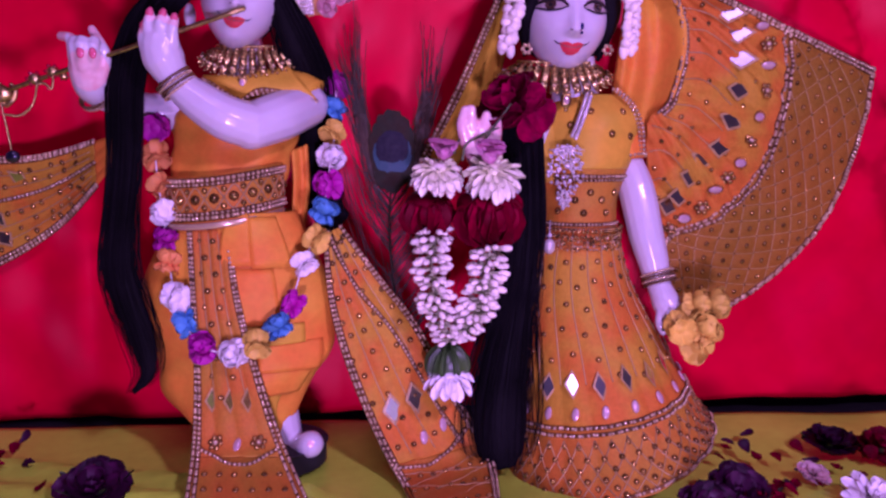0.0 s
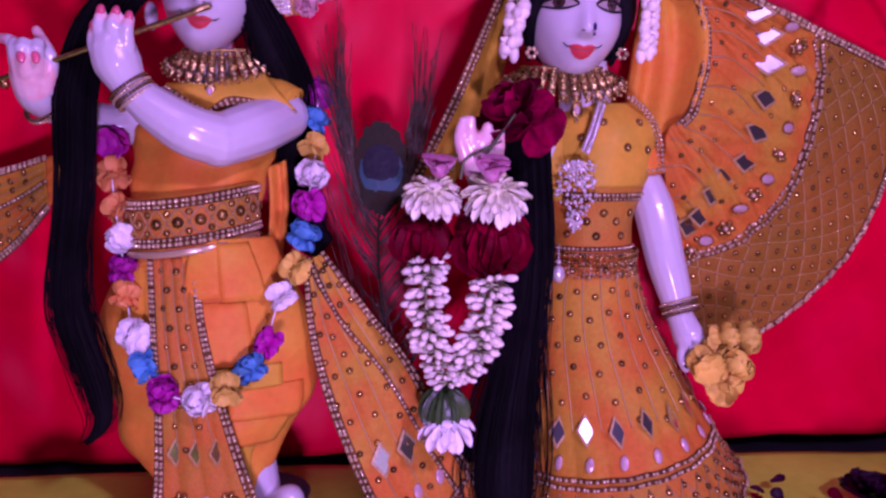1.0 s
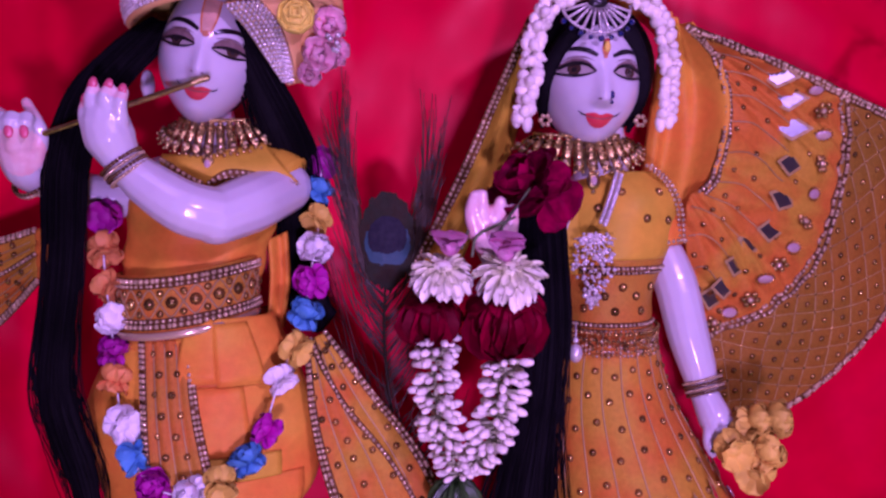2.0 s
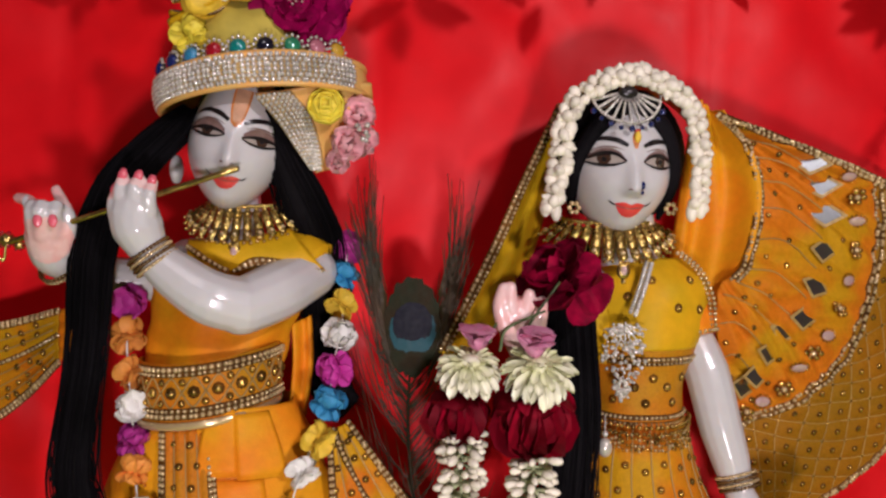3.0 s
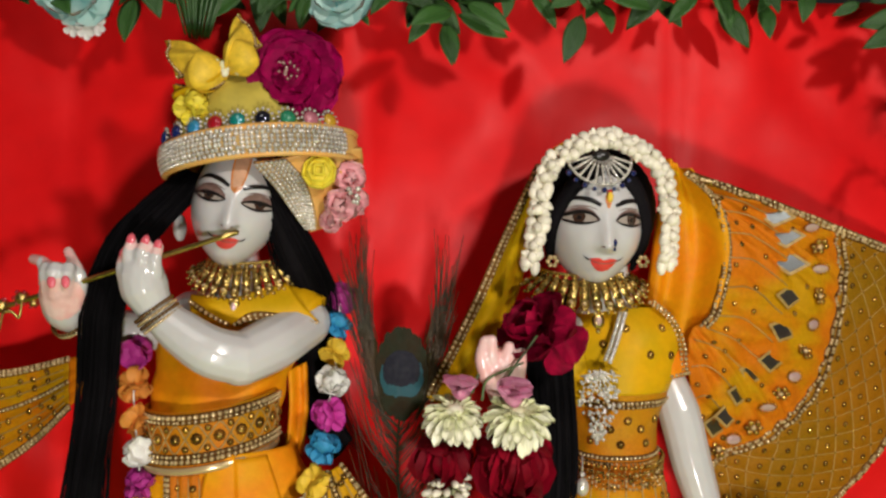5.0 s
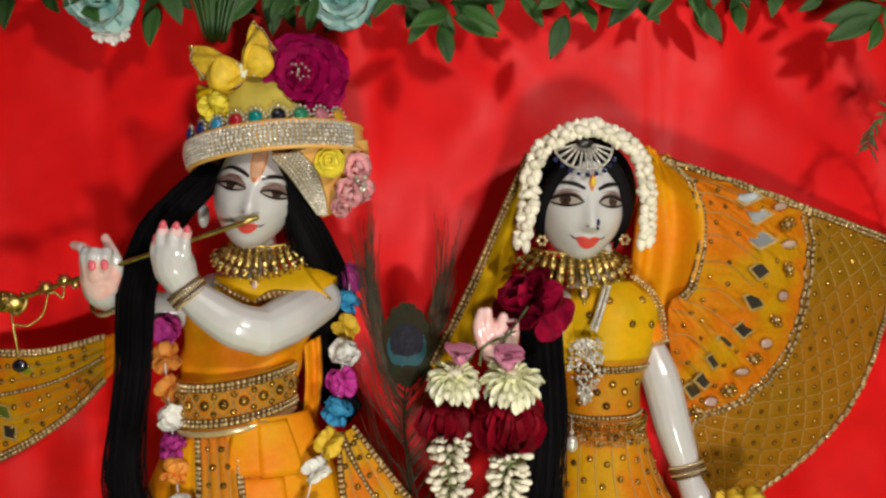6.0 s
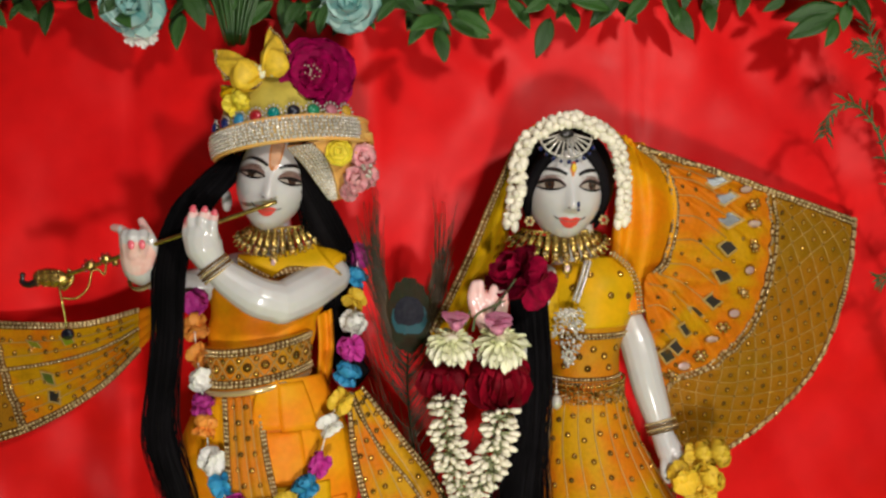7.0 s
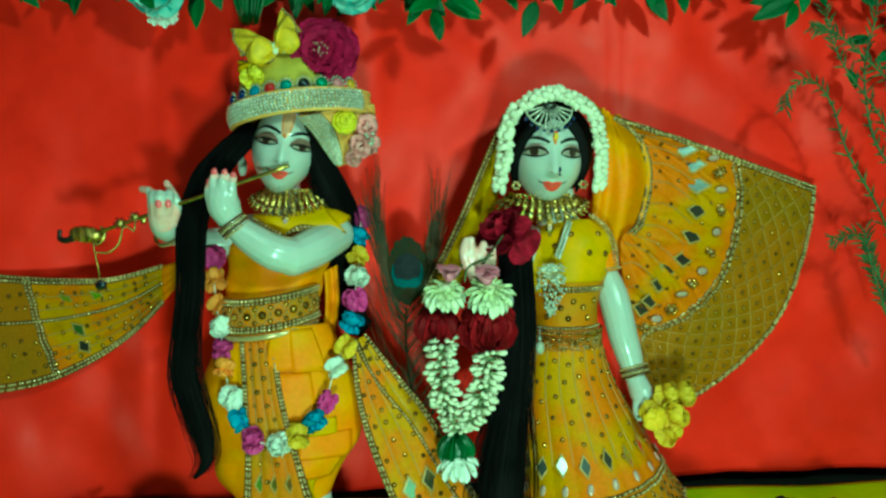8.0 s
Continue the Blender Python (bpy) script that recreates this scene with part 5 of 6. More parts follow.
def head_garland():
    th = thing("jasmine_hair_garland", (0.19, 0.76, 0.42), "arched garland of ivory jasmine buds round the head", "garland")
    rng = random.Random(2)
    arc = [(0.1300, 0.752, 0.419), (0.1345, 0.752, 0.444), (0.1370, 0.752, 0.472), (0.1445, 0.750, 0.497), (0.1660, 0.748, 0.5135), (0.1925, 0.748, 0.5210), (0.2180, 0.748, 0.5140), (0.2395, 0.750, 0.4995), (0.2480, 0.752, 0.472), (0.2500, 0.752, 0.445), (0.2475, 0.752, 0.419)]
    part("string", Geo().tube(spline(arc, 60), 0.0012, 6), GREEN_BUD, th)
    mid = vec((0.1936, 0.755, 0.4557))
    for k in range(40):
        p = along(arc, k / 39)
        o = unit((p - mid) * np.array([1, 0, 1]))
        for j, (r, y) in enumerate(((0.0052, -0.002), (-0.0040, -0.006), (0.001, -0.0085))):
            if j == 2 and k % 2:
                continue
            s = 0.0098 * rng.uniform(0.85, 1.15)
            q = p + o * (r + rng.uniform(-0.001, 0.001)) + np.array([0, y + rng.uniform(-0.001, 0.001), rng.uniform(-0.0012, 0.0012)])
            piece("bud", BUD, th, q, np.array(Euler((rng.uniform(0, 6), rng.uniform(0, 6), 0)).to_matrix()), s)
    for a in ((0.1240, 0.750, 0.4155), (0.1325, 0.750, 0.4120), (0.2435, 0.750, 0.4125), (0.2510, 0.750, 0.4150)):
        piece("bud", BUD, th, a, None, (0.009, 0.009, 0.013))


def hand_garland():
    """Roses, chrysanthemums and jasmine strings that hang from the raised hand."""
    th = thing("rose_jasmine_garland", (0.08, 0.72, 0.1), "hanging garland of dark red roses, white chrysanthemums and jasmine strings", "garland")
    for k, (p, r, seed) in enumerate((((0.0595, 0.7, 0.2975), 0.0285, 3), ((0.1092, 0.69, 0.2971), 0.0300, 4))):
        g = Geo().ball(p, (r * 0.35, r * 0.35, r * 0.25), 0)
        f = part("chrysanthemum", g, CREAM, th, "white chrysanthemum with pale green centre")
        blossom(f, p, (0.05, -0.42, 0.9), r, ((20, 1.0, -4, -38), (20, 0.95, 8, -20), (17, 0.80, 20, 2), (14, 0.6, 34, 18), (9, 0.4, 52, 40)), 0.16, CREAM, seed, wave=0.05, cup=0.5, tip=1.4)
    for p, seed in (((0.0654, 0.7, 0.3146), 5), ((0.1057, 0.69, 0.311), 6)):
        f = part("lotus_bud", Geo().ball(p, (0.008, 0.008, 0.007), 0), LOTUS, th, "pink lotus bud")
        blossom(f, vec(p) - np.array([0, 0, 0.008]), (0, -0.2, 1), 0.0225, ((6, 1.0, 8, 112), (5, 0.85, 30, 118)), 0.62, LOTUS, seed, cup=0.4, tip=0.7)
    for p, r, seed in (((0.051, 0.712, 0.2724), 0.028, 7), ((0.1083, 0.702, 0.274), 0.037, 8)):
        f = part("drooping_rose", Geo().ball(vec(p) - np.array([0, 0, r * 0.45]), (r * 0.7, r * 0.65, r * 0.5), 0, res=(8, 12)), MAROON, th, "dark red drooping rose petals")
        blossom(f, p, (0, -0.15, 1), r, ((7, 1.35, 5, -100), (7, 1.2, 10, -85), (6, 1.0, 15, -60), (5, 0.8, 30, -20)), 0.60, MAROON, seed, wave=0.14, cup=0.10, tip=0.55)
    rng = random.Random(21)
    strings = [[(0.0568, 0.712, 0.2461), (0.0548, 0.712, 0.2088), (0.0591, 0.712, 0.1709), (0.0752, 0.71, 0.134)], [(0.1091, 0.704, 0.2282), (0.1044, 0.706, 0.1932), (0.0942, 0.708, 0.1605), (0.0774, 0.71, 0.134)]]
    for k, run in enumerate(strings):
        part("string", Geo().tube(spline(run, 30), 0.0012, 6), GREEN_BUD, th)
        for t in range(15 if k == 0 else 14):
            p = along(run, (t + 0.4) / 15)
            n = 10 if t < 12 else 8
            for i in range(n):
                a = 2 * math.pi * (i + 0.5 * (t % 2)) / n + rng.uniform(-0.2, 0.2)
                d = np.array([math.cos(a), math.sin(a) * 0.9, rng.uniform(-0.35, 0.15)])
                piece("jasmine_flower", JASMINE, th, p + np.array([0, 0, rng.uniform(-0.002, 0.002)]), facing(d), 0.0160 * rng.uniform(0.8, 1.2) * (1.0 if t < 11 else 0.88))
    g = Geo()
    c = vec((0.0699, 0.71, 0.1208))
    for i in range(12):
        a = 30 * i + rng.uniform(-10, 10)
        petal(g, c + np.array([0, 0, 0.010]), spin(facing((0, -0.2, 1)), a), 0.034, 0.012, (-5, -62), 0.3, 0.9, 0)
    part("leaf_tuft", g, LEAF, th, "dark green leaves between the jasmine and the last flower")
    f = part("end_flower", Geo().ball((0.0719, 0.7, 0.1039), (0.01, 0.01, 0.006), 0), F_WHITE, th, "white drooping end flower")
    blossom(f, (0.0719, 0.7, 0.1061), (0, -0.35, 1), 0.027, ((14, 1.0, 5, -38), (12, 0.85, 20, -20), (9, 0.6, 30, 0)), 0.20, F_WHITE, 12, cup=0.4, tip=1.2)
    g = Geo()
    for q in ([(0.0818, 0.7, 0.3068), (0.0875, 0.705, 0.3229), (0.115, 0.7, 0.3366)], [(0.0992, 0.695, 0.3036), (0.102, 0.7, 0.3238), (0.1257, 0.7, 0.3581)], [(0.074, 0.7, 0.3132), (0.0793, 0.71, 0.3242), (0.0851, 0.715, 0.3298)]):
        g.tube(spline(q, 12), [0.0012, 0.0010], 6)
    part("stem", g, SPRIG, th)
    # the open rose held over the hand
    r = thing("crimson_rose", (0.1295, 0.72, 0.3622), "open crimson rose with loose drooping petals, held in the raised hand", "rose")
    c = vec((0.1276, 0.722, 0.3709))
    blossom(r, c + np.array([0.004, 0.008, -0.012]), (-0.70, -0.42, 0.58), 0.036, ((5, 1.0, 8, -10), (5, 0.95, 26, 18), (5, 0.80, 46, 58), (4, 0.55, 66, 92)), 0.62, CRIMSON, 15, wave=0.12, cup=0.22, tip=0.5)
    g = Geo()
    petal(g, c + np.array([0.012, -0.006, -0.012]), facing((0.1, -1, 0.1), (0.9, 0, -0.45)), 0.036, 0.018, (10, -15), 0.15, 0.6)
    petal(g, c + np.array([0.014, -0.004, -0.014]), facing((0.1, -1, 0.1), (0.25, 0, -1)), 0.034, 0.015, (5, -10), 0.2, 0.6)
    part("drooping_petal", g, CRIMSON, r)


def bouquet():
    th = thing("yellow_rose_bouquet", (0.3283, 0.745, 0.1438), "small bouquet of yellow foam roses in the lowered hand", "bouquet")
    rng = random.Random(31)
    for p in ((0.3278, 0.742, 0.1638), (0.3482, 0.748, 0.1618), (0.3058, 0.74, 0.1411), (0.333, 0.735, 0.1402), (0.3284, 0.74, 0.1215), (0.3223, 0.75, 0.151)):
        piece("foam_rose", FOAM["y"][rng.randint(0, 1)], th, p, np.array(Euler((rng.uniform(0.9, 1.6), rng.uniform(-0.4, 0.4), rng.uniform(0, 6))).to_matrix()), 0.034 * rng.uniform(0.9, 1.1))
    g = Geo()
    for q in ([(0.3099, 0.76, 0.1556), (0.2985, 0.752, 0.1426)], [(0.3059, 0.757, 0.1533), (0.2934, 0.75, 0.1337)]):
        g.tube(spline(q + [vec(q[1]) * 0.5 + vec(q[0]) * 0.5], 6), 0.002, 6)
    part("stem", g, SPRIG, th)


# ---- turban ----
def turban():
    th = thing("turban", (-0.08, 0.77, 0.5), "apricot and yellow turban with rhinestone band, gems, bow and flowers", "turban")
    c = vec((-0.1032, 0.765, 0.5102))
    a = radians(6)
    ex, ez, ey = np.array([math.cos(a), 0, math.sin(a)]), np.array([-math.sin(a), 0, math.cos(a)]), np.array([0, 1.0, 0])

    def ring(u, v, rx=0.0815, ry=0.066, h=0.021):
        t = radians(u)
        k = 1 + 0.02 * math.sin(math.pi * v)
        return c + ex * rx * k * math.sin(t) - ey * ry * k * math.cos(t) + ez * (h * (v - 0.5) + 0.006 * math.cos(t) * 0 - 0.004 * math.sin(t) ** 2)
    part("brim", Geo().sheet(lambda s, v: ring(-180 + 360 * s, v), 120, 10, 0.004), TURBAN_CLOTH, th)
    g = Geo()
    g.tube([ring(u, 0.0) + ez * -0.001 for u in range(-180, 181, 6)], 0.0024, 10)
    g.tube([ring(u, 1.0) for u in range(-180, 181, 6)], 0.0026, 8)
    part("brim_roll", g, TURBAN_CLOTH, th, "rolled apricot cloth edge")
    g = Geo()
    for j in range(6):
        bead_line(g, ring, [(-95, 0.08 + 0.17 * j), (-45, 0.08 + 0.17 * j), (0, 0.08 + 0.17 * j), (62, 0.08 + 0.17 * j)], 0.0040, 0.00205, 0)
    part("rhinestone_band", g, [SILVER, THREAD], th, "silver rhinestone band", kind="stuff")
    dome = Loft([(0, 0, 0.000, 0.072, 0.060), (0, 0, 0.020, 0.062, 0.054), (0, 0, 0.042, 0.050, 0.044), (0.0, 0, 0.060, 0.032, 0.028), (0, 0, 0.066, 0.004, 0.004)],
                lambda u, v: 0.03 * math.sin(radians(u) * 7 + v * 5))

    def dfn(s, v):
        p = dome(-180 + 360 * s, v)
        return c + ex * (p[0] - 0.010) + ey * p[1] + ez * (p[2] + 0.004)
    part("crown", Geo().sheet(dfn, 60, 24, 0.002), LIME_CLOTH, th, "lime yellow silk crown")
    # gems in beaded rings above the brim
    rng = random.Random(6)
    for k, u in enumerate((-62, -46, -31, -17, -4, 10, 24, 38, 52)):
        p = ring(u, 1.0) + ez * 0.0065 + ey * 0.003
        n = unit(ex * math.sin(radians(u)) - ey * math.cos(radians(u)) + ez * 0.2)
        t = facing(n)
        m = GEM_COLOURS[(3, 3, 1, 2, 0, 5, 4, 6, 7)[k]]
        gem = part("gem", Geo().ball(p, (0.0066, 0.0066, 0.004), 0, t, res=(8, 12)), m, th)
        g = Geo()
        for i in range(12):
            b = 2 * math.pi * i / 12
            g.ball(p + t @ np.array([0.0082 * math.cos(b), 0.0082 * math.sin(b), 0]), 0.0014, 0, res=(4, 6))
        part("bead_ring", g, SILVER, gem)
    # hanging tail with its own rhinestone strip
    tail = Patch([(-0.0999, 0.712, 0.494), (-0.0865, 0.722, 0.4785), (-0.0734, 0.738, 0.4595), (-0.0595, 0.755, 0.4404)], [(-0.0159, 0.752, 0.5117), (-0.0164, 0.765, 0.4971), (-0.0285, 0.772, 0.4712), (-0.0473, 0.772, 0.4446)], lambda u, v: 0.010 * math.sin(math.pi * u * 0.9) + 0.0015 * math.sin(18 * u))
    part("tail", Geo().sheet(tail, 30, 30, 0.003), TURBAN_CLOTH, th)
    g = Geo()
    for j in range(7):
        bead_line(g, tail, [(0.02 + 0.042 * j, 0.03), (0.03 + 0.050 * j, 0.5), (0.02 + 0.06 * j, 0.96)], 0.0037, 0.0018)
    part("rhinestone_strip", g, [SILVER, THREAD], th, "silver rhinestone strip", kind="stuff")

    yr = thing("yellow_foam_rose", (-0.0489, 0.722, 0.4887), "lemon yellow foam rose pinned on the turban", "flower")
    p, t = vec((-0.0489, 0.722, 0.4887)), facing((0.05, -1, 0.1))
    g = Geo()
    for i in range(3):
        for k in range(4 + 2 * i):
            b = 2 * math.pi * (k + 0.4 * i) / (4 + 2 * i)
            r = 0.0035 + 0.0045 * i
            g.ball(p + t @ np.array([r * math.cos(b), r * math.sin(b), 0.006 - 0.0035 * i]), (0.0014, 0.0058 + 0.0008 * i, 0.0050), 0, spin(t, math.degrees(b)), res=(5, 8))
    g.ball(p, (0.0125, 0.0125, 0.006), 0, t, res=(8, 12))
    part("petals", g, F_LEMON, yr)
    pf = thing("pink_cloth_flower", (-0.028, 0.745, 0.4695), "pale pink ruffled cloth flower pinned on the turban", "flower")
    g = Geo()
    for q, r, s in (((-0.0272, 0.752, 0.4863), 0.018, 1), ((-0.0359, 0.748, 0.4627), 0.018, 2), ((-0.024, 0.755, 0.4655), 0.016, 3), ((-0.0436, 0.757, 0.449), 0.013, 4)):
        bloom(g, q, (0.2, -0.9, 0), r, ((6, 1.0, 10, 40), (5, 0.7, 40, 70)), 0.6, 0, s, wave=0.2, cup=0.25, tip=0.6)
    part("petals", g, BABY_PINK, pf)
    g = Geo()
    for k in range(9):
        g.ball(vec((-0.0213, 0.733, 0.4688)) + np.array([rng.uniform(-0.006, 0.006), rng.uniform(-0.003, 0.003), rng.uniform(-0.012, 0.012)]), 0.0022, 0)
    part("bead_cluster", g, SILVER, pf)

    da = thing("dark_red_dahlia", (-0.0718, 0.725, 0.569), "large wine red dahlia pinned to the top of the turban", "flower")
    p = vec((-0.0716, 0.724, 0.5688))
    part("heart", Geo().ball(p + np.array([0, 0.006, 0]), (0.012, 0.006, 0.012), 0, res=(8, 12)), WINE, da)
    blossom(da, p + np.array([0, 0.010, 0]), (-0.02, -1, 0.05), 0.0405, ((9, 1.0, 2, -6), (9, 0.97, 8, -2), (9, 0.88, 14, 6), (8, 0.72, 22, 16), (7, 0.5, 34, 34)), 0.50, WINE, 41, wave=0.12, cup=0.10, tip=0.42)
    g = Geo()
    for k in range(40):
        b, r = rng.uniform(0, 6.28), math.sqrt(rng.uniform(0, 1)) * 0.0085
        q = p + np.array([r * math.cos(b), -0.004, r * math.sin(b)])
        g.tube([q, q + np.array([0.3 * r * math.cos(b), -0.006, 0.3 * r * math.sin(b)])], [0.0006, 0.0011], 5, k % 3 == 0)
    part("stamen_tuft", g, [WINE, PINK_GEM], da)

    bow = thing("yellow_cloth_bow", (-0.1309, 0.73, 0.5726), "yellow cloth bow edged with tiny beads, on the turban", "bow")
    knot = vec((-0.1231, 0.725, 0.5715))
    lobes = [((-0.1765, 0.735, 0.5965), (-0.1610, 0.718, 0.5610), (-0.1520, 0.722, 0.5640)), ((-0.1170, 0.735, 0.6205), (-0.0940, 0.720, 0.5890), (-0.1060, 0.712, 0.5850)), ((-0.1648, 0.735, 0.5393), (-0.1658, 0.73, 0.5585), (-0.1415, 0.722, 0.5373))]
    ed = Geo()
    for k, (e0, e1, e2) in enumerate(lobes):
        A, B = [knot, (knot + vec(e0)) / 2 + np.array([0, -0.008, 0.006]), e0], [knot + np.array([0, -0.002, -0.006]), (knot + vec(e2)) / 2 + np.array([0, -0.012, -0.002]), e1]
        s = Patch(A, B, lambda u, v: 0.010 * math.sin(math.pi * u) * (1 - 0.3 * v) + 0.003 * math.sin(11 * u + 3 * v))
        part("lobe", Geo().sheet(s, 16, 18, 0.002), F_YELLOW if k < 2 else YELLOW_CLOTH, bow)
        roll = spline([knot, (knot * 0.5 + vec(e1) * 0.5) + np.array([0, -0.010, 0]), vec(e1) * 0.75 + knot * 0.25 + np.array([0, -0.009, 0.003])], 14)
        part("loop", Geo().tube(roll, [0.006, 0.0165, 0.0150, 0.004], 14, flat=0.7), F_YELLOW, bow)
        bead_line(ed, s, [(0.02, 0.9), (0.5, 0.99), (0.98, 0.9)], 0.0032, 0.0011)
        bead_line(ed, s, [(0.98, 0.2), (0.98, 0.6), (0.98, 0.98)], 0.0032, 0.0011)
    part("bead_edging", ed, [PEARL, TAPE], bow, kind="stuff")
    g = Geo()
    for k in range(8):
        g.ball(knot + np.array([rng.uniform(-0.007, 0.012), -0.011, rng.uniform(-0.012, 0.008)]), rng.uniform(0.002, 0.0036), 0)
    part("pearl_cluster", g, [CREAM], bow, "cluster of pale green beads")
    sy = thing("small_yellow_rose", (-0.1461, 0.715, 0.5403), "small yellow foam rose under the bow", "flower")
    piece("foam_rose", FOAM["l"][0], sy, (-0.1461, 0.715, 0.5399), np.array(Euler((1.2, 0.2, 1)).to_matrix()), 0.028)


# ---- jewellery ----
def collar(name, centre, rx, ry, drop, count, label):
    th = thing(name, centre, label, "necklace")
    c = vec(centre)
    for k in range(count):
        a = radians(-84 + 168 * k / (count - 1))
        d = np.array([math.sin(a), -math.cos(a) * ry / rx, 0])
        top = c + d * rx * 0.80 + np.array([0, 0, 0.006 * (1 - math.cos(a))])
        low = c + d * rx * 1.12 + np.array([0, 0, -drop * (0.45 + 0.55 * math.cos(a)) + 0.010 * (1 - math.cos(a))])
        n = unit(np.cross(low - top, np.cross(d, [0, 0, 1])))
        n = n if n @ d > 0 else -n
        t = facing(n, top - low)
        m = (top + low) / 2
        ln = np.linalg.norm(low - top) * 1.25
        w = 2 * rx * 0.9 * radians(168) / (count - 1) / 2 * 0.86
        up = unit(top - low)
        g = Geo().box(m + up * ln * 0.10, (w * 1.06, ln * 0.54, 0.0030), t, 0, bevel=0.0008)
        for dz in (0.26, 0.12, -0.02):
            g.ball(m + up * ln * dz + n * 0.0016, (w * 0.26, ln * 0.055, 0.0014), 0, t)
        g.box(m - up * ln * 0.30, (w * 1.08, ln * 0.26, 0.0036), t, 0, bevel=0.0009)
        g.ball(m - up * ln * 0.30 + n * 0.002, (w * 0.28, w * 0.28, 0.0014), 1, t)
        g.ball(top, 0.0023)
        g.ball(low, (0.0030, 0.0030, 0.0030), 0)
        g.ball(low + t @ np.array([w * 0.4, -0.004, 0]), 0.0016)
        g.ball(low + t @ np.array([-w * 0.4, -0.004, 0]), 0.0016)
        part("collar_plate", g, [GOLD, PEARL], th)
    g = Geo()
    for k in range(46):
        a = radians(-86 + 172 * k / 45)
        d = np.array([math.sin(a), -math.cos(a) * ry / rx, 0])
        g.ball(c + d * rx * 0.78 + np.array([0, 0, 0.006 * (1 - math.cos(a)) + 0.003]), 0.0019, 0, res=(4, 6))
    part("bead_row", g, GOLD, th, kind="stuff")
    p = c + np.array([0.0, -ry * 1.14, -drop - 0.010])
    part("pendant", Geo().ball(p, (0.0058, 0.003, 0.0075), 0, res=(8, 12)).ball(p + np.array([0, -0.002, 0]), (0.003, 0.002, 0.0042), 1).ball(p - np.array([0, 0, 0.009]), 0.0022), [GOLD, PINK_GEM], th)


def bangle(centre, axis, r, rows, label, mats, squash=1.0):
    th = thing("bangle", centre, label, "bracelet", "bangles on the wrists")
    t = facing(axis, (0, -1, 0))
    for j in range(rows):
        g = Geo()
        off = (j - (rows - 1) / 2) * 0.0036
        n = 34
        for k in range(n):
            a = 2 * math.pi * k / n
            g.ball(vec(centre) + t @ np.array([r * math.cos(a), r * squash * math.sin(a), off]), 0.0016, j % 2, res=(4, 6))
        g.tube([vec(centre) + t @ np.array([r * 0.99 * math.cos(a), r * 0.99 * squash * math.sin(a), off]) for a in np.linspace(0, 2 * math.pi, 40)], 0.0010, 6, 0)
        part("bead_ring", g, mats, th)


def brooch():
    th = thing("silver_pendant", (0.1877, 0.755, 0.2948), "long silver rhinestone pendant on a beaded chain", "pendant")
    g, rng = Geo(), random.Random(4)
    for p in spline([(0.2150, 0.768, 0.3700), (0.2075, 0.762, 0.3500), (0.1985, 0.757, 0.3290)], 18):
        g.ball(vec(p) + np.array([0.002, 0, 0]), 0.0023, 0)
        g.ball(vec(p) + np.array([-0.002, 0, 0.002]), 0.0020, 0)
    part("chain", g, SILVER, th, kind="stuff")
    g = Geo()
    c0, c1 = vec((0.1905, 0.753, 0.3200)), vec((0.1895, 0.757, 0.2600))
    for k in range(210):
        s = rng.uniform(0, 1)
        w = 0.023 * math.sin(math.pi * (0.15 + 0.8 * s)) * (1 - 0.5 * s)
        p = c0 + (c1 - c0) * s + np.array([rng.uniform(-1, 1) * w, rng.uniform(-0.003, 0.001), rng.uniform(-0.003, 0.003)])
        g.ball(p, rng.uniform(0.0011, 0.0022), 0, res=(4, 6))
    for k in range(9):
        a = radians(-80 + 20 * k)
        g.tube([c0, c0 + 0.018 * np.array([math.sin(a), -0.05, -math.cos(a)])], [0.0012, 0.0006], 5)
    part("crystal_setting", g, SILVER, th, kind="stuff")


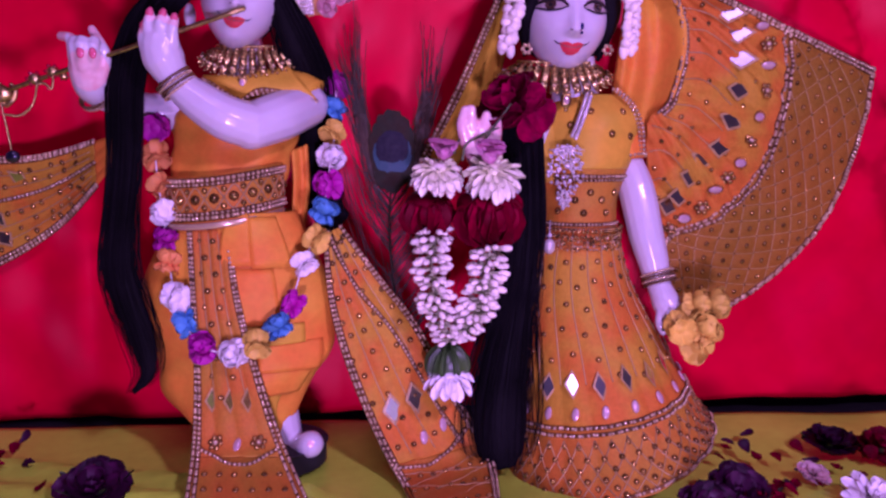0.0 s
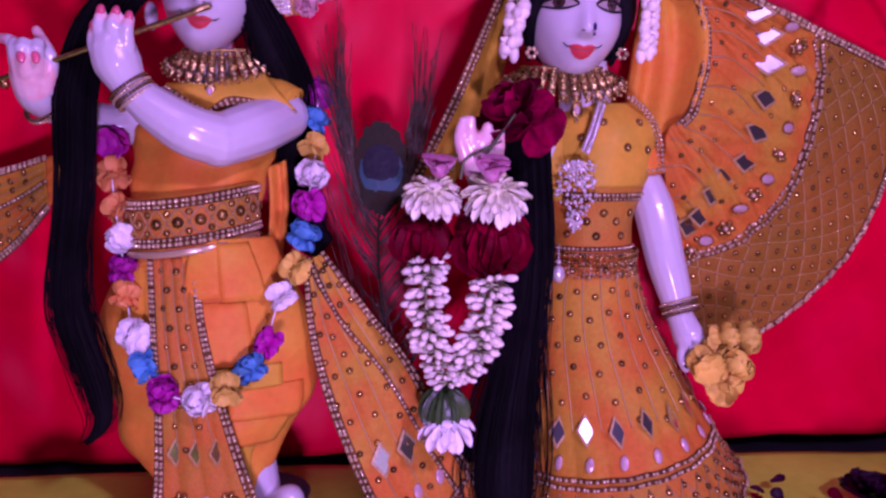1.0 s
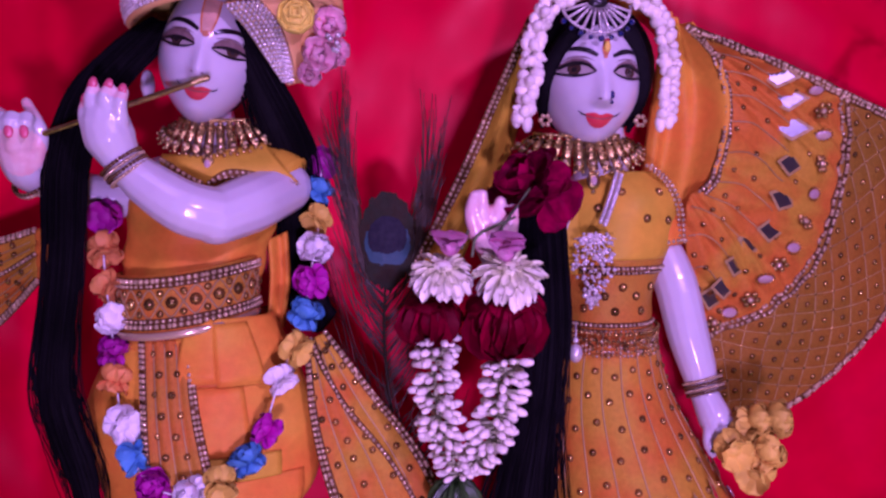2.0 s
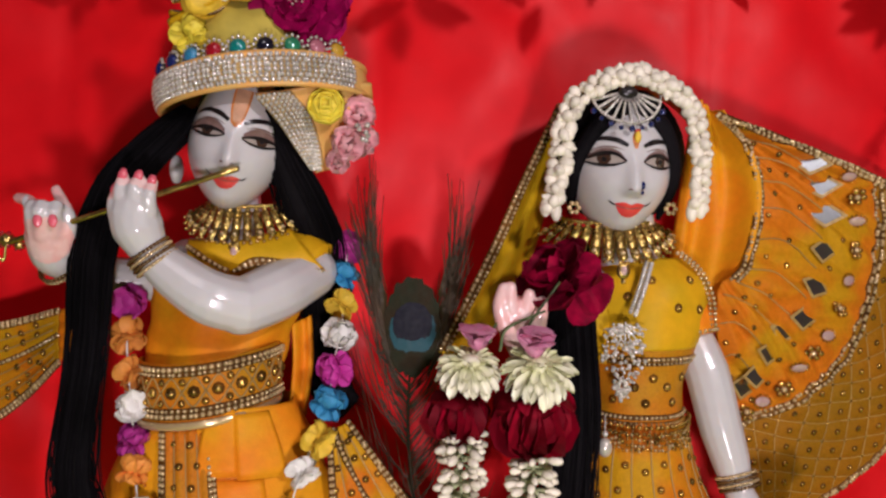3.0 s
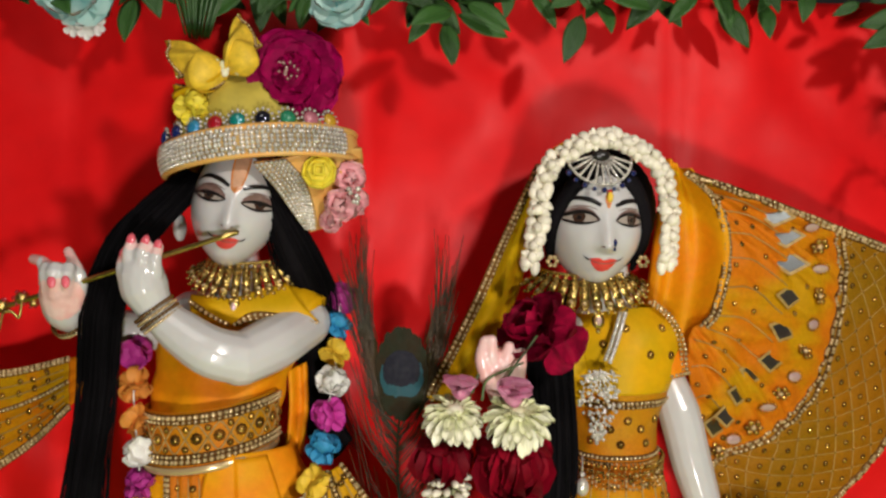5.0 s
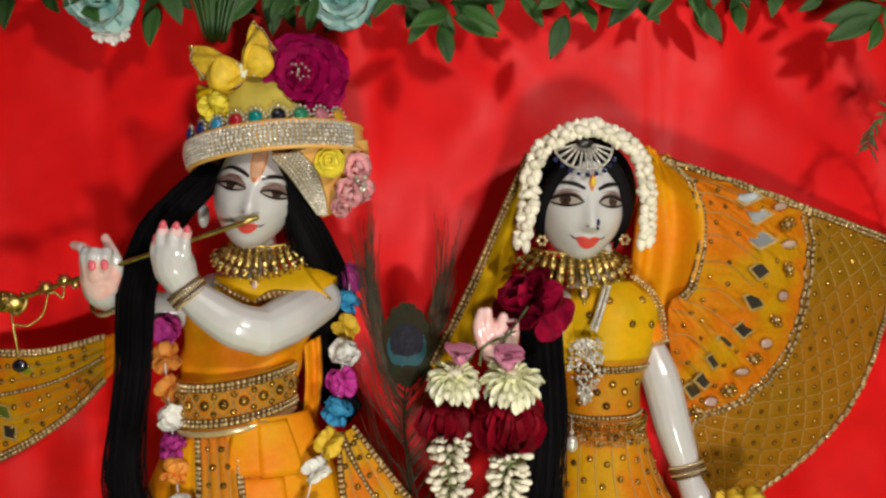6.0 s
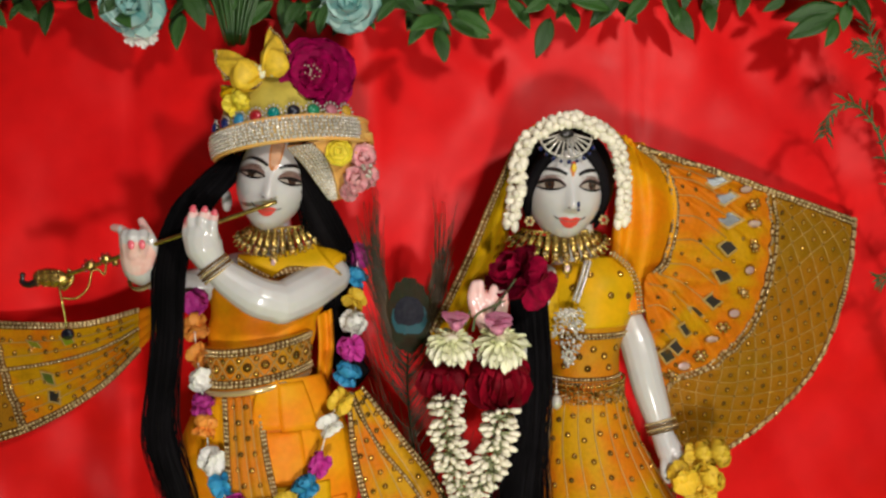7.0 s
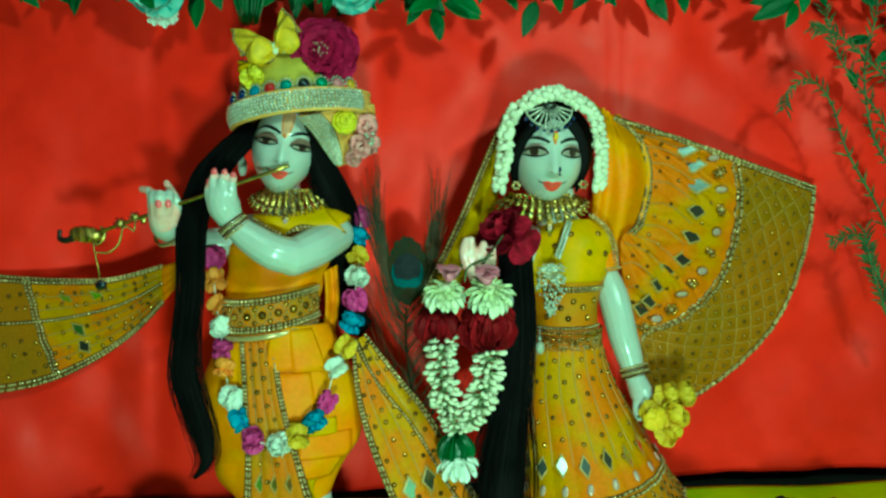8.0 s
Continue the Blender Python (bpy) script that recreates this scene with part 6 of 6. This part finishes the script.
def head_ornament():
    th = thing("head_ornament", (0.1897, 0.745, 0.493), "silver fan-shaped forehead ornament with dark blue beads", "ornament")
    h = HEAD_B

    def hp(x, z, off=0.004):
        return h.place(x, z, off)

    def fan(x, z):
        """A shallow dome in front of the parting."""
        return np.array([0.1885 + x, 0.733 + 7.0 * x * x + 0.42 * max(0.0, z - 0.480), z])
    # Black ball in place of the dark hole at the fan's centre.
    part("hub", Geo().ball(fan(0, 0.5075), (0.0085, 0.004, 0.005), 0, res=(8, 12)), PAINT_BLACK, th, "black fill standing in for the dark hole atop the fan")
    for i in range(11):
        a = radians(-74 + 14.8 * i)
        e, b = fan(0.0275 * math.sin(a), 0.5090 - 0.0265 * math.cos(a)), fan(0.0085 * math.sin(a), 0.5085 - 0.0060 * math.cos(a))
        g = Geo().tube([b, (b + e) / 2, e], [0.0008, 0.0012, 0.0012], 6)
        for q in np.linspace(0.25, 1.0, 6):
            g.ball(b + (e - b) * q, 0.0014, res=(4, 6))
        part("rod", g, SILVER, th)
        if 1 <= i <= 9:
            part("blue_bead", Geo().ball(fan(0.0325 * math.sin(a), 0.5085 - 0.0318 * math.cos(a)), 0.0027 if i % 2 else 0.0021, 0), GEM_COLOURS[3], th)
    g = Geo()
    for i in range(34):
        a = radians(-84 + 168 * i / 33)
        g.ball(fan(0.0285 * math.sin(a), 0.5090 - 0.0275 * math.cos(a)), 0.0015, res=(4, 6))
    part("bead_arc", g, SILVER, th, kind="stuff")
    part("drop", Geo().ball(hp(0.001, 0.0265, 0.002), (0.0028, 0.0016, 0.0048), 0).ball(hp(0.001, 0.031, 0.002), 0.0024, 1), [F_YELLOW, LIP], th)
    ns = thing("nose_stud", HEAD_B.place(0.005, -0.013, 0.001).tolist(), "small dark jewelled nose stud", "stud")
    part("stone", Geo().ball(HEAD_B.place(0.0055, -0.012, 0.001), (0.002, 0.0015, 0.0034), 0).ball(HEAD_B.place(0.0062, -0.0175, 0.001), 0.0016), GEM_COLOURS[3], ns)
    for s in (-1, 1):
        er = thing("earring", (HEAD_B.c + np.array([s * 0.041, -0.012, -0.030])).tolist(), "small gold bead earring", "earring", "earrings")
        g = Geo()
        for i in range(6):
            a = i * math.pi / 3
            g.ball(HEAD_B.c + np.array([s * 0.041 + 0.004 * math.cos(a), -0.014, -0.030 + 0.004 * math.sin(a)]), 0.0022)
        part("bead_ring", g, PEARL, er)


def flute():
    th = thing("flute", (-0.2199, 0.72, 0.4007), "slim golden flute with a peacock finial, beads and chain", "flute")
    a, b = vec((-0.112, 0.708, 0.4389)), vec((-0.3477, 0.742, 0.3641))
    part("pipe", Geo().tube(spline([a, a * 0.5 + b * 0.5, b], 20), 0.0023, 10).ball(a, 0.0024), GOLD, th)
    g = Geo()
    c = vec((-0.3464, 0.742, 0.367))
    g.ball(c, (0.020, 0.009, 0.010), 0, np.array(Euler((0, radians(8), 0)).to_matrix()), res=(8, 12))
    for i in range(4):
        for j in range(5):
            g.tube([c + np.array([-0.012 + 0.007 * i, -0.008, 0.006 - 0.0035 * j]), c + np.array([-0.008 + 0.007 * i, -0.0105, 0.0075 - 0.0035 * j])], 0.0011, 5)
    g.tube(spline([(-0.3303, 0.742, 0.3747), (-0.3259, 0.742, 0.3706), (-0.3273, 0.742, 0.3619), (-0.3354, 0.742, 0.3551), (-0.3375, 0.742, 0.3621)], 16), 0.0022, 6)
    part("finial", g, GOLD, th, "gilded peacock-shaped finial")
    part("tail", Geo().tube(spline([(-0.3601, 0.742, 0.3644), (-0.3693, 0.742, 0.3605), (-0.376, 0.742, 0.363), (-0.3758, 0.742, 0.3699)], 12), [0.0042, 0.0036, 0.0032, 0.0018], 8).ball((-0.3758, 0.742, 0.3705), 0.003), [PAINT_BLACK], th, "dark curled tail of the finial")
    for q, r in (((-0.3058, 0.738, 0.379), 0.0065), ((-0.2889, 0.736, 0.3857), 0.0060), ((-0.2791, 0.735, 0.3815), 0.004)):
        bead = part("bead", Geo().ball(q, (r, r, r * 0.9), 0, res=(8, 12)), GOLD, th)
        gg = Geo()
        for i in range(6):
            t = i * math.pi / 3
            gg.ball(vec(q) + np.array([r * 0.9 * math.cos(t), -r * 0.5, r * 0.9 * math.sin(t)]), r * 0.3, 0)
        part("gem", gg, GEM_COLOURS[2], bead)
    g = Geo()
    for run in ([(-0.2874, 0.732, 0.3835), (-0.2895, 0.732, 0.3703), (-0.295, 0.732, 0.3745), (-0.3018, 0.732, 0.3746)], [(-0.3018, 0.732, 0.3746), (-0.3068, 0.732, 0.3563), (-0.3183, 0.732, 0.3463), (-0.3312, 0.732, 0.3466)], [(-0.3385, 0.74, 0.3565), (-0.3352, 0.738, 0.3421), (-0.3328, 0.738, 0.3276), (-0.3314, 0.738, 0.316)]):
        pts = spline(run, 40)
        for k in range(0, 40):
            g.ball(pts[k], 0.0012, res=(4, 6))
        g.tube(pts, 0.0008, 5)
    part("chain", g, GOLD, th, kind="stuff")
    part("chain_drop", Geo().ball((-0.3305, 0.738, 0.309), (0.007, 0.004, 0.006), 0, res=(8, 12)), GEM_COLOURS[5], th, "dark drop at the chain's end")


def feather():
    th = thing("peacock_feather", (0.0185, 0.77, 0.1302), "peacock feather with a blue and green eye between the statues", "feather")
    rng = random.Random(17)
    c = vec((0.0185, 0.785, 0.317))
    part("quill", Geo().tube(spline([c + np.array([0, 0.003, -0.01]), (0.0155, 0.785, 0.2261), (0.0278, 0.775, 0.1281), (0.0558, 0.77, 0.0998)], 24), [0.0009, 0.0016, 0.0018], 6), FEATHER_GREEN, th)

    def disc(dx, dz, rx, rz, y, m, name, fray=0.0):
        n, g = 56, Geo()
        v = [c + np.array([dx, y - 0.003, dz])]
        for ring in (0.5, 1.0):
            for i in range(n):
                a = 2 * math.pi * i / n
                k = ring * (1 + fray * rng.uniform(-1, 1) * (ring == 1.0))
                v.append(c + np.array([dx + rx * k * math.cos(a), y - 0.003 * (1 - ring * ring), dz + rz * k * math.sin(a) * (1.0 if math.sin(a) > 0 else 1.1)]))
        f = [(0, 1 + i, 1 + (i + 1) % n) for i in range(n)] + [(1 + i, 1 + n + i, 1 + n + (i + 1) % n, 1 + (i + 1) % n) for i in range(n)]
        g.add(v, f)
        part(name, g, m, th)
    disc(0, 0.000, 0.0235, 0.040, 0.0, FEATHER_GREEN, "eye_rim", 0.05)
    disc(0, -0.004, 0.0195, 0.0215, -0.0012, FEATHER_TEAL, "eye_ring", 0.03)
    disc(0, 0.001, 0.0165, 0.0180, -0.0024, FEATHER_NAVY, "eye_spot", 0.03)
    g = Geo()
    for k in range(260):
        side = rng.choice((-1, 1))
        if k < 130:
            s = rng.uniform(-0.045, 0.03)
            start = c + np.array([side * (0.022 - 0.25 * max(0, -0.01 - s)), 0.002, s])
            w, h = rng.uniform(0.004, 0.032), rng.uniform(0.06, 0.13)
            p = [start, start + np.array([side * (0.006 + 0.3 * w), rng.uniform(-0.003, 0.003), 0.35 * h]), start + np.array([side * (0.004 + 0.7 * w), rng.uniform(-0.006, 0.006), 0.72 * h]),
                 start + np.array([side * w * rng.uniform(0.8, 1.25), rng.uniform(-0.008, 0.008), h])]
        else:
            start = along([c + np.array([0, 0.001, -0.03]), (0.0154, 0.787, 0.2257), (0.0262, 0.78, 0.1391), (0.0537, 0.775, 0.1225)], rng.uniform(0, 1))
            ln, spread = rng.uniform(0.045, 0.08), rng.uniform(0.4, 0.8)
            p = [start, start + ln * np.array([side * spread * 0.55, rng.uniform(-0.1, 0.1), 0.45]), start + ln * np.array([side * spread * 0.85, rng.uniform(-0.15, 0.15), 1.0 + 0.3 * rng.random()])]
        g.tube(spline(p, 9), [0.0006, 0.00045, 0.00025], 4)
    part("barb_fringe", g, FEATHER, th, "loose brown-green barbs", kind="stuff")


# ---- foliage and table ----
def leaf_mesh():
    def fn(u, v):
        w = 0.22 * max(0.0, math.sin(math.pi * u ** 0.85)) ** 0.9 * (2 * v - 1) + 0.0
        return np.array([w, u, 0.10 * math.sin(2.6 * u) - 0.5 * w * w + 0.25 * abs(w)])
    g = Geo().sheet(fn, 9, 6, 0.006)
    g.tube([fn(u, 0.5) + np.array([0, 0, 0.006]) for u in np.linspace(0.0, 0.95, 8)], [0.018, 0.010, 0.004], 5)
    return g.mesh("leaf", [LEAF])


LEAF_MESH = leaf_mesh()


def leafy_garland():
    th = thing("leafy_garland", (0.1, 0.85, 0.68), "green leafy garland hung along the top of the red cloth", "garland")
    rng = random.Random(23)
    vine = [(-0.9, 0.86, 0.70), (-0.4, 0.84, 0.692), (-0.1, 0.825, 0.70), (0.2, 0.82, 0.69), (0.5, 0.83, 0.70), (1.0, 0.86, 0.695)]
    part("vine", Geo().tube(spline(vine, 80), 0.0035, 7), DARK_LEAF, th)

    def put(p, down, length, tilt=0.0):
        d = unit(vec(down))
        n = unit(np.array([rng.uniform(-0.4, 0.4), -1.0, rng.uniform(0.0, 0.6)]))
        t = facing(n, d)
        piece("leaf", LEAF_MESH, th, p, t, (length * 0.92, length, length))
    for base, tip in (((0.062, 0.785, 0.642), (0.022, 0.785, 0.609)), ((0.068, 0.785, 0.639), (0.117, 0.785, 0.623)), ((0.057, 0.785, 0.631), (0.061, 0.785, 0.587)), ((0.181, 0.785, 0.641), (0.163, 0.785, 0.594)), ((-0.224, 0.8, 0.652), (-0.224, 0.8, 0.606)), ((0.012, 0.785, 0.662), (-0.01, 0.785, 0.634)), ((-0.065, 0.785, 0.658), (-0.074, 0.785, 0.623)), ((-0.096, 0.785, 0.66), (-0.11, 0.785, 0.63)),
                      ((-0.2394, 0.845, 0.667), (-0.2386, 0.845, 0.6165)), ((0.0455, 0.785, 0.6417), (0.0234, 0.785, 0.6112)), ((0.0555, 0.785, 0.6294), (0.0608, 0.785, 0.5871)), ((0.074, 0.77, 0.645), (0.1125, 0.765, 0.616)), ((0.1799, 0.79, 0.6415), (0.1662, 0.79, 0.6107)),
                      ((0.1798, 0.79, 0.6619), (0.1492, 0.79, 0.6423)), ((-0.0929, 0.82, 0.6702), (-0.1054, 0.82, 0.6402)), ((-0.0621, 0.82, 0.671), (-0.0771, 0.82, 0.6326)), ((-0.0673, 0.8, 0.6588), (-0.0835, 0.8, 0.6357)), ((0.3637, 0.82, 0.6824), (0.3813, 0.82, 0.6558)), ((0.0919, 0.8, 0.6681), (0.1253, 0.8, 0.6639)),
                      ((0.5131, 0.8, 0.6444), (0.4579, 0.8, 0.6222)), ((0.5144, 0.8, 0.6412), (0.4909, 0.8, 0.6059)), ((0.5212, 0.8, 0.654), (0.4582, 0.8, 0.646)), ((0.5279, 0.8, 0.6604), (0.5209, 0.8, 0.625)), ((0.5279, 0.8, 0.6636), (0.4881, 0.8, 0.6638)),
                      ((-0.3885, 0.85, 0.6838), (-0.3886, 0.85, 0.637)), ((-0.4205, 0.85, 0.6807), (-0.4339, 0.85, 0.6581)), ((0.3713, 0.82, 0.6771), (0.3791, 0.82, 0.6542)), ((0.4653, 0.82, 0.6701), (0.4382, 0.82, 0.6571)), ((0.0206, 0.8, 0.6688), (0.0309, 0.8, 0.6486))):
        b, e = vec(base), vec(tip)
        put(b, e - b, np.linalg.norm(e - b))
    for k in range(230):
        x = -0.75 + 1.6 * k / 229 + rng.uniform(-0.01, 0.01)
        low = 0.676 if not (-0.33 < x < 0.25) else 0.668
        p = np.array([x, rng.uniform(0.80, 0.87), low + rng.uniform(0.0, 0.05)])
        put(p, (rng.uniform(-1, 1), rng.uniform(-0.5, 0.1), rng.uniform(-0.9, 0.5)), rng.uniform(0.036, 0.056))
    for p, seed in (((-0.284, 0.825, 0.6684), 51), ((-0.0407, 0.81, 0.6681), 52)):
        r = thing("pale_blue_rose", p, "pale blue and white cloth rose in the leafy garland", "flower", "roses in the leafy garland")
        blossom(r, vec(p) + np.array([0, -0.006, -0.002]), (0, -0.95, -0.15), 0.036, ((8, 1.0, 8, 2), (7, 0.85, 25, 30), (6, 0.65, 45, 60), (5, 0.4, 65, 90)), 0.55, BLUE_ROSE, seed, wave=0.06, cup=0.25, tip=0.5)
    w = thing("white_blossom_sprig", (-0.2808, 0.83, 0.6453), "small sprig of white blossoms below the blue rose", "flower")
    g = Geo()
    for q in ((-0.2906, 0.83, 0.6347), (-0.2772, 0.828, 0.6313), (-0.268, 0.83, 0.6362), (-0.2826, 0.826, 0.6491)):
        bloom(g, q, (0, -0.8, -0.4), 0.010, ((6, 1.0, 20, 10),), 0.35, 0, 3)
    part("petals", g, F_WHITE, w, kind="stuff")
    st = thing("green_stalks", (-0.1741, 0.82, 0.6603), "bundle of dark green stalks behind the turban bow", "plant")
    g = Geo()
    for k in range(34):
        x = rng.uniform(-0.024, 0.024)
        b = vec((-0.1681, 0.8, 0.6186)) + np.array([x * 0.4, rng.uniform(-0.01, 0.01), 0])
        g.tube(spline([b, b + np.array([x * 0.5, 0, 0.04]), b + np.array([x * 1.3, 0, 0.085])], 6), [0.0008, 0.0019, 0.0010], 5, flat=0.5)
    part("stalk", g, LEAF, st, kind="stuff")


def sprigs():
    th = thing("sprig_plant", (0.66, 0.82, 0.3), "thin green feathery sprigs hanging beside the red cloth", "plant")
    rng = random.Random(29)
    for run in ([(0.657, 0.8, 0.3001), (0.6227, 0.8, 0.3806), (0.5784, 0.795, 0.4528), (0.5532, 0.79, 0.5162), (0.5213, 0.785, 0.5437), (0.4961, 0.785, 0.5265), (0.4925, 0.785, 0.509)], [(0.6561, 0.8, 0.4089), (0.6147, 0.8, 0.4742), (0.6031, 0.8, 0.56), (0.6175, 0.8, 0.6238), (0.6245, 0.8, 0.6873)],
                [(0.6566, 0.8, 0.3438), (0.6408, 0.8, 0.4668), (0.5676, 0.79, 0.5653), (0.5456, 0.79, 0.6284)], [(0.6576, 0.8, 0.2123), (0.6271, 0.8, 0.2862), (0.5968, 0.8, 0.3449), (0.5634, 0.8, 0.3419)], [(0.6633, 0.79, 0.501), (0.6189, 0.79, 0.5509), (0.5602, 0.79, 0.6004), (0.5312, 0.79, 0.6075)],
                [(0.6349, 0.8, 0.2422), (0.6157, 0.8, 0.301), (0.6043, 0.8, 0.352)]):
        g = Geo()
        c = spline(run, 26)
        g.tube(c, [0.0022, 0.0014, 0.0008], 6)
        for k in range(2, 26):
            for s in (-1, 1):
                d = unit(c[min(k + 1, 25)] - c[k - 1])
                side = np.cross(d, [0, 1, 0]) * s
                ln = rng.uniform(0.008, 0.022)
                e = c[k] + ln * unit(d * 0.9 + side * rng.uniform(0.4, 1.0) + np.array([0, rng.uniform(-0.3, 0.3), rng.uniform(-0.5, 0.1)]))
                g.tube([c[k], (c[k] + e) / 2 + np.array([0, 0, 0.001]), e], [0.0006, 0.0017, 0.0003], 5, flat=0.5)
        part("sprig", g, SPRIG, th)
    for k in range(16):
        p = vec((0.6446, 0.83, 0.6097)) + np.array([rng.uniform(-0.03, 0.06), rng.uniform(0, 0.03), rng.uniform(-0.05, 0.10)])
        t = facing((rng.uniform(-0.4, 0.4), -1, 0.2), (rng.uniform(-1, 1), 0, rng.uniform(-1, 0.6)))
        piece("leaf", LEAF_MESH, th, p, t, rng.uniform(0.03, 0.045))


def table_flowers():
    rng = random.Random(37)
    for p, r, m, name, label, n in (((-0.2546, 0.6861, 0.008), 0.034, PURPLE, "purple_rose", "dark purple rose lying on the yellow cloth", (0.1, -0.5, 0.9)),
                                 ((0.3230, 0.6330, 0.01), 0.032, PURPLE, "purple_rose", "dark purple rose lying on the yellow cloth", (0.0, -0.5, 0.9)),
                                 ((0.2890, 0.6080, 0.01), 0.028, PURPLE, "purple_rose", "dark purple rose lying on the yellow cloth", (0.0, -0.5, 0.9)),
                                 ((0.4862, 0.757, 0.004), 0.030, PURPLE, "purple_rose", "dark purple rose lying on the yellow cloth", (0.0, -0.2, 1)),
                                 ((0.531, 0.7393, 0.006), 0.028, MAROON, "red_rose", "dark red rose lying on the yellow cloth", (0.0, -0.3, 1)),
                                 ((0.4454, 0.6230, 0.008), 0.028, F_WHITE, "white_chrysanthemum", "white chrysanthemum lying on the yellow cloth", (0.0, -0.5, 0.9)),
                                 ((0.3457, 0.629, 0.008), 0.022, MAROON, "red_rose", "dark red rose lying on the yellow cloth", (0.0, -0.4, 1)),
                                 ((0.4238, 0.6824, 0.006), 0.016, PINK_GEM, "pale_blossom", "small pale blossom lying on the yellow cloth", (0.0, -0.4, 1))):
        th = thing(name, p, label, "flower", "flowers on the table")
        blossom(th, p, n, r, ((9, 1.0, 8, 4), (8, 0.85, 25, 25), (7, 0.65, 40, 50), (5, 0.4, 60, 80)), 0.46 if m is not F_WHITE else 0.22, m, rng.randint(0, 999), wave=0.12, cup=0.2, tip=0.5)
        if name != "pale_blossom":
            g = Geo()
            for i in range(5):
                petal(g, vec(p) - np.array([0, 0, 0.003]), spin(facing((0, 0, 1)), 72 * i), r * 1.15, r * 0.14, (5, 25), 0.2, 0.9)
            part("calyx", g, DARK_LEAF, th)
    for k, p in enumerate(((0.3744, 0.7778, 0.004), (0.3758, 0.7616, 0.004), (0.3545, 0.7255, 0.004), (0.4015, 0.7894, 0.004), (0.3701, 0.6877, 0.004), (0.3803, 0.6768, 0.004), (0.3516, 0.6638, 0.004), (0.3659, 0.6629, 0.004), (0.3767, 0.6574, 0.004), (0.4128, 0.6983, 0.004),
                           (0.4033, 0.6779, 0.004), (0.4642, 0.7032, 0.004), (0.5312, 0.7681, 0.004), (-0.3838, 0.7931, 0.004), (-0.3731, 0.785, 0.004), (-0.3804, 0.8161, 0.004), (-0.369, 0.7605, 0.004), (-0.3125, 0.6983, 0.004), (0.3912, 0.6541, 0.004), (0.3464, 0.6853, 0.004), (0.5063, 0.716, 0.004), (0.388, 0.742, 0.004), (0.397, 0.731, 0.004), (0.409, 0.718, 0.004), (0.434, 0.721, 0.004), (0.421, 0.664, 0.004), (0.386, 0.643, 0.004), (0.462, 0.676, 0.004), (0.478, 0.690, 0.004), (0.446, 0.741, 0.004), (-0.352, 0.773, 0.004), (-0.398, 0.772, 0.004))):
        th = thing("fallen_petal", p, "loose dark red rose petal on the yellow cloth", "petal", "petals on the table")
        g = Geo()
        petal(g, p, spin(facing((rng.uniform(-0.3, 0.3), rng.uniform(-0.5, 0), 1)), rng.uniform(0, 360)), rng.uniform(0.012, 0.018), rng.uniform(0.005, 0.008), (5, rng.uniform(-10, 40)), 0.25, 0.7)
        part("petal_blade", g, MAROON if k % 3 else PURPLE, th)
    for x, y, rx, ry, label in ((*(-0.1036, 0.775, -0.0265)[:2], 0.052, 0.05, "black stone base under the flute statue"), (0.215, 0.805, 0.06, 0.055, "black stone base under the veiled statue")):
        s = Loft([(x, y, -0.004, rx, ry), (x, y, 0.014, rx, ry), (x, y, 0.018, rx * 0.97, ry * 0.96), (x, y, 0.019, 0.001, 0.001)])
        whole("statue_base", Geo().sheet(lambda a, v: s(-180 + 360 * a, v), 48, 10), DARK, (x, y, 0), label, "base", "statue bases")


hair_a()
hair_b()
turban()
foam_garland()
head_garland()
hand_garland()
bouquet()
collar("gold_collar", (-0.1215, 0.795, 0.4105), 0.042, 0.044, 0.023, 15, "gold collar necklace of engraved plates and beads on the flute statue")
collar("gold_collar", (0.1885, 0.808, 0.4000), 0.050, 0.049, 0.025, 15, "gold collar necklace of engraved plates and beads on the veiled statue")
bangle((-0.1729, 0.712, 0.3738), vec((-0.1819, 0.708, 0.3945)) - vec((-0.1576, 0.712, 0.3618)), 0.0165, 4, "beaded gold and red bangle on the raised wrist", [PEARL, TAPE])
bangle((-0.259, 0.757, 0.3664), vec((-0.2583, 0.735, 0.389)) - vec((-0.2441, 0.77, 0.3623)), 0.0165, 2, "beaded gold bangle on the held-out wrist", [PEARL, TAPE])
bangle((0.2988, 0.781, 0.1838), vec((0.3042, 0.77, 0.1581)) - vec((0.2933, 0.785, 0.2053)), 0.0165, 4, "beaded gold and dark bangle on the lowered wrist", [PEARL, TAPE])
bangle((-0.09, 0.772, 0.0187), (0.1, -0.1, 1), 0.0165, 2, "beaded gold anklet above the marble foot", [PEARL, TAPE])
brooch()
head_ornament()
flute()
feather()
leafy_garland()
sprigs()
table_flowers()
